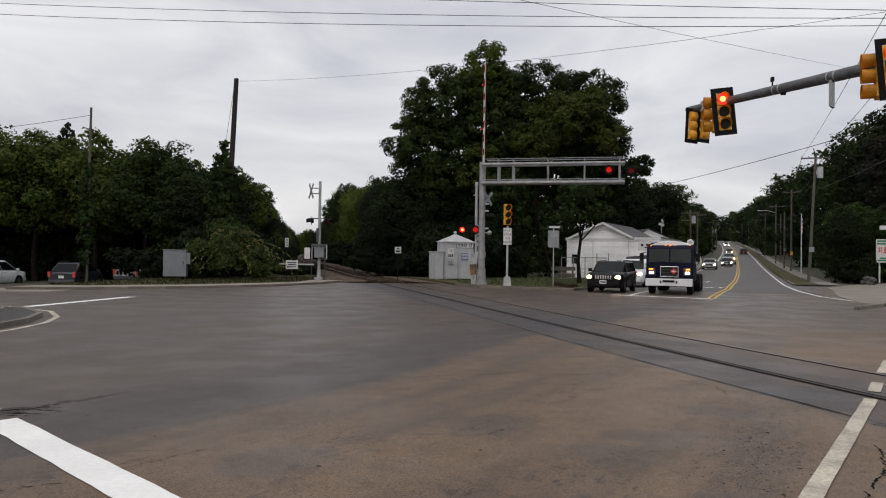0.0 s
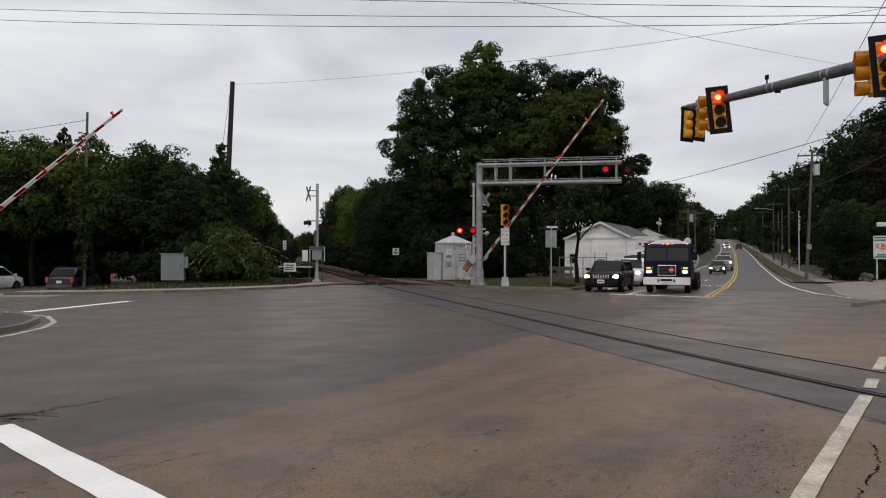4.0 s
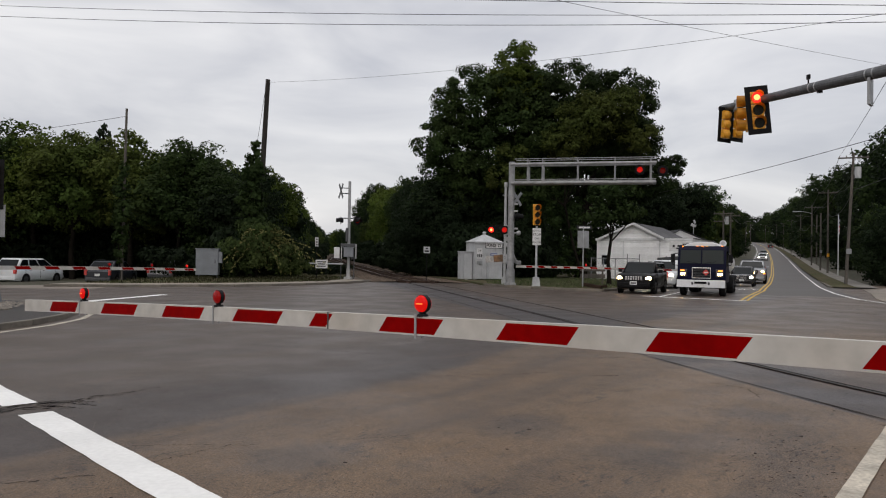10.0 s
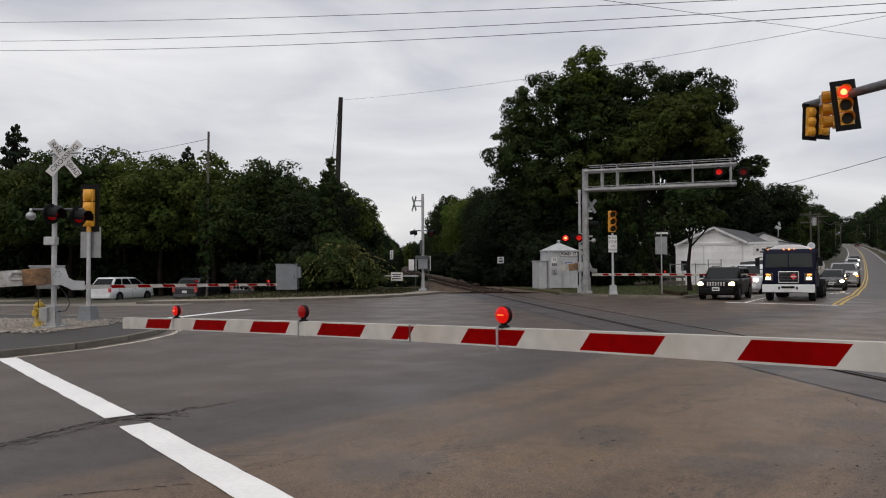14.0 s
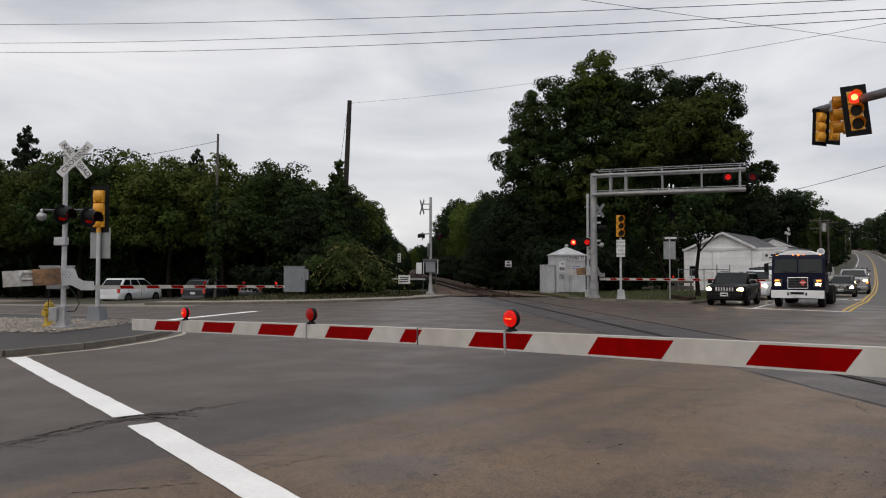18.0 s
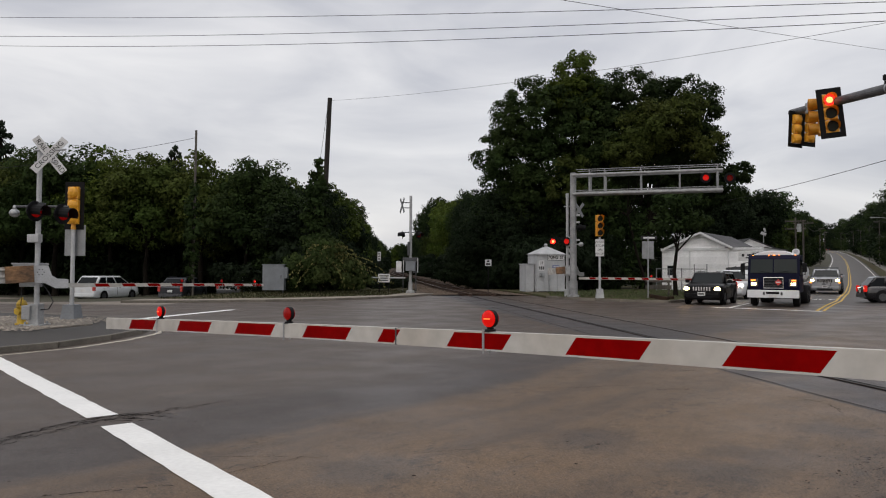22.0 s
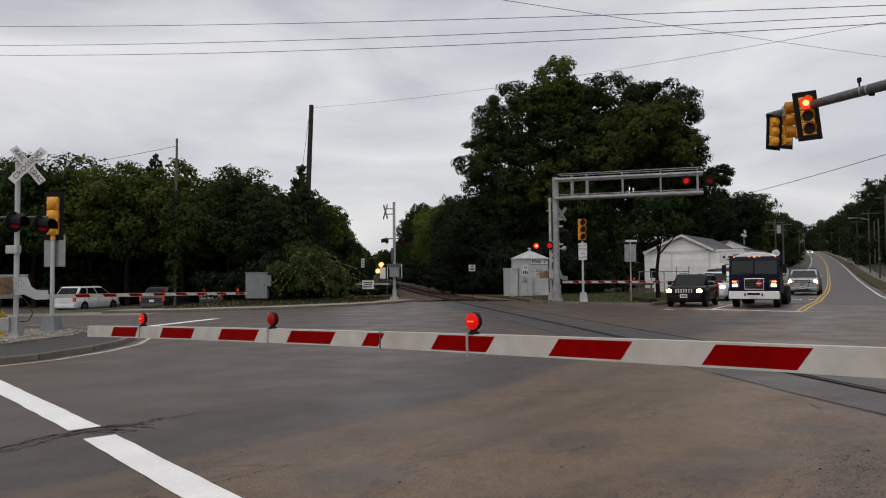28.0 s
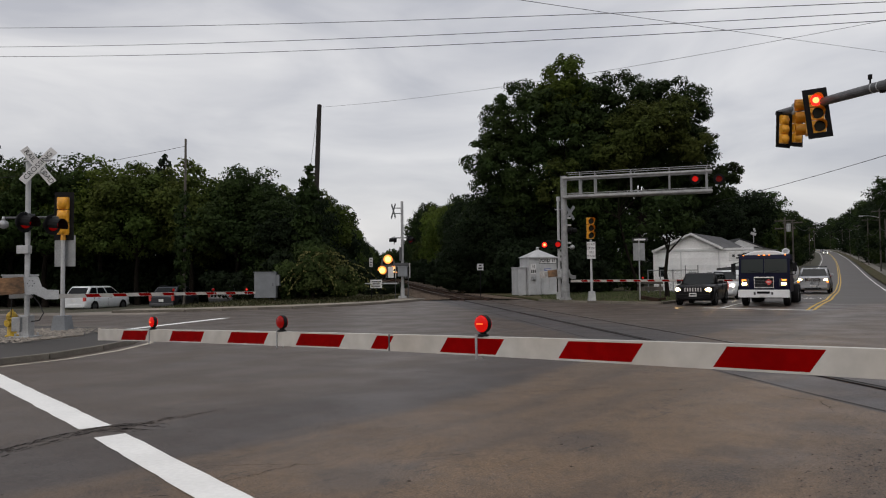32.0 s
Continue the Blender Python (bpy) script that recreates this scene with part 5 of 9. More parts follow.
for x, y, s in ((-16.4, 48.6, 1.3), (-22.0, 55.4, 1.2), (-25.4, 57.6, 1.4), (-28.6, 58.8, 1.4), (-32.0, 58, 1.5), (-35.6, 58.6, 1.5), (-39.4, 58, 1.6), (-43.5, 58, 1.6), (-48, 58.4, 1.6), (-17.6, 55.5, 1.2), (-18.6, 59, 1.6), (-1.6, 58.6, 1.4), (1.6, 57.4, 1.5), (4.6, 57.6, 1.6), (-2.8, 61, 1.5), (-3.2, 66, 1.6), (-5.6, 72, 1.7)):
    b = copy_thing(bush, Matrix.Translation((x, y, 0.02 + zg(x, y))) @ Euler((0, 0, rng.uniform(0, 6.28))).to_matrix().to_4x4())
    b.scale = (s, s, s * rng.uniform(0.9, 1.4))


def grass_tufts(name, area, n, h, seed, label, material=M_BLADE):
    """Single blades scattered over a rectangle-like area given by a test and a box."""
    rs = random.Random(seed)
    (x0, y0, x1, y1), inside = area
    verts, faces = [], []
    while len(faces) < n:
        x, y = rs.uniform(x0, x1), rs.uniform(y0, y1)
        if not inside(x, y):
            continue
        a, k = rs.uniform(0, 6.28), rs.uniform(0.5, 1.4) * h
        dx, dy = math.cos(a) * 0.02, math.sin(a) * 0.02
        lx, ly = rs.uniform(-0.5, 0.5) * k, rs.uniform(-0.5, 0.5) * k
        j = len(verts)
        verts += [(x - dx, y - dy, 0.09), (x + dx, y + dy, 0.09), (x + lx, y + ly, 0.1 + k)]
        faces.append((j, j + 1, j + 2))
    return tagged(raw(name, verts, faces, material), label, "grass", kind="stuff")


grass_tufts("grass_right", ((1.2, 37.6, 14, 60), lambda x, y: y > 42.6 - 1.15 * (x - 1.0) + 0.6 if x < 5 else y > 38.2 + 2.0 * max(0, x - 7.2)), 11000, 0.11, 3, "rough grass on the verge")
grass_tufts("grass_far", ((-34, 34, -8.2, 54), lambda x, y: x > -18.4 and y > 37.6 + 0.85 * (x + 12) + 0.2), 5000, 0.12, 4, "weedy grass at the wood's edge", M_WEED)


for k in range(20):
    x, y = -20.0 - 2.6 * k, 67.0 + rng.uniform(-1.5, 1.5)
    b = copy_thing(bush, Matrix.Translation((x, y, zg(x, y) - 0.02)) @ Euler((0, 0, rng.uniform(0, 6.28))).to_matrix().to_4x4())
    b.scale = (2.0, 2.0, rng.uniform(2.4, 3.2))
# undergrowth beside the railway
y = 52.0
while y < 260:
    for side, o in ((-1, float(np.interp(y, (52, 75, 110, 150, 200, 260), (9.4, 7.8, 7.0, 6.8, 6.4, 6.4)))), (1, float(np.interp(y, (52, 70, 150, 260), (5.4, 5.0, 4.6, 4.6))))):
        if side > 0 and y < 58:
            continue
        x = rail_x(y) + side * (o + rng.uniform(-0.3, 0.5))
        s = rng.uniform(1.0, 1.5) * (0.75 if y < 60 else 1.0) * (1.4 if y > 120 else 1.0)
        b = copy_thing(bush, Matrix.Translation((x, y, zg(x, y) - 0.02)) @ Euler((0, 0, rng.uniform(0, 6.28))).to_matrix().to_4x4())
        b.scale = (s, s, s * rng.uniform(0.8, 1.3))
    y += 3.2 if y < 110 else 6.5
for k in range(13):
    y = 58.5 + 2.1 * k
    x = rail_x(y) - rng.uniform(4.6, 6.4)
    s = rng.uniform(0.35, 0.55)
    b = copy_thing(bush, Matrix.Translation((x, y, zg(x, y) - 0.02)) @ Euler((0, 0, rng.uniform(0, 6.28))).to_matrix().to_4x4())
    b.scale = (s * 1.5, s * 1.5, s)

# trees on the inside of the railway's far bend
for x, y, h in ((-72.0, 345, 13.5), (-78, 352, 14.5)):
    plant(x, y, h, 2, width=7.5)
# ---- level crossing gear ----
def flasher(parent, c, face, lit, r=0.25):
    """A crossing lamp: round black target, hood and lens; face is the way it looks."""
    c, f = Vector(c), Vector(face).normalized()
    bm = B()
    disc(bm, c, f, r, 0.025, 24)
    rod(bm, c - f * 0.16, c - f * 0.01, 0.13, 0.16, 16)
    t = part("flasher_target", bm, M_BLACK, parent, "round black lamp target")
    bm = B()
    side = f.cross(Vector((0, 0, 1))).normalized()
    for i in range(9):
        a0, a1 = radians(-28 + 236 * i / 9), radians(-28 + 236 * (i + 1) / 9)
        p0, p1 = side * math.cos(a0) * 0.165 + Vector((0, 0, math.sin(a0) * 0.165)), side * math.cos(a1) * 0.165 + Vector((0, 0, math.sin(a1) * 0.165))
        q = [bm.verts.new(c + p0 + f * 0.01), bm.verts.new(c + p1 + f * 0.01), bm.verts.new(c + p1 + f * 0.32 + Vector((0, 0, -0.03))), bm.verts.new(c + p0 + f * 0.32 + Vector((0, 0, -0.03)))]
        bm.faces.new(q)
    bmesh.ops.remove_doubles(bm, verts=bm.verts, dist=0.001)
    bmesh.ops.solidify(bm, geom=bm.faces[:], thickness=0.006)
    part("hood", bm, M_BLACK, t)
    bm = B()
    disc(bm, c + f * 0.02, f, 0.15, 0.03, 20)
    part("lens", bm, lit, t, "round red lens")
    if lit is G_RED:
        bm = B()
        disc(bm, c + f * 0.037, f, 0.08, 0.006, 12)
        part("bulb", bm, G_REDCORE, t)
    return t


def crossbuck(parent, c, face, lettered=True, half=0.61, material=M_SIGNWHITE):
    """Two crossed white blades; seen from the front they read RAIL ROAD and CROSSING."""
    f = Vector(face).normalized()
    m = Matrix.Translation(c) @ Euler((0, 0, math.atan2(f.x, -f.y))).to_matrix().to_4x4()
    for k, (ang, words) in enumerate(((-52, "RAIL  ROAD"), (48, "CROSSING"))):
        bm = B()
        box(bm, (0, -0.012 * k, 0), (half * 2, 0.006, 0.375 * half), bevel=0.002)
        bl = part("crossbuck_blade", bm, material, parent, "white reflective blade with black letters")
        bl.matrix_basis = m @ Euler((0, radians(-ang), 0)).to_matrix().to_4x4()
        if lettered:
            if k == 0:
                for word, off in (("RAIL", -half * 0.56), ("ROAD", half * 0.56)):
                    tb = text_bm(word, 0.31 * half, 0.002)
                    bmesh.ops.translate(tb, vec=(off, -0.006 - 0.012 * k, 0), verts=tb.verts)
                    part("letters", tb, M_INK, bl)
            else:
                tb = text_bm(words, 0.31 * half, 0.002)
                bmesh.ops.scale(tb, vec=(1.12, 1, 1), verts=tb.verts)
                bmesh.ops.translate(tb, vec=(0, -0.006 - 0.012 * k, 0), verts=tb.verts)
                part("letters", tb, M_INK, bl)


def gate_arm(parent, pivot, az, stripes, h0, h1, q0, q1, sag, lamps, thick=0.05, lean=0.08, rim=0.09, lampr=0.05):
    """A striped boom along local +x. stripes: where the colour changes; lamps: (place, glow)."""
    arm_m = Matrix.Translation(pivot) @ Euler((0, 0, az)).to_matrix().to_4x4()
    cuts = [q0] + [s for s in stripes if q0 < s < q1] + [q1]
    verts, faces, mats = [], [], []

    def zc(q):
        return -sag * (q / q1) ** 2

    def hh(q):
        return float(np.interp(q, h0, h1)) / 2

    first_red = None
    for i, (a, b) in enumerate(zip(cuts, cuts[1:])):
        n = max(1, int((b - a) / 0.25))
        for j in range(n):
            p, q = a + (b - a) * j / n, a + (b - a) * (j + 1) / n
            la = 0 if (i == 0 and j == 0) else lean
            lb = 0 if (i == len(cuts) - 2 and j == n - 1) else lean
            k = len(verts)
            for s, l_ in ((p, la), (q, lb)):
                for y in (-thick / 2, thick / 2):
                    for u in (0, rim, 1 - rim, 1):
                        verts.append((s + l_ * (0.5 - u), y, zc(s) - hh(s) + 2 * hh(s) * u))
            for v in range(3):
                faces += [(k + v, k + 8 + v, k + 9 + v, k + 1 + v), (k + 4 + v, k + 5 + v, k + 13 + v, k + 12 + v)]
                mats += [i % 2 if v == 1 else 0] * 2
            faces += [(k + 3, k + 11, k + 15, k + 7), (k, k + 4, k + 12, k + 8)]
            mats += [0, 0]
            if i == 0 and j == 0:
                faces.append((k, k + 1, k + 2, k + 3, k + 7, k + 6, k + 5, k + 4))
                mats.append(0)
            if i == len(cuts) - 2 and j == n - 1:
                faces.append((k + 8, k + 12, k + 13, k + 14, k + 15, k + 11, k + 10, k + 9))
                mats.append(0)
    arm = raw("gate_arm", verts, faces, [M_ARMWHITE, M_ARMRED], parent)
    for poly_, m_i in zip(arm.data.polygons, mats):
        poly_.material_index = m_i
    wm = bmesh.new()
    wm.from_mesh(arm.data)
    bmesh.ops.remove_doubles(wm, verts=wm.verts, dist=0.0006)
    wm.to_mesh(arm.data)
    wm.free()
    arm["label"] = "red and white striped gate boom"
    arm.matrix_basis = arm_m
    for q, lit in lamps:
        z = zc(q) + hh(q)
        bm = B()
        rod(bm, (q, 0, z - 0.002), (q, 0, z + 0.012), lampr * 0.7, lampr * 0.6, 12)
        rod(bm, (q, 0, z + 0.01), (q, 0, z + 0.03), 0.02, 0.02, 8)
        disc(bm, (q, 0, z + 0.022 + lampr), (0, 1, 0), lampr * 1.02, 0.03, 20)
        lamp = part("gate_lamp", bm, M_BLACK, arm, "small round gate lamp")
        for y in (-1, 1):
            bm = B()
            lathe(bm, [(lampr * 0.98, 0.0), (lampr * 0.92, 0.008), (lampr * 0.6, 0.015), (lampr * 0.15, 0.018)], Matrix.Translation((q, y * 0.015, z + 0.022 + lampr)) @ Euler((radians(-90 * y), 0, 0)).to_matrix().to_4x4(), 20)
            part("lamp_lens", bm, lit, arm, "red lamp lens", smooth=True)
        if lit is G_GATE:
            for y in (-1, 1):
                bm = B()
                box(bm, (q, y * 0.032, z + 0.022 + lampr), (lampr * 0.9, 0.005, lampr * 0.16), bevel=0.002)
                part("lamp_filament", bm, G_FILAMENT, arm)
        bm = B()
        for y in (-1, 1):
            box(bm, (q + 0.03, y * (thick / 2 + 0.003), zc(q) - 0.005), (0.014, 0.005, 2 * hh(q) + 0.03))
        part("lamp_strap", bm, M_GALV, arm)
    return arm, arm_m


def boom_pose(arm_m, deg, drop=0.0):
    """The boom hangs drop metres under the shaft that turns it."""
    up = Matrix.Translation((0, 0, drop))
    return arm_m @ up @ Euler((0, radians(-deg), 0)).to_matrix().to_4x4() @ up.inverted()


def hang_on_boom(gate, arm, arm_m):
    """Bracket, bolts and counterweights swing with the boom."""
    for o in list(gate.children):
        if o.name.split(".")[0] in ("boom_bracket", "bolt_ring", "counterweight_beam", "counterweight"):
            o.parent = arm
            o.matrix_basis = arm_m.inverted() @ o.matrix_basis


def mechanism(parent, c, az):
    """Gate machine: housing, boom bracket and counterweights on the far side of the mast; local x along the boom."""
    m = Matrix.Translation(c) @ Euler((0, 0, az)).to_matrix().to_4x4()

    def put(name, bm, material, label=""):
        p = part(name, bm, material, parent, label)
        p.matrix_basis = m
        return p

    bm = B()
    box(bm, (-0.12, 0.26, 0.12), (0.74, 0.34, 0.34), bevel=0.03)
    box(bm, (-0.12, 0.26, 0.30), (0.80, 0.38, 0.04), bevel=0.01)
    box(bm, (-0.1, 0.2, -0.16), (0.5, 0.26, 0.2), bevel=0.03)
    put("gate_machine", bm, M_GALV, "grey gate machine housing")
    bm = B()
    for y in (-0.24, 0.52):
        vs = [(-0.08, 0.24), (0.26, 0.26), (0.34, 0.02), (0.46, -0.06), (0.70, -0.07), (0.70, -0.29), (0.42, -0.29), (0.18, -0.16), (-0.08, -0.18)]
        f = bm.faces.new([bm.verts.new((x, y, z)) for x, z in vs])
        r = bmesh.ops.extrude_face_region(bm, geom=[f])
        bmesh.ops.translate(bm, vec=(0, 0.03, 0), verts=[v for v in r["geom"] if isinstance(v, bmesh.types.BMVert)])
    bmesh.ops.recalc_face_normals(bm, faces=bm.faces)
    put("boom_bracket", bm, M_ALU, "cast aluminium boom bracket")
    bm = B()
    for i in range(6):
        a = 1.047 * i
        rod(bm, (0.10 + 0.07 * math.cos(a), -0.245, 0.10 + 0.07 * math.sin(a)), (0.10 + 0.07 * math.cos(a), -0.262, 0.10 + 0.07 * math.sin(a)), 0.014, 0.014, 6)
    put("bolt_ring", bm, M_DARKMETAL)
    bm = B()
    for y in (-0.22, 0.50):
        box(bm, (-0.6, y, 0.04), (1.1, 0.02, 0.10), rot=(0, -3, 0))
    put("counterweight_beam", bm, M_GALV)
    bm = B()
    box(bm, (-0.34, -0.27, 0.04), (0.60, 0.09, 0.40), rot=(0, -4, 0), bevel=0.012)
    put("counterweight", bm, M_WOOD, "rusty brown counterweight")
    bm = B()
    box(bm, (-0.94, -0.25, 0.0), (0.64, 0.05, 0.38), rot=(0, -4, 0), bevel=0.01)
    tube(bm, [(-0.64, -0.30, 0.14), (-0.86, -0.31, 0.14), (-0.9, -0.31, 0.05), (-0.86, -0.31, -0.02), (-0.64, -0.30, -0.02)], 0.03, 6)
    put("counterweight", bm, M_PEEL, "pale plank counterweight with peeling paint")
    bm = B()
    box(bm, (-0.7, 0.53, 0.03), (0.8, 0.06, 0.30), rot=(0, -4, 0), bevel=0.01)
    put("counterweight", bm, M_ALU)


# --- gate close to the camera: its post is out of view beside the road
NEAR_U = Vector((-0.80, 0.60, 0))
near_gate = root("crossing_gate", Matrix.Translation((3.59, 1.31, 0)), "crossing gate with a red and white boom and red lamps", "crossing gate", "crossing gates")
bm = B()
rod(bm, (0.35, 0.25, 0), (0.35, 0.25, 4.6), 0.075, 0.07, 16)
box(bm, (0.35, 0.25, 0.12), (0.5, 0.5, 0.24), bevel=0.03)
part("mast", bm, M_ALU, near_gate, "round aluminium mast")
near_az = math.atan2(NEAR_U.y, NEAR_U.x)
mechanism(near_gate, (0.0, 0.0, 1.30), near_az)
near_stripes = [1.28, 1.70, 2.12, 2.54, 3.00, 3.40, 3.80, 4.22, 4.64, 5.07, 5.54, 5.70, 6.03, 6.54, 6.96, 7.50, 7.94, 8.52, 9.02, 9.57]
NEAR_ARM, NEAR_M = gate_arm(near_gate, (0, 0, 1.19), near_az, near_stripes, (0.9, 5.53, 5.55, 10.19), (0.122, 0.108, 0.106, 0.119), 0.9, 10.19, 0.16, ((4.78, G_GATE), (6.78, G_GATEDIM), (8.93, G_GATE)))
hang_on_boom(near_gate, NEAR_ARM, NEAR_M)
bm = B()
box(bm, (5.55, 0, -0.0475), (0.012, 0.054, 0.108))
part("boom_joint", bm, M_DARKMETAL, NEAR_ARM)
# after it has come down the boom goes on quivering in the wind
NEAR_KEYS = ((0.0, 89), (0.9, 89), (2.0, 66), (3.2, 49), (4.6, 31.4), (4.8, 29.4), (5.0, 27.9), (5.2, 26.1), (5.4, 24.3), (5.6, 22.1), (6.0, 17.8), (6.5, 13.35), (7.0, 8.6), (7.5, 6.55), (8.0, 5.65), (8.5, 3.25), (9, 0.43), (9.5, -1), (10, -0.48), (10.5, -0.74), (11, -0.42), (11.5, -0.88), (12, -0.36), (12.5, -0.82), (13, -0.44), (13.5, -0.7), (14, -0.54), (14.5, -0.52), (16.5, -0.39), (17, -0.73), (17.5, -0.49), (18, -0.66), (18.5, -0.67), (19, -0.45), (19.5, -0.73), (20, -0.37), (20.5, -0.75), (21, -0.44), (21.5, -0.69), (22, -0.63), (22.5, -0.52), (23, -0.71), (23.5, -0.35), (24, -0.77), (24.5, -0.45), (26.5, -0.7), (27, -0.43), (27.5, -0.68), (28, -0.43), (28.5, -0.75), (29, -0.46), (29.5, -0.55), (30, -0.58), (30.5, -0.49), (31, -0.67), (31.5, -0.41), (32, -0.68))

# --- gate on the street corner
L_BASE = (-11.96, 16.4, 0.12)
l_az = math.atan2(0.921, 0.388)
l_gate = root("crossing_gate", Matrix.Translation(L_BASE), "crossing gate mast with crossbuck, flashing lamps and lowered boom", "crossing gate", "crossing gates")
bm = B()
rod(bm, (0, 0, 0.02), (0, 0, 4.48), 0.062, 0.058, 18)
rod(bm, (0, 0, 4.46), (0, 0, 4.52), 0.074, 0.056, 18)
part("mast", bm, M_ALU, l_gate, "round aluminium mast", smooth=False)
bm = B()
box(bm, (0, 0, 0.03), (0.46, 0.46, 0.05), bevel=0.01)
for sx in (-1, 1):
    for sy in (-1, 1):
        rod(bm, (sx * 0.17, sy * 0.17, 0.05), (sx * 0.17, sy * 0.17, 0.12), 0.025, 0.025, 8)
box(bm, (0, 0, 0.30), (0.24, 0.24, 0.5), bevel=0.02)
box(bm, (-0.16, -0.05, 0.34), (0.22, 0.26, 0.34), bevel=0.02)
part("base", bm, M_GALV, l_gate, "cast mast base with a junction box")
crossbuck(l_gate, (0.34, -0.12, 4.17), (0.30, -0.95, 0), half=0.53)
bm = B()
tube(bm, [(-0.1, -0.05, 4.3), (0.75, -0.1, 4.3)], 0.025, 8)
tube(bm, [(-0.1, -0.05, 4.0), (0.5, -0.1, 4.0)], 0.025, 8)
part("crossbuck_bracket", bm, M_GALV, l_gate)
bm = B()
tube(bm, [(-0.55, -0.1, 2.92), (0.75, 0.05, 2.92)], 0.03, 8)
part("lamp_crossarm", bm, M_DARKMETAL, l_gate)
bm = B()
box(bm, (0, 0, 2.92), (0.24, 0.22, 0.2), bevel=0.02)
part("clamp", bm, M_DARKMETAL, l_gate)
flasher(l_gate, (0.03, -0.16, 2.80), (0.985, -0.17, 0), G_GATEDIM)
flasher(l_gate, (0.62, 0.02, 2.74), (0.985, -0.17, 0), G_GATEDIM)
bm = B()
ball(bm, (-0.55, -0.12, 2.76), 0.12, (1, 1, 0.9), 2)
rod(bm, (-0.55, -0.12, 2.84), (-0.55, -0.12, 2.95), 0.05, 0.03, 10)
part("crossing_bell", bm, M_GALV, l_gate, "round grey crossing bell", smooth=True)
bm = B()
box(bm, (0.0, -0.12, 2.14), (0.30, 0.16, 0.2), bevel=0.02)
part("junction_box", bm, M_ALU, l_gate)
mechanism(l_gate, (0.0, -0.05, 1.22), math.atan2(0.60, 0.80))
l_stripes = [1.0 + 0.406 * i for i in range(1, 17)]
L_ARM, L_M = gate_arm(l_gate, (0.1, 0.05, 0.99), l_az, l_stripes, (0.6, 7.6), (0.105, 0.08), 0.6, 7.6, 0.06, ((4.22, G_GATEDIM), (5.76, G_GATEDIM), (7.2, G_GATE)), lampr=0.048)
hang_on_boom(l_gate, L_ARM, L_M)
L_KEYS = ((0.0, 89), (0.8, 88), (2.0, 66.4), (3.2, 49.5), (4.6, 33.9), (5.0, 29.2), (5.5, 22.9), (6.0, 16.8), (6.5, 11.0), (7.0, 5.3), (7.5, 3.9), (8.0, 3.3), (8.6, 0.6), (9.0, -0.2), (32.0, -0.2))
bm = B()
tube(bm, [(0.12, 0.0, 1.05), (0.3, 0.0, 0.85), (0.42, 0.02, 0.6), (0.32, 0.0, 0.42), (0.1, -0.02, 0.4)], 0.012, 6)
part("cable", bm, M_WIRE, l_gate)
bm = B()
tube(bm, [(-0.32, -0.1, 1.1), (-0.34, -0.1, 0.5)], 0.012, 6)
part("cable", bm, M_WIRE, l_gate)

# --- gate on the far side of the railway, and the lamp gantry beside it
R_BASE = (2.15, 42.4, 0.12)
r_az = math.atan2(-0.61, 0.79)
r_gate = root("crossing_gate", Matrix.Translation(R_BASE), "crossing gate mast with flashing red lamps and lowered boom", "crossing gate", "crossing gates")
bm = B()
rod(bm, (0, 0, 0.0), (0, 0, 5.75), 0.085, 0.075, 16)
rod(bm, (0, 0, 5.7), (0, 0, 5.95), 0.10, 0.09, 12)
box(bm, (0, 0, 0.2), (0.34, 0.34, 0.42), bevel=0.03)
part("mast", bm, M_ALU, r_gate, "round aluminium mast")
crossbuck(r_gate, (0.66, -0.1, 5.0), (0.62, -0.78, 0), lettered=False, half=0.5, material=M_SIGNBACK)
bm = B()
tube(bm, [(-0.2, 0, 5.2), (0.66, -0.08, 5.2)], 0.03, 8)
part("crossbuck_bracket", bm, M_GALV, r_gate)
bm = B()
tube(bm, [(-0.85, -0.12, 3.24), (0.3, -0.12, 3.24)], 0.035, 8)
part("lamp_crossarm", bm, M_BLACK, r_gate)
bm = B()
box(bm, (-0.35, -0.1, 3.36), (1.0, 0.06, 0.10), bevel=0.01)
part("cable_tray", bm, M_BLACK, r_gate)
flasher(r_gate, (-0.82, -0.18, 3.16), (-0.1, -1, 0), G_RED)
flasher(r_gate, (-0.06, -0.24, 3.16), (-0.05, -1, 0), G_DIMRED)
for i in range(4):
    bm = B()
    box(bm, (0.1, -0.1, 2.3 + 0.34 * i), (0.16, 0.14, 0.22), bevel=0.02)
    part("junction_box", bm, M_ALU, r_gate)
mechanism(r_gate, (0.05, -0.2, 1.45), r_az)
r_stripes = [0.9 + 0.406 * i for i in range(1, 28)]
R_ARM, R_M = gate_arm(r_gate, (0.15, -0.25, 1.05), r_az, r_stripes, (0.6, 11.6), (0.14, 0.09), 0.6, 11.6, 0.05, ((5.1, G_DIMRED), (7.75, G_GATE), (10.3, G_GATE)), lampr=0.06)
hang_on_boom(r_gate, R_ARM, R_M)
R_KEYS = ((0.0, 90), (0.5, 89), (1.0, 84), (2.0, 69), (3.2, 56), (4.6, 42.4), (5.0, 38.5), (5.5, 33.1), (6.0, 28.0), (6.5, 21.5), (7.0, 14.6), (7.5, 8.2), (8.0, 4.0), (8.5, 1.0), (9.0, 0.2), (32.0, 0.2))

gantry = root("signal_gantry", Matrix.Translation((2.42, 41.3, 0.12)), "cantilever lamp gantry of grey galvanised tubes over the road", "signal gantry")
bm = B()
rod(bm, (0, 0, 0), (0, 0, 7.0), 0.20, 0.17, 20)
box(bm, (0, 0, 0.06), (0.62, 0.62, 0.12), bevel=0.01)
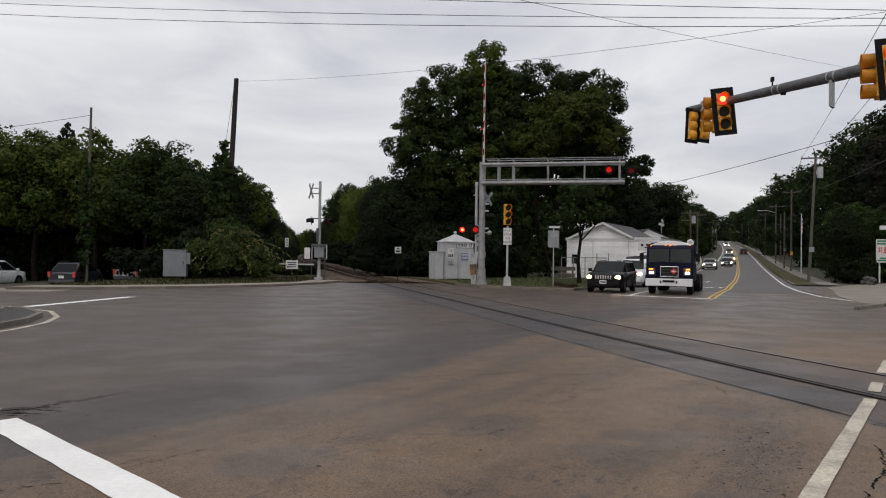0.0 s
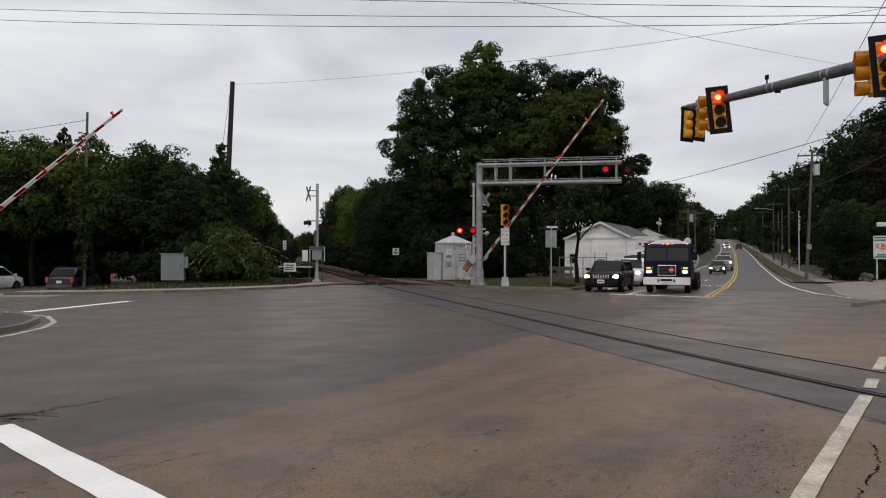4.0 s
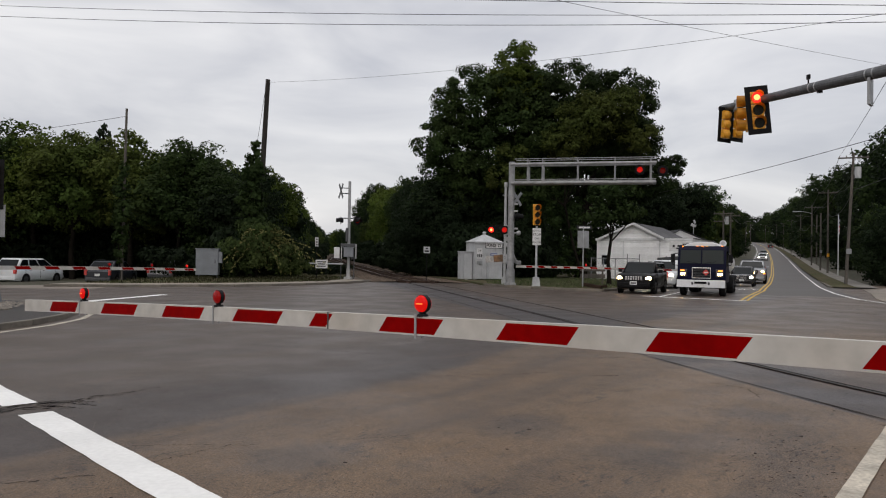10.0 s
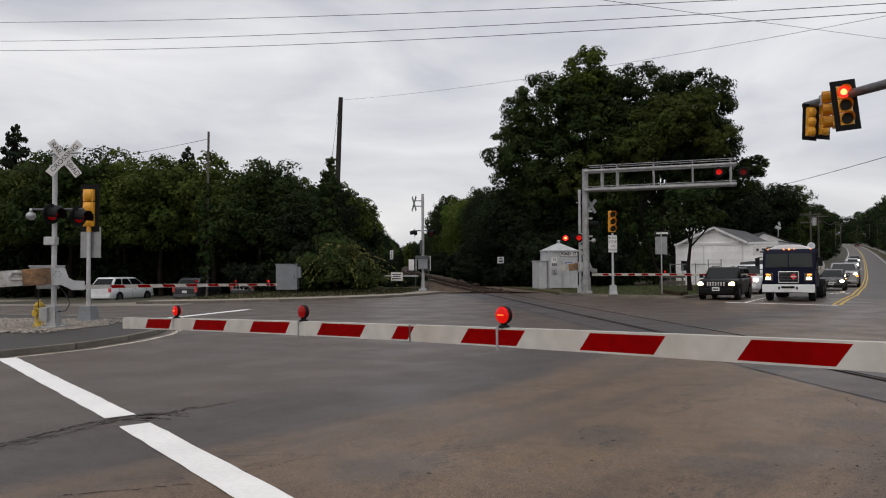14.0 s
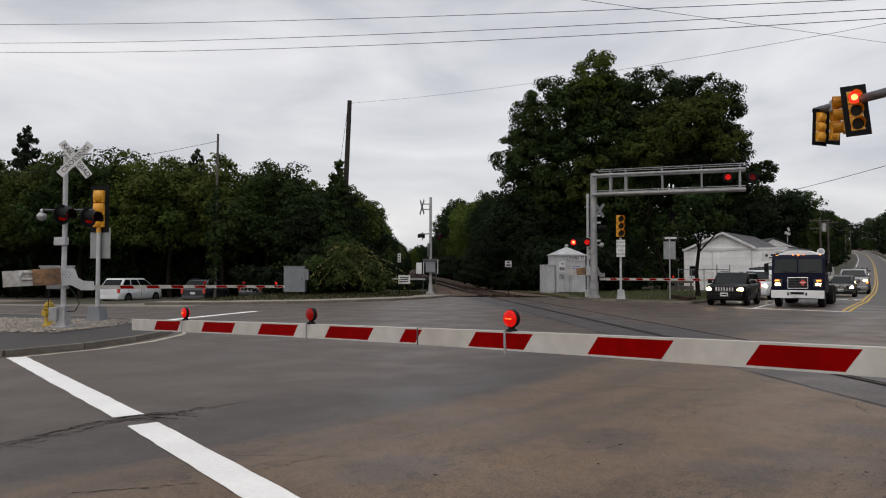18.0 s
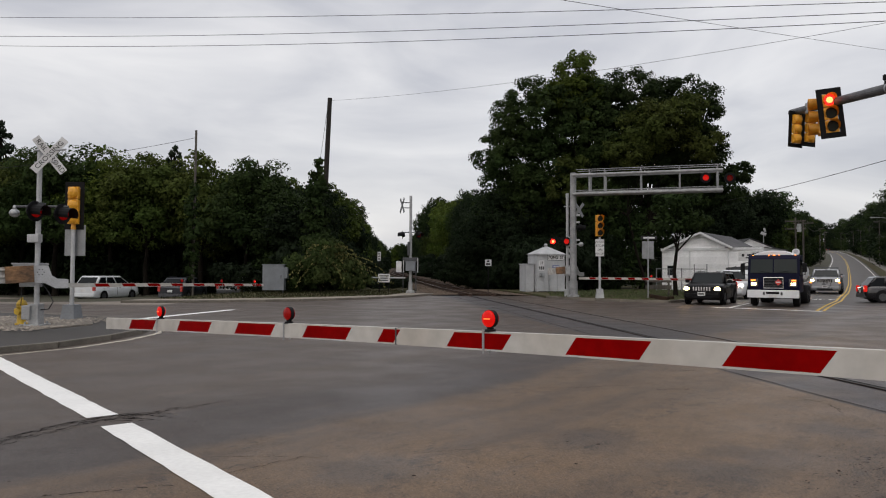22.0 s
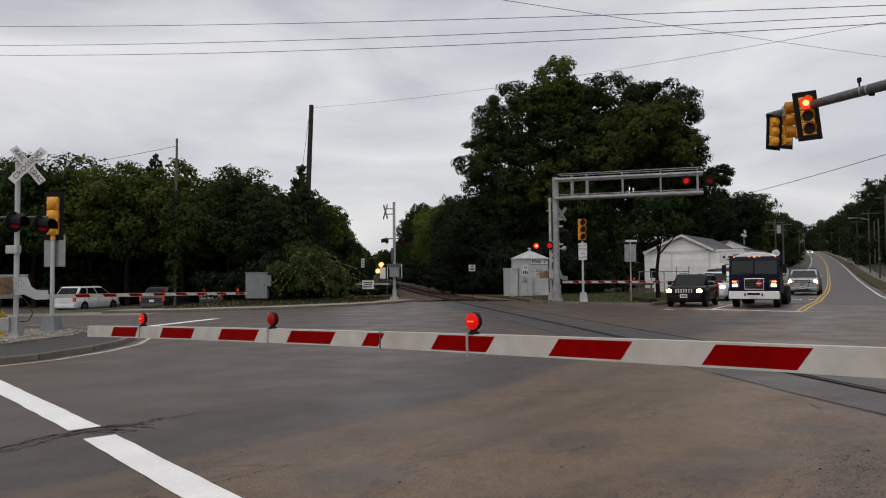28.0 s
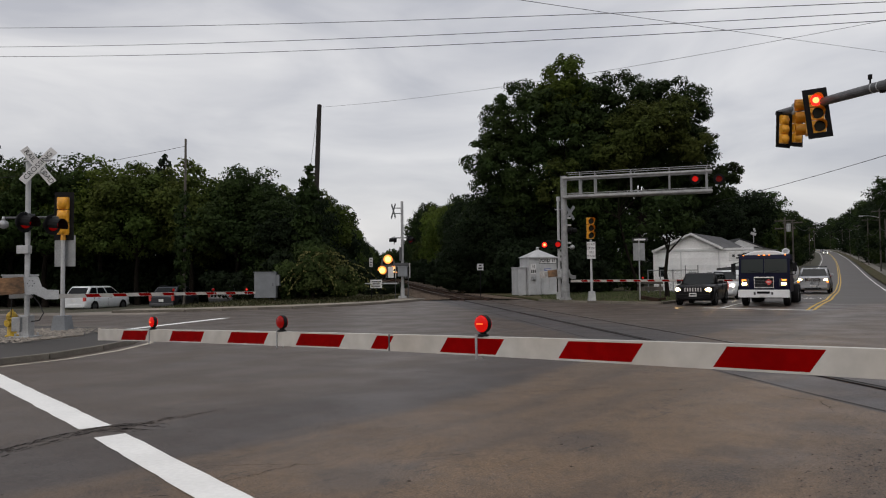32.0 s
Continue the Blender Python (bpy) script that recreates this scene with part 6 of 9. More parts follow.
rod(bm, (0, 0, 0.1), (0, 0, 0.9), 0.26, 0.24, 20)
part("post", bm, M_GANTRY, gantry, "thick round galvanised post")
tip = Vector((10.15 - 2.42, 39.7 - 41.3, 0))
gw = tip.normalized()
gr = Vector((-gw.y, gw.x, 0)) * 0.36
for k, z in enumerate((6.82, 5.76)):
    for s in (-1, 1):
        bm = B()
        rod(bm, gr * s + Vector((0, 0, z)), tip + gr * s + Vector((0, 0, z)), 0.085 if s < 0 else 0.06, None, 10)
        part("chord", bm, M_GANTRY, gantry)
for i, fr in enumerate((0.12, 0.225, 0.47, 0.725, 0.965)):
    p = tip * fr
    bm = B()
    for s in (-1, 1):
        rod(bm, p + gr * s + Vector((0, 0, 5.76)), p + gr * s + Vector((0, 0, 6.82)), 0.05 if i in (0, 1, 3, 4) else 0.04, None, 8)
        rod(bm, p + gr * s + Vector((0, 0, 6.85)), p + gr * s + Vector((0, 0, 7.12)), 0.025, None, 6)
    for z in (5.76, 6.82):
        rod(bm, p - gr + Vector((0, 0, z)), p + gr + Vector((0, 0, z)), 0.035, None, 6)
    part("truss_frame", bm, M_GANTRY, gantry)
for s in (-1, 1):
    bm = B()
    rod(bm, gr * s + gw * 0.2 + Vector((0, 0, 7.12)), tip + gr * s + Vector((0, 0, 7.12)), 0.02, None, 6)
    rod(bm, gr * s + gw * 0.2 + Vector((0, 0, 5.95)), tip + gr * s + Vector((0, 0, 5.95)), 0.02, None, 6)
    part("handrail", bm, M_GANTRY, gantry)
bm = B()
for i in range(int(tip.length / 0.3)):
    p = gw * (0.2 + i * 0.3)
    box(bm, p + Vector((0, 0, 5.86)), (0.26, 0.6, 0.015), rot=(0, 0, math.degrees(math.atan2(gw.y, gw.x))))
part("walkway_grating", bm, M_GANTRY, gantry)
flasher(gantry, tip * 0.88 + Vector((0, -0.42, 6.42)), (-0.2, -1, 0), G_DIMRED, 0.28)
flasher(gantry, tip * 1.03 + Vector((0, -0.42, 6.36)), (-0.2, -1, 0), G_FAINT, 0.28)
flasher(gantry, (0.35, -0.1, 3.9), (0.95, 0.2, 0), M_LENSDARK, 0.22)
bm = B()
ball(bm, (0.42, -0.2, 2.95), 0.14, (1, 1, 1), 2)
rod(bm, (0.15, -0.1, 2.95), (0.4, -0.2, 2.95), 0.03, None, 8)
part("crossing_bell", bm, M_GALV, gantry, "round grey crossing bell")
for z in (3.2, 4.2, 4.6):
    bm = B()
    box(bm, (0.26, -0.1, z), (0.22, 0.1, 0.1), bevel=0.01)
    part("bracket", bm, M_GALV, gantry)

# --- fourth mast, left of the railway, seen edge-on
p_gate = root("crossing_gate", Matrix.Translation((-7.8, 47.0, 0.1)), "crossing mast seen edge-on with crossbuck and hooded lamps", "crossing gate", "crossing gates")
bm = B()
rod(bm, (0, 0, 0), (0, 0, 6.4), 0.10, 0.09, 16)
box(bm, (0, 0, 0.08), (0.5, 0.5, 0.16), bevel=0.02)
part("mast", bm, M_GALV, p_gate, "round aluminium mast")
crossbuck(p_gate, (-0.55, -0.1, 5.75), (-0.86, -0.5, 0), lettered=False, material=M_SIGNBACK)
bm = B()
tube(bm, [(-0.6, -0.1, 5.95), (0, 0, 5.95)], 0.03, 8)
part("crossbuck_bracket", bm, M_DARKMETAL, p_gate)
bm = B()
tube(bm, [(-0.6, -0.1, 5.6), (0, 0, 5.6)], 0.03, 8)
part("crossbuck_bracket", bm, M_DARKMETAL, p_gate)
bm = B()
tube(bm, [(-0.7, -0.05, 3.98), (0.7, 0.05, 3.98)], 0.035, 8)
part("lamp_crossarm", bm, M_DARKMETAL, p_gate)
flasher(p_gate, (-0.52, -0.12, 3.82), (-0.97, -0.22, 0), M_LENSDARK, 0.28)
flasher(p_gate, (0.55, -0.12, 3.82), (0.80, -0.6, 0), G_FAINT, 0.28)
bm = B()
box(bm, (-0.1, -0.1, 2.9), (0.16, 0.2, 0.9), bevel=0.02)
part("junction_box", bm, M_DARKMETAL, p_gate)
bm = B()
box(bm, (0.05, -0.2, 1.75), (0.62, 0.4, 0.62), bevel=0.03)
box(bm, (0.05, -0.2, 2.08), (0.7, 0.46, 0.05), bevel=0.01)
part("gate_machine", bm, M_CABINET, p_gate, "grey gate machine housing")
bm = B()
box(bm, (0.0, -0.15, 2.22), (0.95, 0.3, 0.2), bevel=0.03)
part("counterweight", bm, M_DARKMETAL, p_gate, "dark counterweight over the gate machine")
for x in (-0.42, 0.52):
    bm = B()
    box(bm, (x, -0.24, 1.82), (0.06, 0.1, 0.95), bevel=0.015)
    part("boom_bracket", bm, M_ALU, p_gate)
bm = B()
box(bm, (-0.72, -0.3, 1.72), (0.36, 0.05, 0.72), bevel=0.01)
part("sign_plate", bm, M_SIGNWHITE, p_gate, "small white plate")
bm = B()
for k in range(3):
    box(bm, (0.25 + 0.1 * k, -0.34, 1.38), (0.06, 0.03, 0.16), bevel=0.008)
part("bolt_ring", bm, M_DARKMETAL, p_gate)
bm = B()
rod(bm, (0, 0, 0.1), (0, 0, 0.7), 0.14, 0.13, 14)
part("mast_sleeve", bm, M_ALU, p_gate, "pale mast sleeve")
for x in (-0.45, 0.4):
    bm = B()
    rod(bm, (x, -0.2, 0), (x, -0.2, 1.5), 0.03, None, 8)
    part("bracket", bm, M_DARKMETAL, p_gate)
bm = B()
rod(bm, (-0.3, -0.3, 0.98), (-4.6, -0.4, 1.02), 0.05, 0.035, 8)
part("boom", bm, M_GALV, p_gate, "thin grey boom")
notice = root("notice_sign", Matrix.Translation((-9.45, 46.45, 0.09)), "small white warning notice with lines of black lettering", "sign")
bm = B()
box(bm, (0, 0, 0.98), (0.78, 0.02, 0.55), bevel=0.005)
part("sign_plate", bm, M_SIGNWHITE, notice)
bm = B()
for i, wd in enumerate((0.6, 0.5, 0.56)):
    box(bm, (0, -0.012, 1.12 - 0.14 * i), (wd, 0.004, 0.07))
part("lettering_bars", bm, M_INK, notice)
bm = B()
for x in (-0.3, 0.3):
    rod(bm, (x, 0.03, 0), (x, 0.03, 1.0), 0.025, None, 8)
part("sign_post", bm, M_BLACK, notice)

# --- equipment hut
hut = root("signal_hut", Matrix.Translation((1.45, 50.97, 0.12)) @ Euler((0, 0, radians(21))).to_matrix().to_4x4() @ Matrix.Diagonal((0.82, 1, 1, 1)), "white sheet-metal signal hut with a pyramid roof", "hut")
bm = B()
box(bm, (0, 0.9, 1.36), (2.5, 1.8, 2.6), bevel=0.02)
for x in (-0.62, 0.62):
    box(bm, (x, -0.012, 1.36), (0.02, 0.03, 2.5))
for x in (-1.24, 1.24):
    box(bm, (x, -0.012, 1.36), (0.06, 0.03, 2.6))
box(bm, (0.02, -0.015, 1.34), (0.04, 0.03, 2.5))
part("hut_body", bm, M_HUTWHITE, hut)
bm = B()
vs = [bm.verts.new(v) for v in ((-1.36, -0.12, 2.66), (1.36, -0.12, 2.66), (1.36, 1.92, 2.66), (-1.36, 1.92, 2.66), (-0.1, 0.8, 3.2), (0.1, 0.8, 3.2), (0.1, 1.0, 3.2), (-0.1, 1.0, 3.2))]
for q in ((0, 1, 5, 4), (1, 2, 6, 5), (2, 3, 7, 6), (3, 0, 4, 7), (4, 5, 6, 7), (3, 2, 1, 0)):
    bm.faces.new([vs[i] for i in q])
box(bm, (0, -0.1, 2.64), (2.74, 0.04, 0.08))
rod(bm, (0, 0.9, 3.18), (0, 0.9, 3.34), 0.12, 0.12, 12)
rod(bm, (0, 0.9, 3.34), (0, 0.9, 3.42), 0.2, 0.05, 12)
part("hut_roof", bm, M_HUTWHITE, hut)
bm = B()
box(bm, (-1.7, 1.0, 0.98), (0.75, 1.3, 1.9), bevel=0.02)
box(bm, (-1.7, 1.0, 1.95), (0.85, 1.4, 0.06), bevel=0.01)
part("side_cabinet", bm, M_HUTWHITE, hut, "lower grey cabinet on the hut's side")
bm = B()
box(bm, (0.45, -0.022, 2.42), (1.56, 0.02, 0.40), bevel=0.004)
part("board_border", bm, M_INK, hut)
bm = B()
box(bm, (0.45, -0.034, 2.42), (1.5, 0.02, 0.34), bevel=0.004)
nm = part("name_board", bm, M_SIGNWHITE, hut, "white name board that reads POND ST")
tb = text_bm("POND  ST", 0.31, 0.003, weight=0.008)
bmesh.ops.translate(tb, vec=(0.45, -0.05, 2.42), verts=tb.verts)
part("letters", tb, M_INK, nm)
bm = B()
box(bm, (-0.86, -0.03, 1.85), (0.5, 0.02, 0.72), bevel=0.004)
nb = part("number_plate", bm, M_SIGNWHITE, hut)
tb = text_bm("14", 0.3, 0.003)
bmesh.ops.translate(tb, vec=(-0.86, -0.044, 2.02), verts=tb.verts)
part("letters", tb, M_INK, nb)
bm = B()
for i in range(3):
    box(bm, (-1.02 + 0.16 * i, -0.043, 1.68), (0.11, 0.006, 0.22))
part("number_bars", bm, M_INK, nb)
bm = B()
box(bm, (0.45, -0.03, 1.62), (0.62, 0.02, 0.5), bevel=0.004)
bl = part("notice", bm, M_BLUEINK, hut, "blue and white notice")
bm = B()
for i in range(4):
    box(bm, (0.45, -0.043, 1.78 - 0.1 * i), (0.5, 0.004, 0.045))
part("notice_lines", bm, M_SIGNWHITE, bl)
bm = B()
for x in (-1.0, -0.8, -0.66):
    box(bm, (x, -0.08, 1.2), (0.13, 0.14, 0.26), bevel=0.015)
part("meter_box", bm, M_GALV, hut)
bm = B()
rod(bm, (-0.2, -0.08, 0.1), (-0.2, -0.08, 1.9), 0.035, None, 8)
part("conduit", bm, M_GALV, hut)
bm = B()
for x in (-1.1, 1.1, -1.9):
    box(bm, (x, 0.3, 0.03), (0.2, 0.2, 0.14))
part("footing", bm, M_CONC, hut)

whistle = root("whistle_post", Matrix.Translation((-10.42, 49.5, 0.05)), "narrow white railway post sign with black marks", "sign")
bm = B()
rod(bm, (0, 0, 0), (0, 0, 2.9), 0.03, None, 8)
part("sign_post", bm, M_BLACK, whistle)
bm = B()
box(bm, (0, -0.05, 2.5), (0.22, 0.015, 0.62), bevel=0.005)
part("sign_plate", bm, M_SIGNWHITE, whistle)
for z in (2.68, 2.5, 2.32):
    bm = B()
    box(bm, (0, -0.062, z), (0.10, 0.006, 0.10))
    part("mark", bm, M_INK, whistle)

# control cabinet at the wood's edge
cab = root("control_cabinet", Matrix.Translation((-16.2, 44.6, 0.03)) @ Euler((0, 0, radians(8))).to_matrix().to_4x4(), "pale grey metal control cabinet on short legs", "cabinet")
bm = B()
box(bm, (0, 0, 1.05), (1.35, 0.7, 1.6), bevel=0.02)
box(bm, (0, 0, 1.87), (1.42, 0.78, 0.05), bevel=0.01)
part("cabinet_body", bm, M_CABINET, cab)
bm = B()
box(bm, (0.78, -0.1, 1.35), (0.22, 0.4, 0.7), bevel=0.02)
part("meter_box", bm, M_CABINET, cab)
bm = B()
for x in (-0.55, 0.55):
    bm = B()
    rod(bm, (x, 0, -0.1), (x, 0, 0.3), 0.05, None, 8)
    part("leg", bm, M_DARKMETAL, cab)
bm = B()
box(bm, (0.5, -0.36, 1.1), (0.05, 0.03, 0.2), bevel=0.005)
part("handle", bm, M_DARKMETAL, cab)

# hydrant
hyd = root("fire_hydrant", Matrix.Translation((-12.50, 16.6, 0.13)), "yellow fire hydrant in the gravel", "hydrant")
bm = B()
lathe(bm, [(0.15, 0), (0.15, 0.05), (0.105, 0.06), (0.10, 0.42), (0.13, 0.44), (0.13, 0.48)], seg=16)
part("barrel", bm, M_HYDRANT, hyd, smooth=False)
bm = B()
lathe(bm, [(0.125, 0.48), (0.12, 0.54), (0.08, 0.60), (0.035, 0.63), (0.03, 0.68)], seg=16)
part("bonnet", bm, M_HYDRANT, hyd)
for s in (-1, 1):
    bm = B()
    rod(bm, (s * 0.08, 0, 0.36), (s * 0.17, 0, 0.36), 0.055, 0.055, 12)
    part("nozzle", bm, M_HYDRANT, hyd)
bm = B()
rod(bm, (0, -0.08, 0.33), (0, -0.18, 0.33), 0.07, 0.07, 12)
part("nozzle", bm, M_HYDRANT, hyd)

# gravel stones in the bed
rng = random.Random(21)
verts, faces = [], []
for i in range(1500):
    x, y = rng.uniform(-17, -11.1), rng.uniform(14.9, 19.3)
    s = rng.uniform(0.02, 0.07)
    k = len(verts)
    for j in range(5):
        a = j * 1.257 + rng.uniform(-0.3, 0.3)
        verts.append((x + s * math.cos(a), y + s * math.sin(a), 0.135))
    verts.append((x + rng.uniform(-0.3, 0.3) * s, y, 0.14 + s * 0.6))
    faces += [(k + j, k + (j + 1) % 5, k + 5) for j in range(5)]
tagged(raw("gravel_stones", verts, faces, M_STONE), "pale loose gravel stones in the corner bed", "gravel", kind="stuff")


# small white notice at the foot of the wood beside the track
notice = root("track_sign", Matrix.Translation((-2.7, 47.2, 0.1)), "small white track sign with dark figures on a post", "sign")
bm = B()
rod(bm, (0, 0.03, 0), (0, 0.03, 2.2), 0.03, None, 8)
part("post", bm, M_BLACK, notice)
bm = B()
box(bm, (0, 0, 2.0), (0.42, 0.015, 0.42), bevel=0.004)
bd = part("board", bm, M_HUTWHITE, notice)
for k, w in ((0.1, 0.16), (-0.08, 0.28)):
    bm = B()
    box(bm, (0, -0.011, 2.0 + k), (w, 0.006, 0.11))
    part("marking_bar", bm, M_INK, bd)
# ---- traffic signals, poles, wires, signs ----
def signal_head(parent, m, lit=None, plate=True, name="signal_head", tunnel=0.0):
    """Three-section signal: yellow housings and visors, black backplate; local -y is its face."""
    bm = B()
    for i in range(3):
        z = 0.36 * (1 - i)
        box(bm, (0, 0.04, z), (0.34, 0.13, 0.345), bevel=0.03)
        ball(bm, (0, 0.10, z), 0.165, (1.0, 0.72, 1.06), 2)
    body = part(name, bm, M_SIGYEL, parent, "yellow three-section traffic signal")
    body.matrix_basis = m
    for i in range(3):
        bm = B()
        z = 0.36 * (1 - i)
        n = 14 if not tunnel else 24
        rows = []
        for j in range(n + 1):
            a0 = radians(-35 + 250 * j / n) if not tunnel else radians(-90 + 360 * j / n)
            d = tunnel or 0.24 * (0.45 + 0.55 * max(0, math.sin(a0)))
            rows.append([bm.verts.new((rr * math.cos(a0), yy, z + rr * math.sin(a0))) for rr, yy in ((0.158, -0.02), (0.165, -0.02 - d))])
        for p, q in zip(rows, rows[1:]):
            bm.faces.new((p[0], q[0], q[1], p[1]))
        bmesh.ops.solidify(bm, geom=bm.faces[:], thickness=0.005)
        part("visor", bm, M_SIGYEL, body)
    for i in range(3):
        bm = B()
        disc(bm, (0, -0.035, 0.36 * (1 - i)), (0, 1, 0), 0.148, 0.02, 20)
        part("lens", bm, G_RED if lit == i else M_LENSOFF, body, "lit red lens" if lit == i else "")
        if lit == i:
            bm = B()
            disc(bm, (0, -0.048, 0.36 * (1 - i)), (0, 1, 0), 0.085, 0.006, 16)
            part("lamp_core", bm, G_REDCORE, body)
    if plate:
        bm = B()
        for x, z, sx, sz in ((-0.24, 0, 0.14, 1.36), (0.24, 0, 0.14, 1.36), (0, 0.605, 0.36, 0.15), (0, -0.605, 0.36, 0.15)):
            box(bm, (x, -0.02, z), (sx, 0.006, sz))
        part("backplate", bm, M_BLACK, body, "black backplate")
    return body


def at_pose(x, y, z, az, roll=0):
    """A pose whose -y looks towards the compass way az (degrees from the camera's first view, clockwise)."""
    return Matrix.Translation((x, y, z)) @ Euler((0, radians(roll), radians(180 - az))).to_matrix().to_4x4()


# signal on a post at the street corner, seen from behind
sp = root("traffic_signal", Matrix.Translation((-12.62, 18.75, 0.12)), "yellow traffic signal with black backplate on a grey post", "traffic signal", "post signals")
bm = B()
rod(bm, (0, 0, 0.35), (0, 0, 2.76), 0.06, 0.052, 14)
part("post", bm, M_ALU, sp)
bm = B()
vs = [bm.verts.new((sx * w, sy * w, z)) for z, w in ((0, 0.21), (0.42, 0.16)) for sx, sy in ((-1, -1), (1, -1), (1, 1), (-1, 1))]
for q in ((0, 1, 5, 4), (1, 2, 6, 5), (2, 3, 7, 6), (3, 0, 4, 7), (4, 5, 6, 7)):
    bm.faces.new([vs[i] for i in q])
part("post_base", bm, M_CABINET, sp, "tapered grey post base")
signal_head(sp, at_pose(0, 0.02, 3.17, -8) @ Matrix.Diagonal((0.86, 0.95, 0.98, 1)))
bm = B()
rod(bm, (0, 0, 2.5), (0, 0, 2.78), 0.07, 0.05, 10)
part("head_bracket", bm, M_SIGYEL, sp)
bm = B()
box(bm, (0, 0.09, 2.2), (0.62, 0.012, 0.86), bevel=0.004)
part("sign_back", bm, M_SIGNBACK, sp, "bare metal back of a sign")

# signal beside the gantry, faces the camera
s2 = root("traffic_signal", Matrix.Translation((3.75, 39.9, 0.12)), "yellow traffic signal on a grey post with a white sign", "traffic signal", "post signals")
bm = B()
rod(bm, (0, 0, 0.3), (0, 0, 3.3), 0.065, 0.055, 14)
part("post", bm, M_ALU, s2)
bm = B()
vs = [bm.verts.new((sx * w, sy * w, z)) for z, w in ((0, 0.22), (0.5, 0.16)) for sx, sy in ((-1, -1), (1, -1), (1, 1), (-1, 1))]
for q in ((0, 1, 5, 4), (1, 2, 6, 5), (2, 3, 7, 6), (3, 0, 4, 7), (4, 5, 6, 7)):
    bm.faces.new([vs[i] for i in q])
part("post_base", bm, M_GALV, s2, "tapered grey post base")
signal_head(s2, at_pose(0, 0, 3.93, 158) @ Matrix.Diagonal((1.15, 1.15, 1.08, 1)), None, False)
bm = B()
box(bm, (0, -0.08, 2.72), (0.46, 0.012, 0.92), bevel=0.005)
sg = part("sign_plate", bm, M_SIGNWHITE, s2, "white sign that reads DO NOT STOP ON TRACKS")
for i, (wd, sz) in enumerate((("DO NOT", 0.14), ("STOP", 0.18), ("ON", 0.16), ("TRACKS", 0.14))):
    tb = text_bm(wd, sz, 0.002)
    bmesh.ops.translate(tb, vec=(0, -0.09, 3.04 - 0.215 * i), verts=tb.verts)
    part("letters", tb, M_INK, sg)

# bare sign back and street-name blade on a post
s3 = root("street_sign", Matrix.Translation((6.35, 40.2, 0.12)), "bare sign back with a small street-name blade on a post", "sign")
bm = B()
rod(bm, (0, 0, 0), (0, 0, 3.35), 0.035, 0.035, 8)
part("sign_post", bm, M_GALV, s3)
bm = B()
box(bm, (0, 0.04, 2.62), (0.62, 0.01, 0.95), bevel=0.004)
part("sign_back", bm, M_SIGNBACK, s3)
bm = B()
box(bm, (0.05, 0, 3.28), (0.85, 0.012, 0.2), bevel=0.004)
nb = part("street_blade", bm, M_INK, s3, "dark street-name blade")
bm = B()
box(bm, (0.05, -0.01, 3.28), (0.6, 0.006, 0.09))
part("name_bar", bm, M_SIGNWHITE, nb)

# mast arm with three signals over the near lanes
ma = root("mast_arm_signal", Matrix.Translation((12.2, 9.3, 0)), "grey mast arm with yellow traffic signals showing red", "traffic signal")
MA0 = Vector((12.2, 9.3, 0))
pA, pB = Vector((8.15, 20.9, 6.18)) - MA0, Vector((9.75, 16.0, 5.95)) - MA0
bm = B()
rod(bm, (0, 0, 0), (0, 0, 6.3), 0.19, 0.15, 18)
rod(bm, (0, 0, 0), (0, 0, 0.25), 0.3, 0.26, 18)
part("pole", bm, M_ARMGREY, ma)
end = pB + (pA - pB) * 1.30
bm = B()
pts = [Vector((0, 0, 5.3)), pB + (pB - pA) * 0.55 + Vector((0, 0, -0.05)), pB, pA, end]
for (a, b), (r1, r2) in zip(zip(pts, pts[1:]), ((0.17, 0.155), (0.155, 0.145), (0.145, 0.115), (0.115, 0.10))):
    rod(bm, a, b, r1, r2, 16)
part("mast_arm", bm, M_ARMGREY, ma, "tapered dark grey arm")
bm = B()
for k in (0.62,):
    q = pB + (pA - pB) * k
    bm = B()
    rod(bm, q + Vector((0, 0, 0.1)), q + Vector((0, 0, 0.25)), 0.022, None, 8)
    box(bm, q + Vector((0, 0, 0.3)), (0.07, 0.1, 0.12), bevel=0.01)
    part("sensor", bm, M_BLACK, ma, "small black sensor on the arm")
    bm = B()
    box(bm, q + Vector((0.12, -0.36, -0.16)), (0.12, 0.08, 0.07), bevel=0.01)
    part("detector", bm, M_BLACK, ma)
q = pB + (pA - pB) * 0.25
bm = B()
box(bm, q + Vector((0, 0, -0.42)), (0.06, 0.34, 0.62), rot=(0, 0, -40))
part("hanging_sign", bm, M_SIGNBACK, ma, "small hanging sign seen edge-on")
signal_head(ma, at_pose(*(pA + Vector((-0.06, -0.28, -0.33))), 184, -6) @ Matrix.Diagonal((1.02, 1.02, 1.0, 1)), 0, True)
signal_head(ma, at_pose(*(pB + Vector((0.1, -0.28, -0.14))), 190, -5), 0, True)
signal_head(ma, at_pose(*(pB + Vector((-0.09, -0.02, -0.23))), 290, -5) @ Matrix.Diagonal((0.95, 0.95, 0.98, 1)), None, False, tunnel=0.29)
e2 = pB + (pA - pB) * 1.17
signal_head(ma, at_pose(*(e2 + Vector((-0.19, 0.3, -0.52))), -20, -3) @ Matrix.Diagonal((0.78, 0.8, 0.78, 1)), None, True)
signal_head(ma, at_pose(*(e2 + Vector((0.17, 0.3, -0.50))), -20, -3) @ Matrix.Diagonal((0.78, 0.8, 0.78, 1)), None, True)
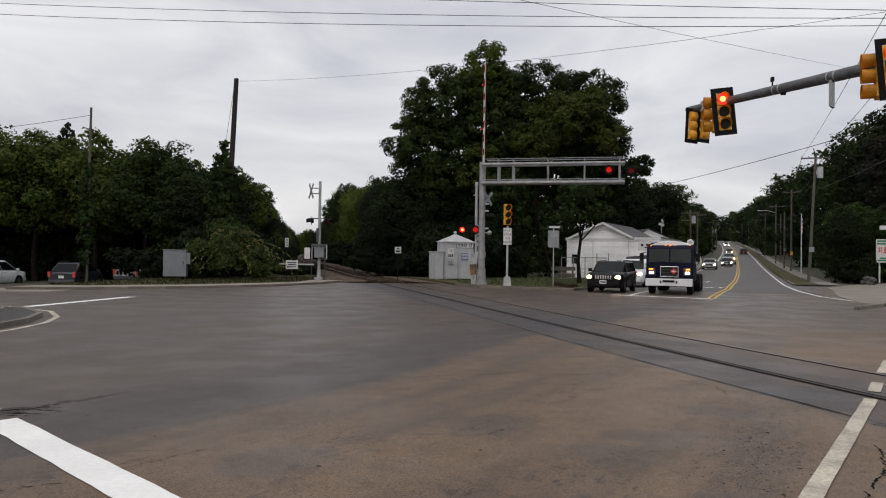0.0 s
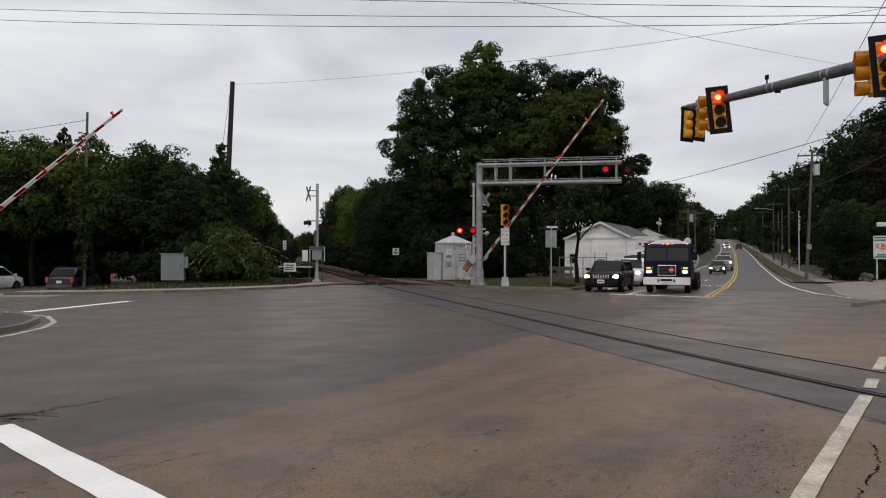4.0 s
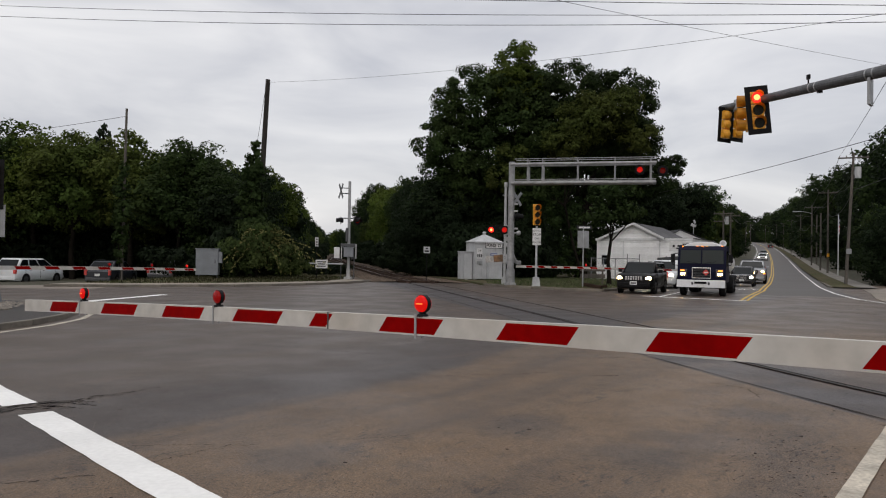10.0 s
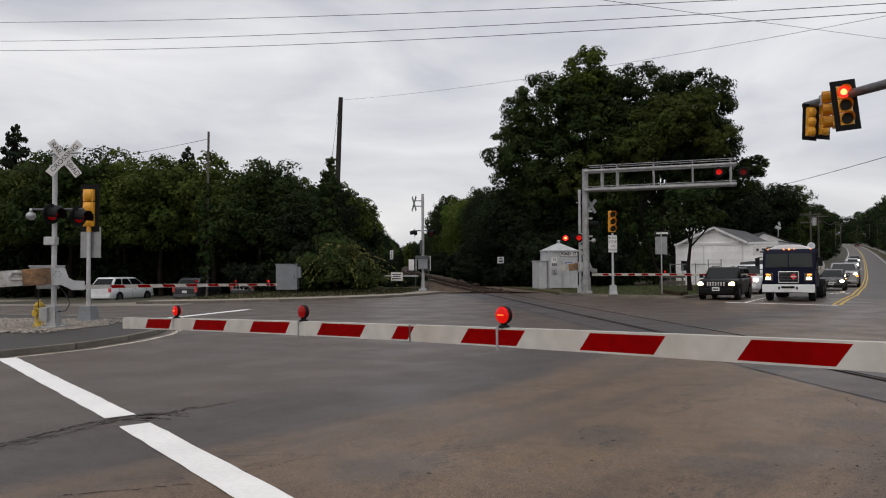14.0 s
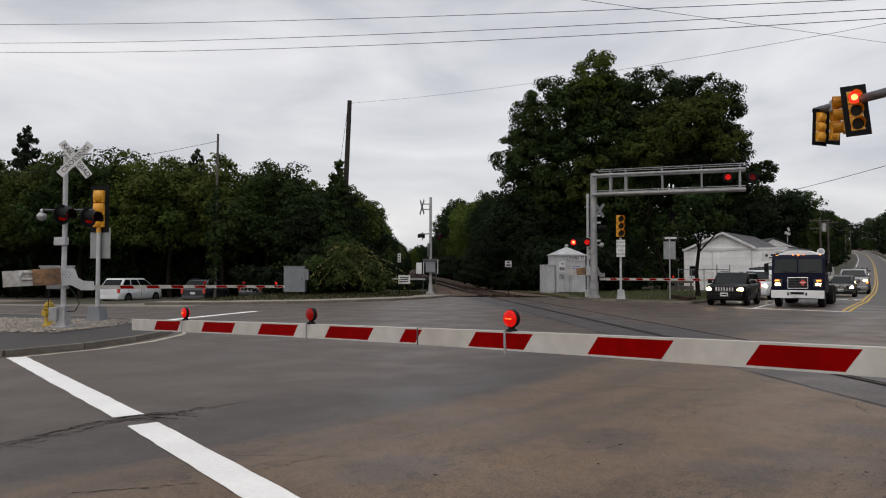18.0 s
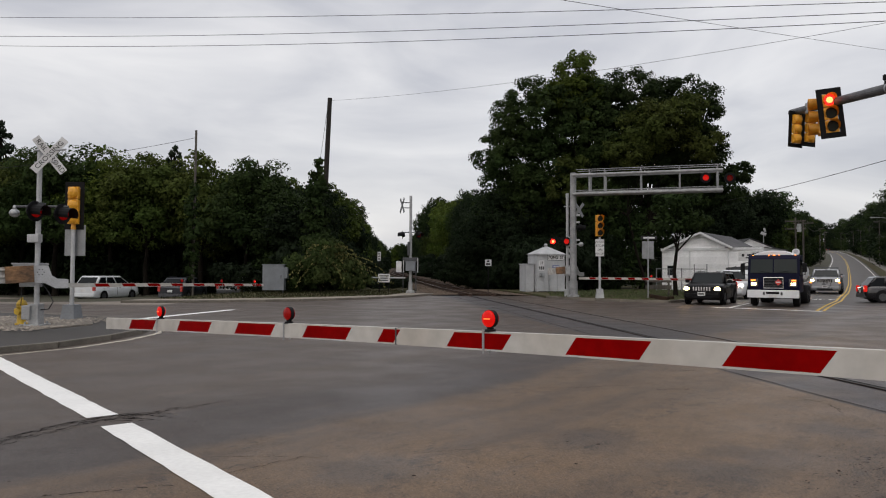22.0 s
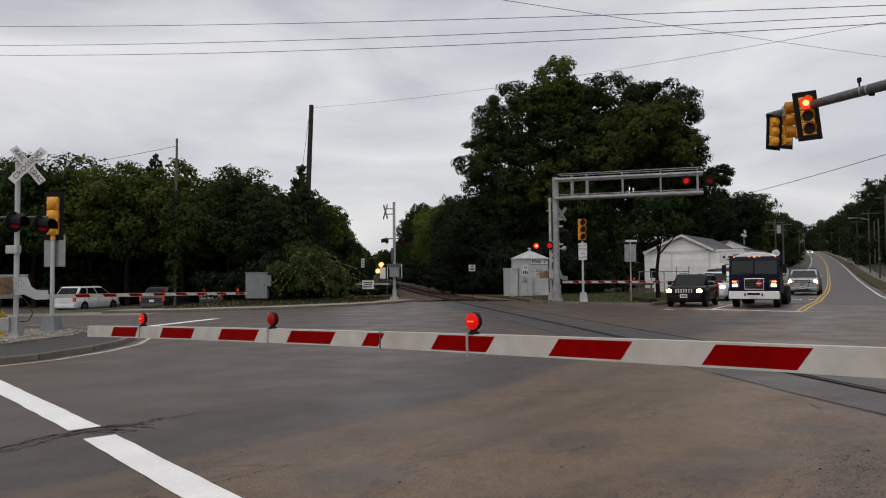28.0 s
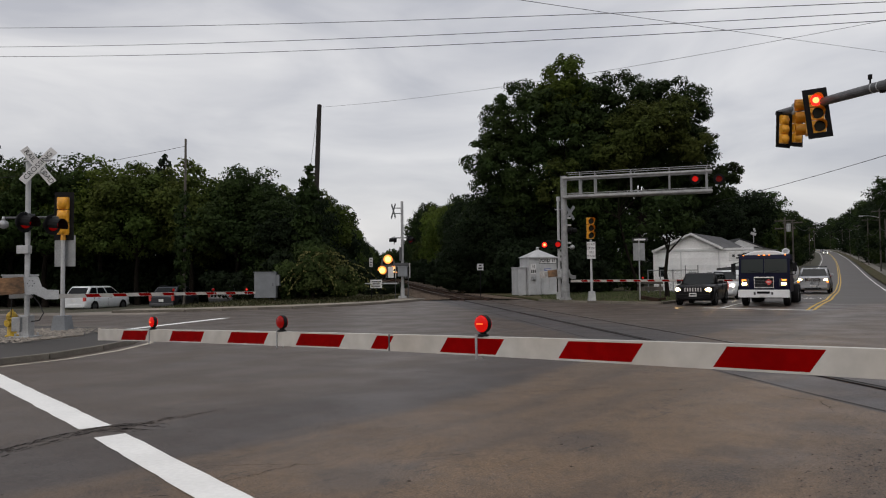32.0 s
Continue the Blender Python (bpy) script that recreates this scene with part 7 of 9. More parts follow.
signal_head(ma, at_pose(*(pA + Vector((-0.26, -0.02, -0.36))), 285, -5) @ Matrix.Diagonal((0.95, 0.95, 0.98, 1)), None, False, tunnel=0.26)
for w in (pA, pB, e2):
    bm = B()
    box(bm, w + Vector((0, -0.12, 0)), (0.12, 0.22, 0.3), bevel=0.02)
    part("head_bracket", bm, M_GALV, ma)
for k in (0.24, 0.58):
    bm = B()
    q = pB + (pA - pB) * k
    w = (pA - pB).normalized()
    for o in (-0.1, 0.1):
        rod(bm, q + w * (o - 0.02), q + w * (o + 0.02), 0.148 - 0.03 * k, None, 16)
    part("steel_band", bm, M_GALV, ma, "bright steel bands round the arm")


# ---- utility poles ----
def utility_pole(x, y, h, r=0.15, lean=(0, 0), arms=1, box_z=None, lamp=False, material=M_POLE, az=None, label="weathered grey wooden utility pole", name="utility_pole"):
    z = zg(x, y)
    e = root(name, Matrix.Translation((x, y, z)), label, "utility pole", "utility poles")
    top = Vector((lean[0], lean[1], h))
    bm = B()
    rod(bm, (0, 0, -0.3), top, r * 0.85, r * 0.6, 12)
    part("pole", bm, material, e)
    a = az if az is not None else math.atan2(*road_at(max(40, math.hypot(x, y)))[1].xy)
    cross = Vector((math.cos(a), -math.sin(a), 0))
    for i in range(arms):
        bm = B()
        c = top * ((h - 0.4 - 0.9 * i) / h)
        rod(bm, c - cross * 1.1, c + cross * 1.1, 0.06, None, 6)
        for k in (-1.0, -0.5, 0.5, 1.0):
            rod(bm, c + cross * k + Vector((0, 0, 0.05)), c + cross * k + Vector((0, 0, 0.2)), 0.035, 0.025, 6)
        part("crossarm", bm, material, e)
    if box_z:
        bm = B()
        c = top * (box_z / h)
        rod(bm, c + cross * 0.38 + Vector((0, 0, -0.45)), c + cross * 0.38 + Vector((0, 0, 0.45)), 0.24, None, 14)
        box(bm, c + cross * 0.18, (0.2, 0.1, 0.3))
        part("transformer", bm, M_ALU, e, "grey can transformer")
    if lamp:
        bm = B()
        c = top * 0.86
        tube(bm, [c, c - cross * 1.2 + Vector((0, 0, 0.35)), c - cross * 2.3 + Vector((0, 0, 0.4))], 0.035, 6)
        box(bm, c - cross * 2.6 + Vector((0, 0, 0.38)), (0.6, 0.28, 0.16), bevel=0.04)
        part("street_lamp", bm, M_ALU, e, "unlit street lamp on a bracket")
    return e, Vector((x, y, z)) + top, cross


tops_r = []
for d, off, h, kw in ((66, 5.5, 10.6, dict(box_z=9.0, lean=(0.55, 0))), (101, 6.2, 10.4, dict()), (112, 6.0, 8.0, dict(arms=0)), (136, 6.0, 10.2, dict(lamp=True)), (150, 7.5, 9, dict(arms=0)), (182, 6.0, 10.2, dict()), (236, 5.8, 10.2, dict()), (300, 5.8, 10.2, dict()), (370, 5.8, 10.4, dict()), (450, 5.6, 10.4, dict())):
    p, w, r = road_at(d)
    q = p + r * off
    e, t, c = utility_pole(q.x, q.y, h, **kw)
    if kw.get("arms", 1):
        tops_r.append((t, c))
    if d in (66, 101, 112):
        bm = B()
        box(bm, (-0.05 if d != 66 else 0.12, -0.22, 2.7 if d != 101 else 2.3), (0.42 if d == 66 else 0.3, 0.02, 0.42), bevel=0.004)
        part("notice", bm, M_SIGNBACK if d != 101 else M_SIGYEL, e, "small notice on the pole")
tops_l = []
for d, off, h, kw in ((93, -5.4, 7.6, dict(box_z=6.4, arms=2)), (97, -4.8, 7.5, dict(arms=1)), (210, -6.0, 9.5, dict()), (280, -5.6, 9.5, dict())):
    p, w, r = road_at(d)
    q = p + r * off
    e, t, c = utility_pole(q.x, q.y, h, **kw)
    tops_l.append((t, c))

dark, dark_top, _ = utility_pole(-16.55, 56.0, 15.35, 0.30, (0.64, 0), arms=0, material=M_DARKPOLE, az=0.0, label="tall leaning black creosoted pole with nothing on it")
lp, lp_top, _ = utility_pole(-22.75, 46.8, 11.6, 0.12, (0.1, 0), arms=0, az=0.0, label="slim grey pole at the wood's edge")


def wire(name, a, b, sag, r=0.012, label="thin black overhead cable between poles", n=20):
    """An overhead cable that hangs between two points."""
    cu = bpy.data.curves.new(name, "CURVE")
    cu.dimensions, cu.bevel_depth, cu.bevel_resolution = "3D", r, 1
    sp_ = cu.splines.new("POLY")
    sp_.points.add(n)
    for i in range(n + 1):
        k = i / n
        p = Vector(a).lerp(Vector(b), k)
        sp_.points[i].co = (p.x, p.y, p.z - sag * 4 * k * (1 - k), 1)
    cu.materials.append(M_WIRE)
    ob = new(name, cu)
    me = bpy.data.meshes.new_from_object(ob.evaluated_get(bpy.context.evaluated_depsgraph_get()))
    bpy.data.objects.remove(ob)
    ob = new(name, me)
    return tagged(ob, label, "cable", "overhead cables")


# three cables over the junction; their poles stand outside the view
for z0, fall, bow in ((10.88, 0.1375, 0.00048), (10.34, 0.1165, 0.0006), (9.965, 0.1071, 0.00075)):
    ends = [(x, 26 - 0.341 * x, z0 - fall * x + bow * x * x) for x in (-36, 26)]
    wire("overhead_cable", ends[0], ends[1], bow * 31 * 31, 0.011, n=40)
for x, z in ((-36, 17.0), (26, 8.9)):
    utility_pole(x, 26 - 0.341 * x, z, 0.17, az=radians(90), arms=2)
cb = wire("overhead_cable", dark_top - Vector((0, 0, 0.2)), (25.7, 15.0, 9.68), 0.9, 0.008)
p0, p1 = dark_top - Vector((0, 0, 0.2)), Vector((25.7, 15.0, 9.68))
bm = B()
for k, r1 in ((0.872, 0.03),):
    mid = p0.lerp(p1, k) - Vector((0, 0, 3.6 * k * (1 - k)))
    way = (p1 - p0 + Vector((0, 0, 3.6 * (2 * k - 1)))).normalized()
    rod(bm, mid - way * 0.16, mid + way * 0.16, r1, None, 8)
    rod(bm, mid - way * 0.03, mid + way * 0.03, r1 * 1.6, None, 8)
part("splice", bm, M_BLACK, cb, "black splice on the cable")
wire("guy_wire", dark_top - Vector((0.1, 0, 0.1)), (-17.3, 53.6, 0.1), 0.1, 0.014, "thin guy wire from the leaning pole")
wire("overhead_cable", lp_top - Vector((0, 0, 0.5)), (-60, 52, 9.0), 0.9, 0.014)
wire("overhead_cable", (-13.5, 11.2, 8.6), (60.75, 90.4, 24.7), 0.3, 0.010)
for (a, c1), (b, c2) in zip(tops_r, tops_r[1:]):
    for k in (-1.0, 0.5, 1.0):
        wire("overhead_cable", a + c1 * k - Vector((0, 0, 0.25)), b + c2 * k - Vector((0, 0, 0.25)), 0.9, 0.018, n=8)
    wire("overhead_cable", a - Vector((0, 0, 3.0)), b - Vector((0, 0, 3.0)), 1.0, 0.025, n=8)
t0, c0 = tops_r[0]
for k in (-1.0, 0.2, 1.0):
    a = t0 + c0 * k - Vector((0, 0, 0.25))
    wire("overhead_cable", a, a.lerp(Vector((14.8 + 1.3 * k, 22, 9.25)), 1.3), 0.3, 0.012)
wire("overhead_cable", t0 - Vector((0, 0, 3.0)), (16.4, 10, 9.2), 0.7, 0.022)
wire("overhead_cable", (15.6, 60.0, 7.3), (19.6, 18.0, 7.75), 0.35, 0.016)
for (a, c1), (b, c2) in zip(tops_l[1:], tops_l[2:]):
    wire("overhead_cable", a - Vector((0, 0, 0.3)), b - Vector((0, 0, 0.3)), 0.9, 0.03, n=8)

# flagpole with a limp flag in a garden up the road
fx, fy = 43.6, 86.9
fp = root("flagpole", Matrix.Translation((fx, fy, zg(fx, fy))), "white flagpole with a limp striped flag in a garden", "flagpole")
bm = B()
rod(bm, (0, 0, 0), (0, 0, 7.0), 0.07, 0.05, 10)
ball(bm, (0, 0, 7.05), 0.09)
part("pole", bm, M_WHITE, fp)
for k in range(8):
    bm = B()
    z1 = 6.8 - 0.24 * k
    rod(bm, (0.06 + 0.03 * (k % 2), -0.04, z1 - 0.25), (0.08, -0.04, z1), 0.055 + 0.01 * (k % 3), 0.05, 8)
    part("flag_fold", bm, M_NAVY if k in (0, 2) else M_SIGNWHITE if k % 2 else M_REDINK, fp)

# petrol price sign beside the driveway
gs = root("price_sign", Matrix.Translation((36.3, 58.6, 0.05)) @ Euler((0, 0, radians(-24))).to_matrix().to_4x4(), "white and green petrol price sign on posts", "sign")
for x in (-0.45, 0.55):
    bm = B()
    rod(bm, (x, 0.05, 0), (x, 0.05, 1.7), 0.07, None, 8)
    part("sign_post", bm, M_WHITE, gs)
bm = B()
box(bm, (0.05, 0, 2.62), (1.5, 0.12, 1.9), bevel=0.02)
pl = part("price_panel", bm, M_SIGNWHITE, gs)
for z, wd in ((3.42, 1.36), (3.2, 1.36), (1.84, 1.3), (2.02, 1.0)):
    bm = B()
    box(bm, (0.05, -0.07, z), (wd, 0.01, 0.13))
    part("green_bar", bm, M_GREEN, pl)
tb = text_bm("$1.89", 0.62, 0.004, weight=0.02)
bmesh.ops.scale(tb, vec=(0.5, 1, 1.1), verts=tb.verts)
bmesh.ops.translate(tb, vec=(-0.2, -0.075, 2.65), verts=tb.verts)
part("price_figures", tb, M_REDINK, pl, "red price figures")
bm = B()
box(bm, (0.4, 0.0, 4.5), (1.7, 0.5, 0.35), bevel=0.05)
rod(bm, (0.4, 0, 3.6), (0.4, 0, 4.4), 0.05, None, 8)
part("sign_lamp", bm, M_WHITE, gs)

# fieldstone wall beside the sidewalk
rng = random.Random(31)
wall = root("stone_wall", Matrix(), "low rough fieldstone wall", "wall")
stones = []
for k in range(3):
    bm = B()
    ball(bm, (0, 0, 0), 0.5, (1.0, 0.7, 0.62), 1)
    for v in bm.verts:
        v.co += Vector((rng.uniform(-0.08, 0.08), rng.uniform(-0.08, 0.08), rng.uniform(-0.06, 0.06)))
    ob = part("stone", bm, M_DARKSTONE, wall)
    stones.append(ob)
first = list(stones)
count = 0
for d in np.arange(62, 92, 0.75):
    p, w, r = road_at(float(d))
    for lay in range(2):
        q = p + r * (9.6 + rng.uniform(-0.15, 0.15))
        if count < 3:
            st = first[count]
        else:
            st = new("stone", first[count % 3].data)
            st.parent = wall
        st.matrix_basis = Matrix.Translation((q.x, q.y, zg(q.x, q.y) + 0.1 + 0.3 * lay)) @ Euler((0, 0, rng.uniform(0, 6))).to_matrix().to_4x4() @ Matrix.Diagonal((rng.uniform(0.55, 0.8),) * 3 + (1,))
        count += 1

# ---- white clapboard buildings behind the trucks ----
def clapboards(parent, x0, x1, z0, z1, y, step=0.2, top=None):
    """Overlapping boards on a wall that faces -y; top(x) cuts them under a gable."""
    rows = []
    z = z0
    while z < z1 - 0.02:
        a, b = x0, x1
        if top:
            while a < b and top(a) < z + step:
                a += 0.1
            while b > a and top(b) < z + step:
                b -= 0.1
        if b - a > 0.3:
            bm = B()
            vs = [bm.verts.new(v) for v in ((a, y - 0.07, z), (b, y - 0.07, z), (b, y - 0.006, z + step), (a, y - 0.006, z + step), (a, y, z), (b, y, z))]
            for q in ((0, 1, 2, 3), (4, 5, 1, 0)):
                bm.faces.new([vs[i] for i in q])
            part("clapboard", bm, M_SIDING, parent)
        z += step


house = root("white_shed", Matrix.Translation((12.6, 61.0, 0.1)) @ Euler((0, 0, radians(-29))).to_matrix().to_4x4(), "low white clapboard building with a gabled front", "building")
bm = B()
box(bm, (2.0, 4.5, 1.7), (7.8, 9.0, 3.4))
part("wall", bm, M_SIDING, house)
bm = B()
vs = [bm.verts.new(v) for v in ((-1.4, 0.0, 3.4), (3.6, 0.0, 3.4), (1.3, 0.0, 4.6), (-1.4, 9, 3.4), (3.6, 9, 3.4), (1.3, 9, 4.6))]
bm.faces.new([vs[i] for i in (0, 1, 2)])
bm.faces.new([vs[i] for i in (5, 4, 3)])
bm.faces.new([vs[i] for i in (0, 3, 4, 1)])
part("gable", bm, M_SIDING, house)
clapboards(house, -1.9, 5.9, 0.1, 3.2, 0.0)
clapboards(house, -1.35, 3.55, 3.42, 4.55, 0.0, top=lambda x: 3.4 + 1.2 * (1 - abs(x - 1.3) / (2.7 if x < 1.3 else 2.3)))
bm = B()
for sx in (-1, 1):
    bm = B()
    run = 2.5 if sx > 0 else 2.9
    box(bm, (1.3 + sx * run / 2, 4.4, 4.03), (math.hypot(run, 1.27), 9.6, 0.1), rot=(0, sx * math.degrees(math.atan2(1.27, run)), 0))
    part("roof", bm, M_ROOF, house, "grey shingle roof slope")
bm = B()
box(bm, (2.0, -0.05, 3.32), (8.0, 0.12, 0.2), bevel=0.01)
part("eaves_board", bm, M_WHITE, house)
for sx in (-1, 1):
    bm = B()
    run = 2.5 if sx > 0 else 2.9
    box(bm, (1.3 + sx * run / 2, -0.43, 4.0), (math.hypot(run, 1.27), 0.05, 0.17), rot=(0, sx * math.degrees(math.atan2(1.27, run)), 0))
    part("barge_board", bm, M_WHITE, house)
bm = B()
box(bm, (2.0, 4.55, 3.43), (8.0, 9.2, 0.06))
part("flat_roof", bm, M_ROOF, house)
bm = B()
box(bm, (4.9, -0.05, 2.75), (1.5, 0.03, 0.75), bevel=0.005)
sgn = part("wall_sign", bm, M_SIGNWHITE, house, "white sign with dark marks on the wall")
bm = B()
for x, z, a, b in ((4.5, 2.8, 0.18, 0.2), (5.05, 2.82, 0.5, 0.16), (4.95, 2.62, 0.5, 0.12), (5.35, 2.95, 0.3, 0.08)):
    box(bm, (x, -0.07, z), (a, 0.01, b))
part("lettering_bars", bm, M_INK, sgn)
for x in (-1.2,):
    bm = B()
    box(bm, (x, -0.03, 1.6), (0.6, 0.05, 0.9))
    wnd = part("window", bm, M_WHITE, house)
    bm = B()
    box(bm, (x, -0.06, 1.6), (0.48, 0.02, 0.78))
    part("pane", bm, M_GLASS, wnd)
for x in (0.4, 3.4):
    bm = B()
    rod(bm, (x, -0.08, 3.2), (x, -0.08, 0), 0.04, None, 6)
    part("downpipe", bm, M_WHITE, house)

barn = root("white_barn", Matrix.Translation((18.5, 69.5, 0.05)) @ Matrix.Diagonal((1, 1, 0.87, 1)), "white gabled building with dark lettering on its front", "building")
bm = B()
box(bm, (2.2, 4, 1.9), (5.4, 8, 3.8))
part("wall", bm, M_SIDING, barn)
bm = B()
vs = [bm.verts.new(v) for v in ((-0.5, 0.0, 3.8), (4.9, 0.0, 3.8), (1.6, 0.0, 5.3), (-0.5, 8, 3.8), (4.9, 8, 3.8), (1.6, 8, 5.3))]
bm.faces.new([vs[i] for i in (0, 1, 2)])
bm.faces.new([vs[i] for i in (5, 4, 3)])
bm.faces.new([vs[i] for i in (0, 3, 4, 1)])
part("gable", bm, M_SIDING, barn)
clapboards(barn, -0.5, 4.9, 0.4, 3.7, 0.0)
bm = B()
vs = [bm.verts.new(v) for v in ((-0.8, -0.3, 3.72), (1.6, -0.3, 5.42), (1.6, 8.2, 5.42), (-0.8, 8.2, 3.72), (5.2, -0.3, 3.78), (5.2, 8.2, 3.78))]
bm.faces.new([vs[i] for i in (0, 1, 2, 3)])
bm.faces.new([vs[i] for i in (1, 4, 5, 2)])
bmesh.ops.solidify(bm, geom=bm.faces[:], thickness=0.1)
part("roof", bm, M_ROOF, barn, "grey shingle roof")
bm = B()
for z, a, b in ((3.9, 0.4, 2.6), (3.55, 0.9, 2.9), (3.25, 0.7, 2.3), (4.15, 1.0, 2.1)):
    box(bm, ((a + b) / 2, -0.06, z), (b - a, 0.02, 0.14))
part("lettering_bars", bm, M_INK, barn)
bm = B()
rod(bm, (3.0, 0.5, 4.7), (3.0, 0.5, 5.9), 0.04, None, 6)
box(bm, (3.0, 0.5, 5.9), (0.5, 0.1, 0.3), rot=(0, 25, 0), bevel=0.02)
box(bm, (3.1, 0.5, 6.3), (0.18, 0.1, 0.4), rot=(0, -15, 0), bevel=0.02)
part("weather_vane", bm, M_ALU, barn)

# ladder rack and pipes beside the barn, fence before the shed
for x0, x1, hgt in ((9.3, 12.9, 1.7), (13.6, 16.6, 1.5)):
    fence = root("chain_link_fence", Matrix.Translation((0, 55.0, 0.1)), "grey chain-link fence with steel posts", "fence", "fences")
    n = int((x1 - x0) / 1.2) + 1
    for i in range(n + 1):
        x = x0 + (x1 - x0) * i / n
        bm = B()
        rod(bm, (x, 0, 0), (x, 0, hgt + (0.35 if i in (n, n - 1) else 0.05)), 0.035, None, 8)
        part("fence_post", bm, M_FENCE, fence)
    bm = B()
    rod(bm, (x0, 0, hgt), (x1, 0, hgt), 0.025, None, 6)
    rod(bm, (x0, 0, hgt * 0.5), (x1, 0, hgt * 0.5), 0.02, None, 6)
    part("fence_rail", bm, M_FENCE, fence)
    bm = B()
    k = x0
    while k < x1:
        rod(bm, (k, 0.03, 0.05), (min(x1, k + hgt), 0.03, min(hgt, 0.05 + x1 - k)), 0.005, None, 3, caps=False)
        rod(bm, (k, 0.036, hgt), (min(x1, k + hgt), 0.036, max(0.05, hgt - (x1 - k))), 0.005, None, 3, caps=False)
        k += 0.14
    part("fence_mesh", bm, M_FENCE, fence)
dump = root("dark_dumpster", Matrix.Translation((16.1, 54.2, 0.1)), "dark grey open container behind the parked cars", "container")
bm = B()
vs = [bm.verts.new(v) for v in ((-1.9, -0.7, 0.9), (1.7, -0.7, 0.9), (2.2, -0.7, 2.2), (-1.9, -0.7, 1.8), (-1.9, 0.7, 0.9), (1.7, 0.7, 0.9), (2.2, 0.7, 2.2), (-1.9, 0.7, 1.8))]
for q in ((0, 1, 2, 3), (5, 4, 7, 6), (1, 5, 6, 2), (4, 0, 3, 7), (4, 5, 1, 0)):
    bm.faces.new([vs[i] for i in q])
part("container_body", bm, M_DARKMETAL, dump)
bm = B()
for x in (-1.6, -0.8, 0, 0.8, 1.5):
    box(bm, (x, -0.73, 1.4), (0.07, 0.06, 1.0))
box(bm, (0, -0.2, 0.5), (3.2, 1.0, 0.8))
part("container_rib", bm, M_DARKMETAL, dump)
bench = root("plank_bench", Matrix.Translation((7.6, 44.3, 0.1)), "weathered grey plank barrier on posts", "barrier")
bm = B()
for z in (0.55, 0.95):
    box(bm, (0, 0, z), (1.5, 0.06, 0.24), bevel=0.01)
part("plank", bm, M_POLE, bench)
for x in (-0.6, 0.6):
    bm = B()
    box(bm, (x, 0.08, 0.5), (0.1, 0.1, 1.1), bevel=0.01)
    part("post", bm, M_POLE, bench)
# a fallen kerb block and debris at the verge
deb = root("timber_offcut", Matrix.Translation((6.6, 38.4, 0.14)) @ Euler((0, 0, radians(-35))).to_matrix().to_4x4(), "dark timber offcuts lying at the kerb", "timber")
bm = B()
box(bm, (0, 0, 0.1), (1.0, 0.22, 0.18), rot=(0, 8, 0), bevel=0.02)
box(bm, (0.3, 0.3, 0.07), (0.7, 0.18, 0.14), rot=(0, -5, 30), bevel=0.02)
part("timber", bm, M_TIE, deb)

# ---- vehicles ----
def loft(bm, rings, mi=0, cap=True, smooth=True):
    vs = [[bm.verts.new(p) for p in r] for r in rings]
    n = len(rings[0])
    for a, b in zip(vs, vs[1:]):
        for i in range(n):
            q = bm.faces.new((a[i], a[(i + 1) % n], b[(i + 1) % n], b[i]))
            q.material_index, q.smooth = mi, smooth
    if cap:
        bm.faces.new(vs[0]).material_index = mi
        bm.faces.new(vs[-1][::-1]).material_index = mi
    bmesh.ops.recalc_face_normals(bm, faces=bm.faces)


def ring(y, w, zb, zs, zt, crown=0.03, tuck=0.9, top=0.86):
    half = [(w * tuck, zb), (w * 0.985, zb + 0.12), (w, (zb + zs) / 2), (w * 0.985, zs), (w * top, zt), (w * 0.45, zt + crown * 0.8)]
    return [Vector((x, y, z)) for x, z in half] + [Vector((0, y, zt + crown))] + [Vector((-x, y, z)) for x, z in half[::-1]] + [Vector((0, y, zb))]


WHEEL = {}


def wheel(parent, x, y, r, w, rim=M_RIM):
    key = (round(r, 3), round(w, 3), rim.name)
    if key not in WHEEL:
        bm = B()
        lathe(bm, [(r * 0.62, -w * 0.42), (r * 0.9, -w / 2), (r, -w * 0.34), (r, w * 0.34), (r * 0.9, w / 2), (r * 0.62, w * 0.42)], Euler((0, radians(90), 0)).to_matrix().to_4x4(), 22)
        me_t = bpy.data.meshes.new("tyre")
        bm.to_mesh(me_t)
        bm.free()
        me_t.materials.append(M_RUBBER)
        bm = B()
        lathe(bm, [(r * 0.63, -w * 0.43), (r * 0.63, w * 0.43)], Euler((0, radians(90), 0)).to_matrix().to_4x4(), 20)
        for i in range(5):
            a = i * 2 * math.pi / 5
            for s in (-1, 1):
                box(bm, (s * w * 0.44, math.cos(a) * r * 0.34, math.sin(a) * r * 0.34), (0.02, r * 0.5, r * 0.16), rot=(math.degrees(a), 0, 0))
        me_r = bpy.data.meshes.new("rim")
        bm.to_mesh(me_r)
        bm.free()
        me_r.materials.append(rim)
        WHEEL[key] = (me_t, me_r)
    me_t, me_r = WHEEL[key]
    t = new("wheel", me_t)
    t.parent = parent
    t.location = (x, y, r)
    q = new("rim", me_r)
    q.parent = t
    return t


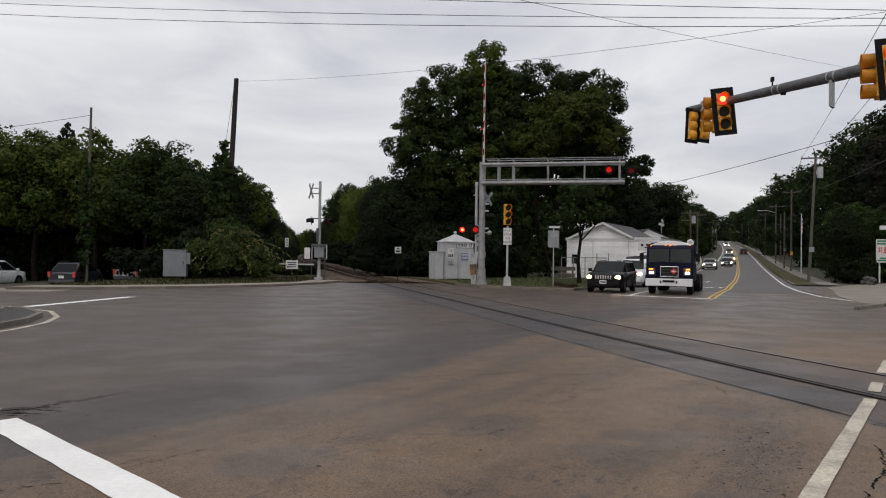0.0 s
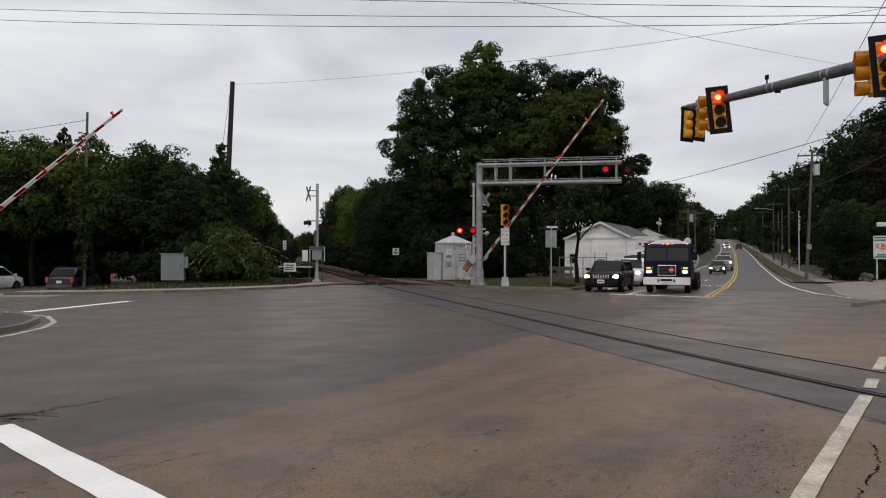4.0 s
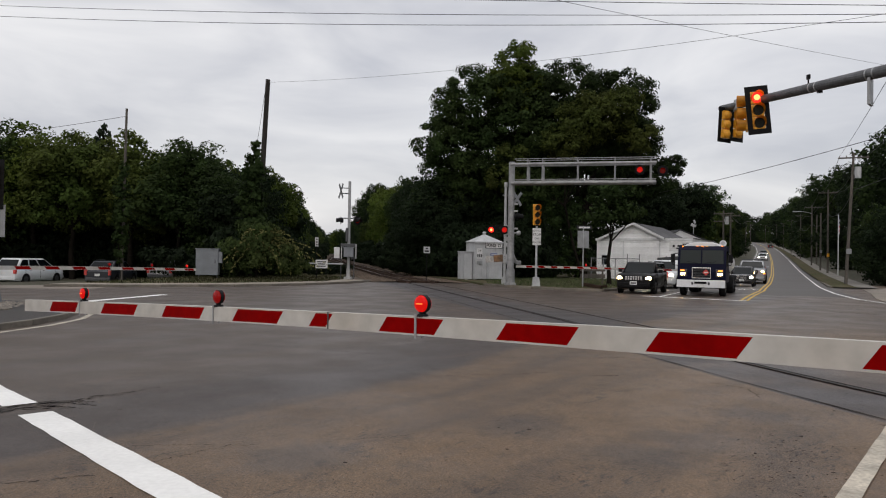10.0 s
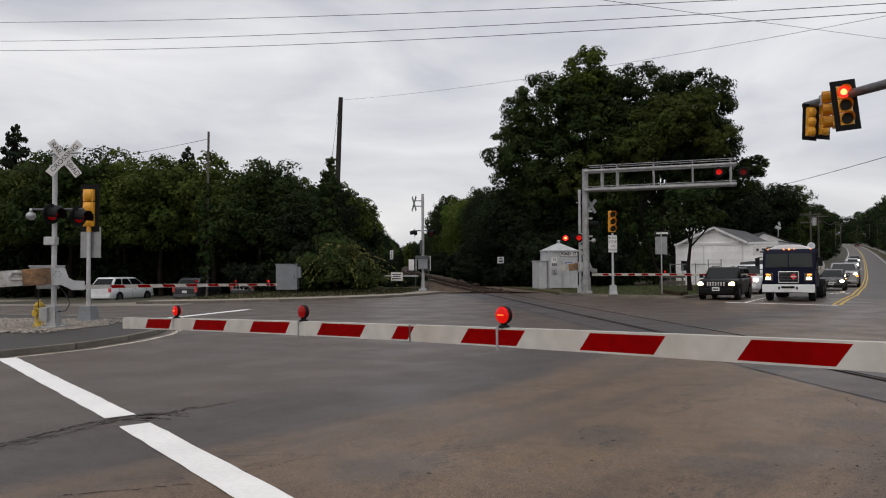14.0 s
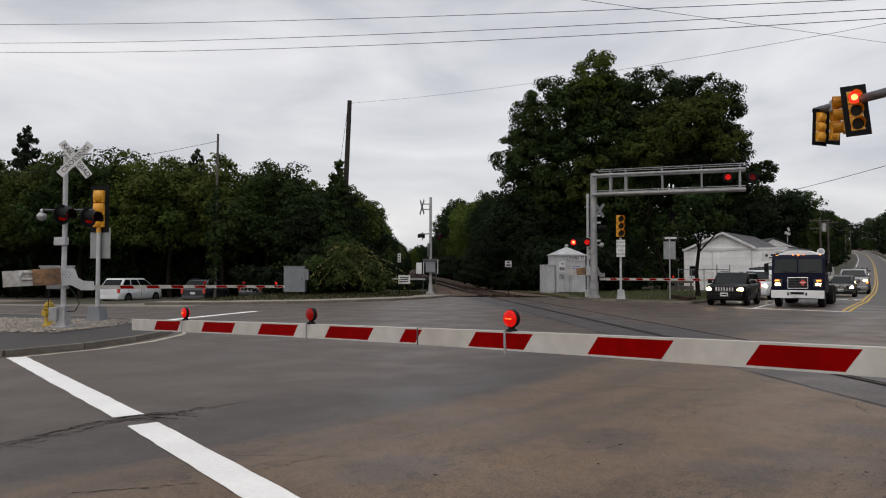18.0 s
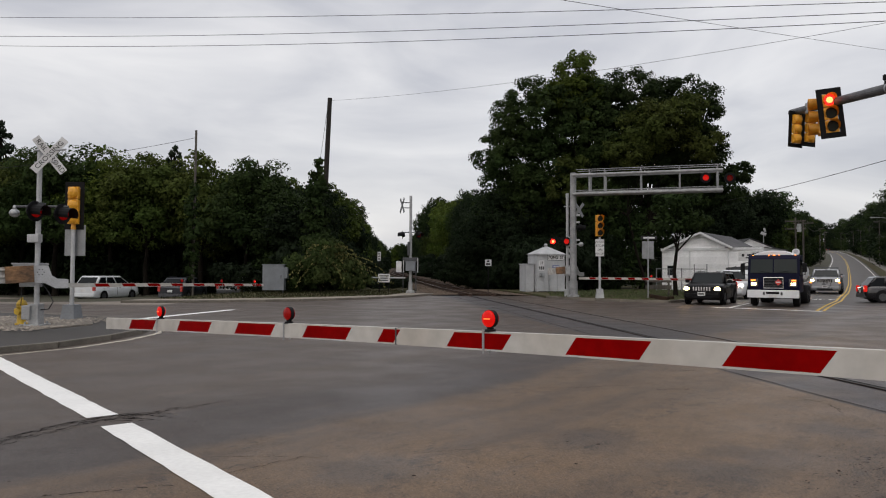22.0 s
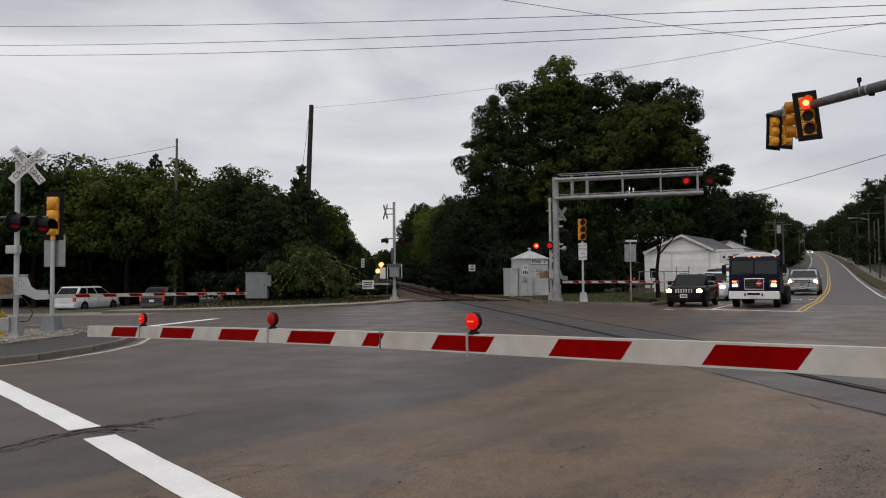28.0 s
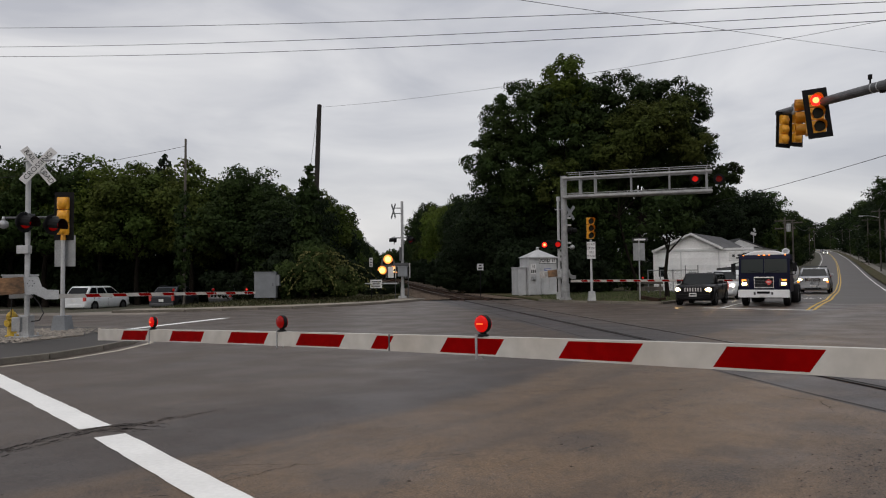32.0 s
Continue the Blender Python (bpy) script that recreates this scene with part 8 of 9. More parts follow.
def car(name, m, label, paint, L=4.7, W=1.86, H=1.72, hood=1.15, hood_z=1.02, belt=1.05, rear=0.35, deck=None, r=0.36, head=G_HEAD, lit=True, grille="slots", category="car", front_round=0.16, roof_rack=False, ws=0.75, rs=0.45, tail=G_TAIL, bed=None):
    """A road vehicle: local -y is its front, the origin on the road under its middle. deck: height of a boot lid or bed behind the cabin."""
    e = root(name, m, label, category, "cars")
    w, y0, y1 = W / 2, -L / 2, L / 2
    zb = r * 0.62
    cab_end = y1 - rear
    bm = B()
    dz = deck or belt
    st = [(y0, w * 0.80, zb + 0.10, hood_z - 0.26, hood_z - 0.16), (y0 + front_round, w * 0.95, zb + 0.02, hood_z - 0.16, hood_z - 0.07), (y0 + 0.5, w, zb, hood_z - 0.10, hood_z - 0.03), (y0 + hood, w, zb, belt - 0.06, max(hood_z, belt - 0.02)), (0.2, w, zb, belt - 0.04, belt), (cab_end - 0.25, w, zb, belt - 0.04, belt), (y1 - 0.22, w * 0.98, zb, dz - 0.08, dz), (y1, w * 0.92, zb + 0.12, dz - 0.22, dz - 0.12)]
    loft(bm, [ring(*s) for s in st])
    part("body", bm, paint, e)
    # painted cabin with panes set into it
    yb0, yt0 = y0 + hood - 0.05, y0 + hood + ws
    yb1, yt1 = (cab_end, cab_end - rs) if not bed else (bed, bed - rs)
    wt = w * 0.80

    zlow = belt - 0.06

    def skin(x, u, v, out=0.0):
        """A point of the cabin's skin: x across (-1 to 1), u along (0 windshield, 1 rear), v up."""
        half = w * 0.95 + (wt - w * 0.95) * v
        yy = (yb0 + (yb1 - yb0) * u) * (1 - v) + (yt0 + (yt1 - yt0) * u) * v
        return Vector((x * half, yy, zlow + (H - zlow) * v))

    bm = B()
    loft(bm, [[skin(x, u, v) for x, u in ((1, 0), (-1, 0), (-1, 1), (1, 1))] for v in (0, 1)], smooth=False)
    soft = [q for q in bm.edges if max(v.co.z for v in q.verts) > zlow + 0.01]
    bmesh.ops.bevel(bm, geom=soft, offset=0.10, segments=3, affect="EDGES", profile=0.6)
    part("cabin", bm, paint, e, smooth=True)

    def window(name, pts, push, glass_m):
        bm = B()
        q = bm.faces.new([bm.verts.new(v + push) for v in pts])
        ex = bmesh.ops.extrude_face_region(bm, geom=[q])
        bmesh.ops.translate(bm, vec=-push * 2, verts=[v for v in ex["geom"] if isinstance(v, bmesh.types.BMVert)])
        bmesh.ops.recalc_face_normals(bm, faces=bm.faces)
        part(name, bm, glass_m, e)

    window("windshield", [skin(-0.86, 0, 0.1), skin(0.86, 0, 0.1), skin(0.82, 0, 0.86), skin(-0.82, 0, 0.86)], Vector((0, -0.012, 0.004)), M_CARSHIELD)
    window("rear_window", [skin(-0.87, 1, 0.14), skin(0.87, 1, 0.14), skin(0.84, 1, 0.86), skin(-0.84, 1, 0.86)], Vector((0, 0.012, 0.002)), M_GLASS)
    for a, z in ((0.09, 0.49), (0.53, 0.91)) if (deck or bed) else ((0.05, 0.40), (0.42, 0.70), (0.72, 0.965)):
        for sd in (-1, 1):
            window("side_window", [skin(sd, a, 0.10), skin(sd, z, 0.10), skin(sd, z - 0.015, 0.86), skin(sd, a + 0.015, 0.86)], Vector((sd * 0.010, 0, 0)), M_GLASS)
    for s in (-1, 1):
        wheel(e, s * (w - 0.09), y0 + 0.88, r, 0.22)
        wheel(e, s * (w - 0.09), y1 - 0.92, r, 0.22)
        for ya in (y0 + 0.88, y1 - 0.92):
            bm = B()
            disc(bm, (s * (w - 0.04), ya, r + 0.02), (1, 0, 0), r * 1.15, 0.085, 22)
            part("wheel_arch", bm, M_BLACK, e)
        bm = B()
        ball(bm, (s * (w * 0.74), y0 + 0.08, hood_z - 0.25), 0.15, (1.15, 0.7, 0.74), 2)
        hl = part("headlight", bm, (head if lit else M_CHROME), e, "lit headlamp" if lit else "")
        bm = B()
        box(bm, (s * (w * 0.86), y1 - 0.05, belt - 0.17), (0.17, 0.16, 0.36), bevel=0.03)
        part("tail_light", bm, tail, e)
        bm = B()
        box(bm, (s * (w + 0.1), yb0 + 0.35, belt + 0.06), (0.2, 0.1, 0.16), bevel=0.03)
        part("mirror", bm, paint, e)
        for k in (0.30, 0.62):
            bm = B()
            box(bm, (s * (w + 0.005), yb0 + (yb1 - yb0) * k + 0.25, belt - 0.16), (0.03, 0.18, 0.03), bevel=0.008)
            part("door_handle", bm, M_DARKMETAL, e)
        for k in (0.05, 0.44, 0.80):
            bm = B()
            box(bm, (s * (w * 0.992), yb0 + (yb1 - yb0) * k, (belt + zb) / 2 + 0.05), (0.02, 0.012, belt - zb - 0.22))
            part("door_gap", bm, M_BLACK, e)
    bm = B()
    box(bm, (0, y0 + 0.012, hood_z - 0.26), (W * 0.46, 0.05, 0.24), bevel=0.015)
    part("grille_panel", bm, M_BLACK, e)
    bm = B()
    box(bm, (0, y0 - 0.035, zb + 0.13), (W * 0.5, 0.03, 0.09), bevel=0.01)
    part("air_inlet", bm, M_BLACK, e)
    bm = B()
    if grille == "slots":
        for i in range(7):
            box(bm, (-0.36 + 0.12 * i, y0 - 0.004, hood_z - 0.26), (0.075, 0.05, 0.19), bevel=0.02)
        part("grille_slot", bm, M_CHROME, e, "chrome grille bars")
    elif grille == "bars":
        for i in range(4):
            box(bm, (0, y0 - 0.006, hood_z - 0.36 + 0.075 * i), (W * 0.42, 0.04, 0.026), bevel=0.008)
        part("grille_bar", bm, M_CHROME, e)
    elif grille == "vee":
        for s in (-1, 1):
            box(bm, (s * 0.2, y0 - 0.006, hood_z - 0.3), (0.06, 0.04, 0.34), rot=(0, s * 32, 0), bevel=0.01)
        box(bm, (0, y0 - 0.006, hood_z - 0.46), (0.3, 0.04, 0.05), bevel=0.01)
        part("grille_bar", bm, M_CHROME, e)
    bm = B()
    box(bm, (0, y0 + 0.03, zb + 0.22), (W * 0.86, 0.14, 0.2), bevel=0.05)
    part("bumper", bm, M_BLACK if grille == "slots" else paint, e)
    bm = B()
    box(bm, (0, y1 - 0.03, zb + 0.2), (W * 0.9, 0.14, 0.24), bevel=0.05)
    part("rear_bumper", bm, M_DARKMETAL if paint is not M_CARWHITE else paint, e)
    bm = B()
    box(bm, (0, y0 - 0.05, zb + 0.3), (0.34, 0.012, 0.17), bevel=0.004)
    pl_ = part("number_plate", bm, M_SIGNWHITE, e)
    bm = B()
    box(bm, (0, y0 - 0.059, zb + 0.3), (0.26, 0.004, 0.06))
    part("plate_bar", bm, M_INK, pl_)
    bm = B()
    box(bm, (0, y1 + 0.045, belt - 0.32), (0.34, 0.012, 0.17), bevel=0.004)
    part("number_plate", bm, M_SIGNWHITE, e)
    if roof_rack:
        bm = B()
        for s in (-1, 1):
            tube(bm, [(s * wt * 0.86, yt0 + 0.3, H + 0.05), (s * wt * 0.86, yt1 - 0.2, H + 0.05)], 0.02, 6)
        part("roof_rail", bm, M_DARKMETAL, e)
    return e


def heading(x, y, way, z=None):
    """A pose at (x, y) whose front (local -y) looks along way."""
    a = math.atan2(way[0], -way[1])
    return Matrix.Translation((x, y, zg(x, y) if z is None else z)) @ Euler((0, 0, a)).to_matrix().to_4x4()


LANE = Vector((-0.47, -0.88, 0))
jeep = car("black_suv", heading(8.92, 37.2, (-0.42, -0.91)), "black boxy SUV with lit headlamps at the stop line", M_CARBLACK, 4.4, 1.78, 1.54, 1.25, 1.01, 1.04, 0.12, r=0.36, head=G_HEADWARM, roof_rack=True, ws=0.55, rs=0.3)
white_suv = car("white_suv", heading(12.3, 45.2, (-0.46, -0.89)), "white SUV with a chrome V grille waiting in line", M_CARWHITE, 4.6, 1.86, 1.70, 1.05, 1.06, 1.08, 0.2, r=0.36, grille="vee")
minivan = car("white_minivan", heading(-30.4, 49.2, (0.12, 0.993)), "white minivan parked at the wood's edge", M_CARWHITE, 4.8, 1.9, 1.74, 0.85, 1.02, 1.06, 0.1, r=0.33, lit=False, grille="bars", ws=1.15, rs=0.6, tail=M_REDINK)
grey_suv = car("grey_suv", heading(-24.7, 49.5, (-0.05, 0.998)), "dark grey hatchback SUV parked facing the wood", M_CARBLUE, 4.5, 1.84, 1.66, 1.0, 1.02, 1.04, 0.2, r=0.36, lit=False, grille="bars", roof_rack=True, rs=0.8, tail=M_REDINK)
parked = car("silver_car", heading(-21.6, 51.6, (-0.1, 0.99)), "small silver car half hidden by the bushes", M_CARSILVER, 4.3, 1.75, 1.45, 1.1, 0.92, 0.95, 0.7, deck=0.95, r=0.32, lit=False, grille="bars", tail=M_REDINK)
sedan = car("black_crossover", Matrix(), "glossy black crossover car with lit headlamps, leaving the line", M_CARGLOSS, 4.05, 1.72, 1.52, 0.95, 0.95, 0.98, 0.12, r=0.34, grille="bars", ws=0.75, rs=0.5)
sedan.scale = (0.9, 0.9, 0.9)
silver_sedan = car("silver_sedan", Matrix(), "silver sedan with lit headlamps in the line", M_CARSILVER, 4.7, 1.82, 1.45, 1.15, 0.94, 0.97, 0.75, deck=1.0, r=0.33, grille="bars", ws=0.85, rs=0.7)
pickup = car("silver_pickup", Matrix(), "silver pickup truck with a roof rack and amber lamps", M_CARSILVER, 5.6, 2.1, 1.85, 1.35, 1.25, 1.28, 0.1, deck=1.25, r=0.41, head=G_HEADWARM, grille="bars", ws=0.55, rs=0.25, bed=0.75, roof_rack=True)
for sx in (-1, 1):
    bm = B()
    box(bm, (sx * 0.93, -2.76, 0.86), (0.14, 0.06, 0.1), bevel=0.02)
    part("turn_lamp", bm, G_AMBER, pickup, "lit amber lamp")
bm = B()
for yy in (-0.3, 0.5):
    tube(bm, [(-0.8, yy, 1.95), (0.8, yy, 1.95)], 0.03, 6)
part("ladder_rack", bm, M_DARKMETAL, pickup)
dark_car = car("dark_car", Matrix(), "dark car with lit headlamps coming down the hill", M_CARGREY, 4.6, 1.82, 1.5, 1.15, 0.95, 0.98, 0.6, deck=1.0, r=0.34, head=G_HEADWARM, grille="bars")
hill_car = car("white_car", Matrix(), "white car with lit headlamps far up the hill", M_CARWHITE, 4.6, 1.82, 1.55, 1.1, 0.95, 0.98, 0.5, deck=1.0, r=0.34, grille="bars")
hill_car2 = car("grey_car", Matrix(), "grey car with lit headlamps far up the hill", M_CARGREY, 4.6, 1.82, 1.5, 1.1, 0.95, 0.98, 0.5, deck=1.0, r=0.34, grille="bars")
far_car = car("white_car", Matrix(), "pale car with lit headlamps near the hilltop", M_CARWHITE, 4.6, 1.82, 1.55, 1.1, 0.95, 0.98, 0.5, deck=1.0, r=0.34, grille="bars")
far_car2 = car("grey_car", Matrix(), "grey car with lit headlamps near the hilltop", M_CARSILVER, 4.6, 1.82, 1.5, 1.1, 0.95, 0.98, 0.5, deck=1.0, r=0.34, grille="bars")
away_car = car("black_car", Matrix(), "black car driving away up the hill", M_CARBLACK, 4.6, 1.82, 1.6, 1.1, 0.95, 0.98, 0.3, r=0.34, grille="bars", lit=False)

cross_car = car("dark_car", Matrix(), "dark car that crosses the hill road from a side drive", M_CARBLACK, 4.6, 1.82, 1.5, 1.1, 0.95, 0.98, 0.5, deck=1.0, r=0.34, grille="bars", lit=False)

# ---- navy cab-over tanker with a white bumper ----
TRUCK_M = heading(12.26, 37.3, (-0.40, -0.917))
truck = root("tank_truck", TRUCK_M, "navy blue cab-over tank truck with a white bumper and lit lamps", "truck")
bm = B()
prof = [(-3.55, 0.78), (-3.62, 1.35), (-3.55, 1.95), (-3.38, 2.62), (-3.22, 2.82), (-1.75, 2.86), (-1.65, 2.7), (-1.65, 0.78)]
r0 = [Vector((1.2, y, z)) for y, z in prof]
r1 = [Vector((1.24, y, z)) for y, z in prof]
loft(bm, [[Vector((x, y * 1.0, z)) for y, z in prof] for x in (-1.24, -1.16, 1.16, 1.24)], smooth=False)
part("cab", bm, M_NAVY, truck, "navy painted cab")
for s in (-1, 1):
    bm = B()
    vs = [bm.verts.new(v) for v in ((s * 0.035, -3.60, 1.83), (s * 1.12, -3.58, 1.83), (s * 1.10, -3.435, 2.58), (s * 0.035, -3.455, 2.58))]
    q = bm.faces.new(vs if s > 0 else vs[::-1])
    bmesh.ops.solidify(bm, geom=[q], thickness=0.03)
    part("windshield", bm, M_WINDSHIELD, truck, "large flat windshield pane")
    bm = B()
    rod(bm, (s * 0.15, -3.61, 1.84), (s * 0.75, -3.60, 1.95), 0.012, None, 5)
    part("wiper", bm, M_BLACK, truck)
    bm = B()
    vs = [bm.verts.new(v) for v in ((s * 1.25, -3.35, 1.75), (s * 1.25, -2.2, 1.75), (s * 1.25, -2.2, 2.55), (s * 1.25, -3.22, 2.55))]
    q = bm.faces.new(vs)
    bmesh.ops.solidify(bm, geom=[q], thickness=0.02)
    part("side_window", bm, M_GLASS, truck)
    bm = B()
    tube(bm, [(s * 1.22, -3.5, 2.4), (s * 1.5, -3.62, 2.35), (s * 1.5, -3.62, 1.75), (s * 1.22, -3.5, 1.7)], 0.02, 6)
    box(bm, (s * 1.48, -3.66, 2.12), (0.22, 0.12, 0.46), bevel=0.04)
    part("mirror", bm, M_BLACK, truck, "tall black mirror on a bracket")
    bm = B()
    box(bm, (s * 0.93, -3.63, 1.30), (0.38, 0.08, 0.42), bevel=0.02)
    bz = part("lamp_bezel", bm, M_DARKMETAL, truck)
    bm = B()
    box(bm, (s * 0.97, -3.675, 1.43), (0.22, 0.03, 0.075), bevel=0.01)
    part("turn_lamp", bm, G_AMBER, truck, "lit amber lamp")
    bm = B()
    box(bm, (s * 0.95, -3.675, 1.23), (0.23, 0.03, 0.14), bevel=0.02)
    part("headlight", bm, G_HEADWARM, truck, "lit headlamp")
    for x in (s * 0.35, s * 1.02):
        bm = B()
        box(bm, (x * (0.72 if abs(x) < 0.5 else 1), -3.27, 2.80), (0.07, 0.06, 0.045), bevel=0.012)
        part("marker_lamp", bm, G_AMBER, truck)
    wheel(truck, s * 0.88, -2.6, 0.46, 0.28, M_RIM)
    wheel(truck, s * 0.86, 1.5, 0.46, 0.46, M_RIM)
    wheel(truck, s * 0.86, 2.7, 0.46, 0.46, M_RIM)
    bm = B()
    box(bm, (s * 0.42, -3.95, 0.72), (0.10, 0.04, 0.16), bevel=0.02)
    part("tow_eye", bm, M_DARKMETAL, truck)
bm = B()
box(bm, (0, -3.28, 2.80), (0.10, 0.07, 0.06), bevel=0.015)
part("marker_lamp", bm, G_AMBER, truck)
bm = B()
box(bm, (0, -3.63, 1.83), (0.07, 0.05, 0.1))
box(bm, (0, -3.54, 2.2), (0.06, 0.05, 0.8), rot=(-11, 0, 0))
part("windshield_post", bm, M_NAVY, truck)
bm = B()
box(bm, (0, -3.63, 1.30), (0.98, 0.06, 0.62), bevel=0.04)
gr_ = part("grille", bm, M_CHROME, truck, "chrome framed grille")
bm = B()
for i in range(6):
    box(bm, (0, -3.672, 1.08 + 0.085 * i), (0.86, 0.012, 0.022), bevel=0.004)
part("grille_bar", bm, M_DARKMETAL, gr_)
bm = B()
box(bm, (0, -3.664, 1.30), (0.89, 0.012, 0.54))
part("grille_mesh", bm, M_BLACK, gr_)
bm = B()
box(bm, (0.24, -3.69, 1.33), (0.25, 0.012, 0.25), rot=(0, 45, 0), bevel=0.004)
plc = part("warning_placard", bm, M_REDINK, truck, "red diamond placard with white edge")
bm = B()
box(bm, (0.24, -3.70, 1.33), (0.2, 0.006, 0.05))
part("marking_bar", bm, M_SIGNWHITE, plc)
bm = B()
box(bm, (0, -3.80, 0.70), (2.46, 0.32, 0.42), bevel=0.03)
bp_ = part("bumper", bm, M_TRUCKWHITE, truck, "heavy white bumper")
bm = B()
box(bm, (0, -3.97, 0.76), (0.62, 0.02, 0.12))
part("bumper_slot", bm, M_BLACK, bp_)
bm = B()
box(bm, (0, -3.975, 0.6), (0.36, 0.012, 0.14))
part("number_plate", bm, M_SIGNWHITE, truck)
bm = B()
for s in (-1, 1):
    box(bm, (s * 0.4, 0.2, 0.8), (0.1, 7.0, 0.22))
box(bm, (0, -2.75, 0.5), (1.9, 0.16, 0.16))
box(bm, (0, 1.6, 0.5), (1.8, 0.2, 0.2))
part("chassis", bm, M_BLACK, truck)
bm = B()
lathe(bm, [(0.2, -1.35), (0.85, -1.3), (1.05, -1.15), (1.08, -0.4), (1.08, 3.6), (1.02, 3.75), (0.7, 3.9)], Matrix.Translation((0, 0, 1.9)) @ Euler((radians(-90), 0, 0)).to_matrix().to_4x4() @ Matrix.Diagonal((1.1, 0.85, 1, 1)), 28)
part("tank", bm, M_TRUCKWHITE, truck, "long white tank", smooth=True)
bm = B()
loft(bm, [[Vector((x * k, y, 2.82 + z * k)) for x, z in ((-1.0, 0.0), (-0.92, 0.1), (-0.6, 0.2), (0.0, 0.25), (0.6, 0.2), (0.92, 0.1), (1.0, 0.0))] for y, k in ((-3.05, 0.86), (-2.9, 1.0), (-1.7, 1.0))], smooth=False)
part("roof_fairing", bm, M_TRUCKWHITE, truck)
for s in (-1, 1):
    bm = B()
    rod(bm, (-0.74 + s * 0.16, -2.8, 2.9), (-0.74 + s * 0.16, -2.2, 2.94), 0.07, 0.09, 10)
    part("air_horn", bm, M_NAVY, truck, "dark blue horn on the roof")
    bm = B()
    box(bm, (s * 1.02, -1.4, 1.15), (0.42, 0.6, 0.7), bevel=0.04)
    part("fuel_tank", bm, M_BLACK, truck)
for s in (-0.55, 0.55):
    bm = B()
    lathe(bm, [(0.05, 0), (0.2, 0.03), (0.22, 0.2), (0.1, 0.24)], Matrix.Translation((s, -1.3, 2.68)), 12)
    part("tank_fitting", bm, M_ALU, truck)
bm = B()
lathe(bm, [(0.13, -0.04), (0.19, -0.04), (0.19, 0.04), (0.13, 0.04), (0.13, -0.04)], Matrix.Translation((0.92, -1.7, 3.02)) @ Euler((radians(90), 0, 0)).to_matrix().to_4x4(), 18)
part("hose_reel", bm, M_TRUCKWHITE, truck, "white hose reel on the roof")

for o in truck.children_recursive:
    if not o.name.startswith(("wheel", "rim")):
        o.data.transform(Matrix.Diagonal((0.86, 0.95, 0.83, 1)))

# ---- approaching train ----
train = root("locomotive", Matrix(), "dark locomotive with bright headlamps coming round the bend", "train")
bm = B()
prof = [(-1.52, 0.9), (-1.52, 3.3), (-1.2, 4.15), (-0.6, 4.5), (0.6, 4.5), (1.2, 4.15), (1.52, 3.3), (1.52, 0.9)]
loft(bm, [[Vector((x * k, y, z)) for x, z in prof] for y, k in ((-8.6, 0.94), (-8.4, 1.0), (8.4, 1.0))], smooth=False)
part("body", bm, M_LOCO, train)
bm = B()
box(bm, (0, -8.62, 1.6), (2.7, 0.06, 0.5), bevel=0.02)
box(bm, (0, 0, 1.45), (3.07, 16.6, 0.4))
part("stripe", bm, M_PURPLE, train)
for s in (-1, 1):
    bm = B()
    box(bm, (s * 0.62, -8.62, 3.35), (0.9, 0.06, 0.7), bevel=0.05)
    part("cab_window", bm, M_GLASS, train)
    # lamp disc drawn oversize to carry its glare
    bm = B()
    disc(bm, (s * 1.25, -8.74, 1.8), (0, 1, 0), 0.6, 0.06, 20)
    part("ditch_light", bm, G_TRAIN, train, "bright ditch lamp")
    # orange disc added as the ditch lamp's bloom, not a part of the engine
    bm = B()
    disc(bm, (s * 1.25, -8.70, 1.8), (0, 1, 0), 0.92, 0.04, 22)
    part("lamp_bowl", bm, G_TRAINHALO, train, "glowing disc added as a halo round the ditch lamp")
    bm = B()
    box(bm, (s * 1.0, -8.5, 0.6), (0.9, 0.5, 0.8), bevel=0.05)
    part("pilot", bm, M_BLACK, train)
    for y in (-6, -3.4, 3.4, 6):
        bm = B()
        disc(bm, (s * 0.75, y, 0.62), (1, 0, 0), 0.5, 0.14, 20)
        part("wheel", bm, M_DARKMETAL, train)
    bm = B()
    box(bm, (s * 0.9, -4.7, 0.75), (0.2, 3.8, 0.5), bevel=0.04)
    box(bm, (s * 0.9, 4.7, 0.75), (0.2, 3.8, 0.5), bevel=0.04)
    part("truck_frame", bm, M_BLACK, train)
# headlamp disc, also oversize for its glare
bm = B()
disc(bm, (0, -8.76, 4.1), (0, 1, 0), 0.6, 0.06, 24)
part("headlight", bm, G_TRAIN, train, "bright round headlamp")
# orange disc added as the headlamp's bloom
bm = B()
disc(bm, (0, -8.72, 4.1), (0, 1, 0), 0.95, 0.04, 24)
part("lamp_bowl", bm, G_TRAINHALO, train, "glowing disc added as a halo round the headlamp")
bm = B()
box(bm, (0, -8.64, 4.0), (1.4, 0.08, 1.3), bevel=0.04)
part("headlight_housing", bm, M_BLACK, train)
coach = root("coach", Matrix(), "dark passenger coach behind the locomotive", "train")
bm = B()
loft(bm, [[Vector((x, y, z)) for x, z in prof] for y in (-12.5, 12.5)], smooth=False)
part("body", bm, M_ALU, coach)
for s in (-1, 1):
    for i in range(10):
        bm = B()
        box(bm, (s * 1.53, -10.5 + 2.3 * i, 2.7), (0.04, 1.4, 0.8), bevel=0.02)
        part("window", bm, M_GLASS, coach)
    for y in (-9.5, -7.2, 7.2, 9.5):
        bm = B()
        disc(bm, (s * 0.75, y, 0.62), (1, 0, 0), 0.45, 0.14, 18)
        part("wheel", bm, M_DARKMETAL, coach)

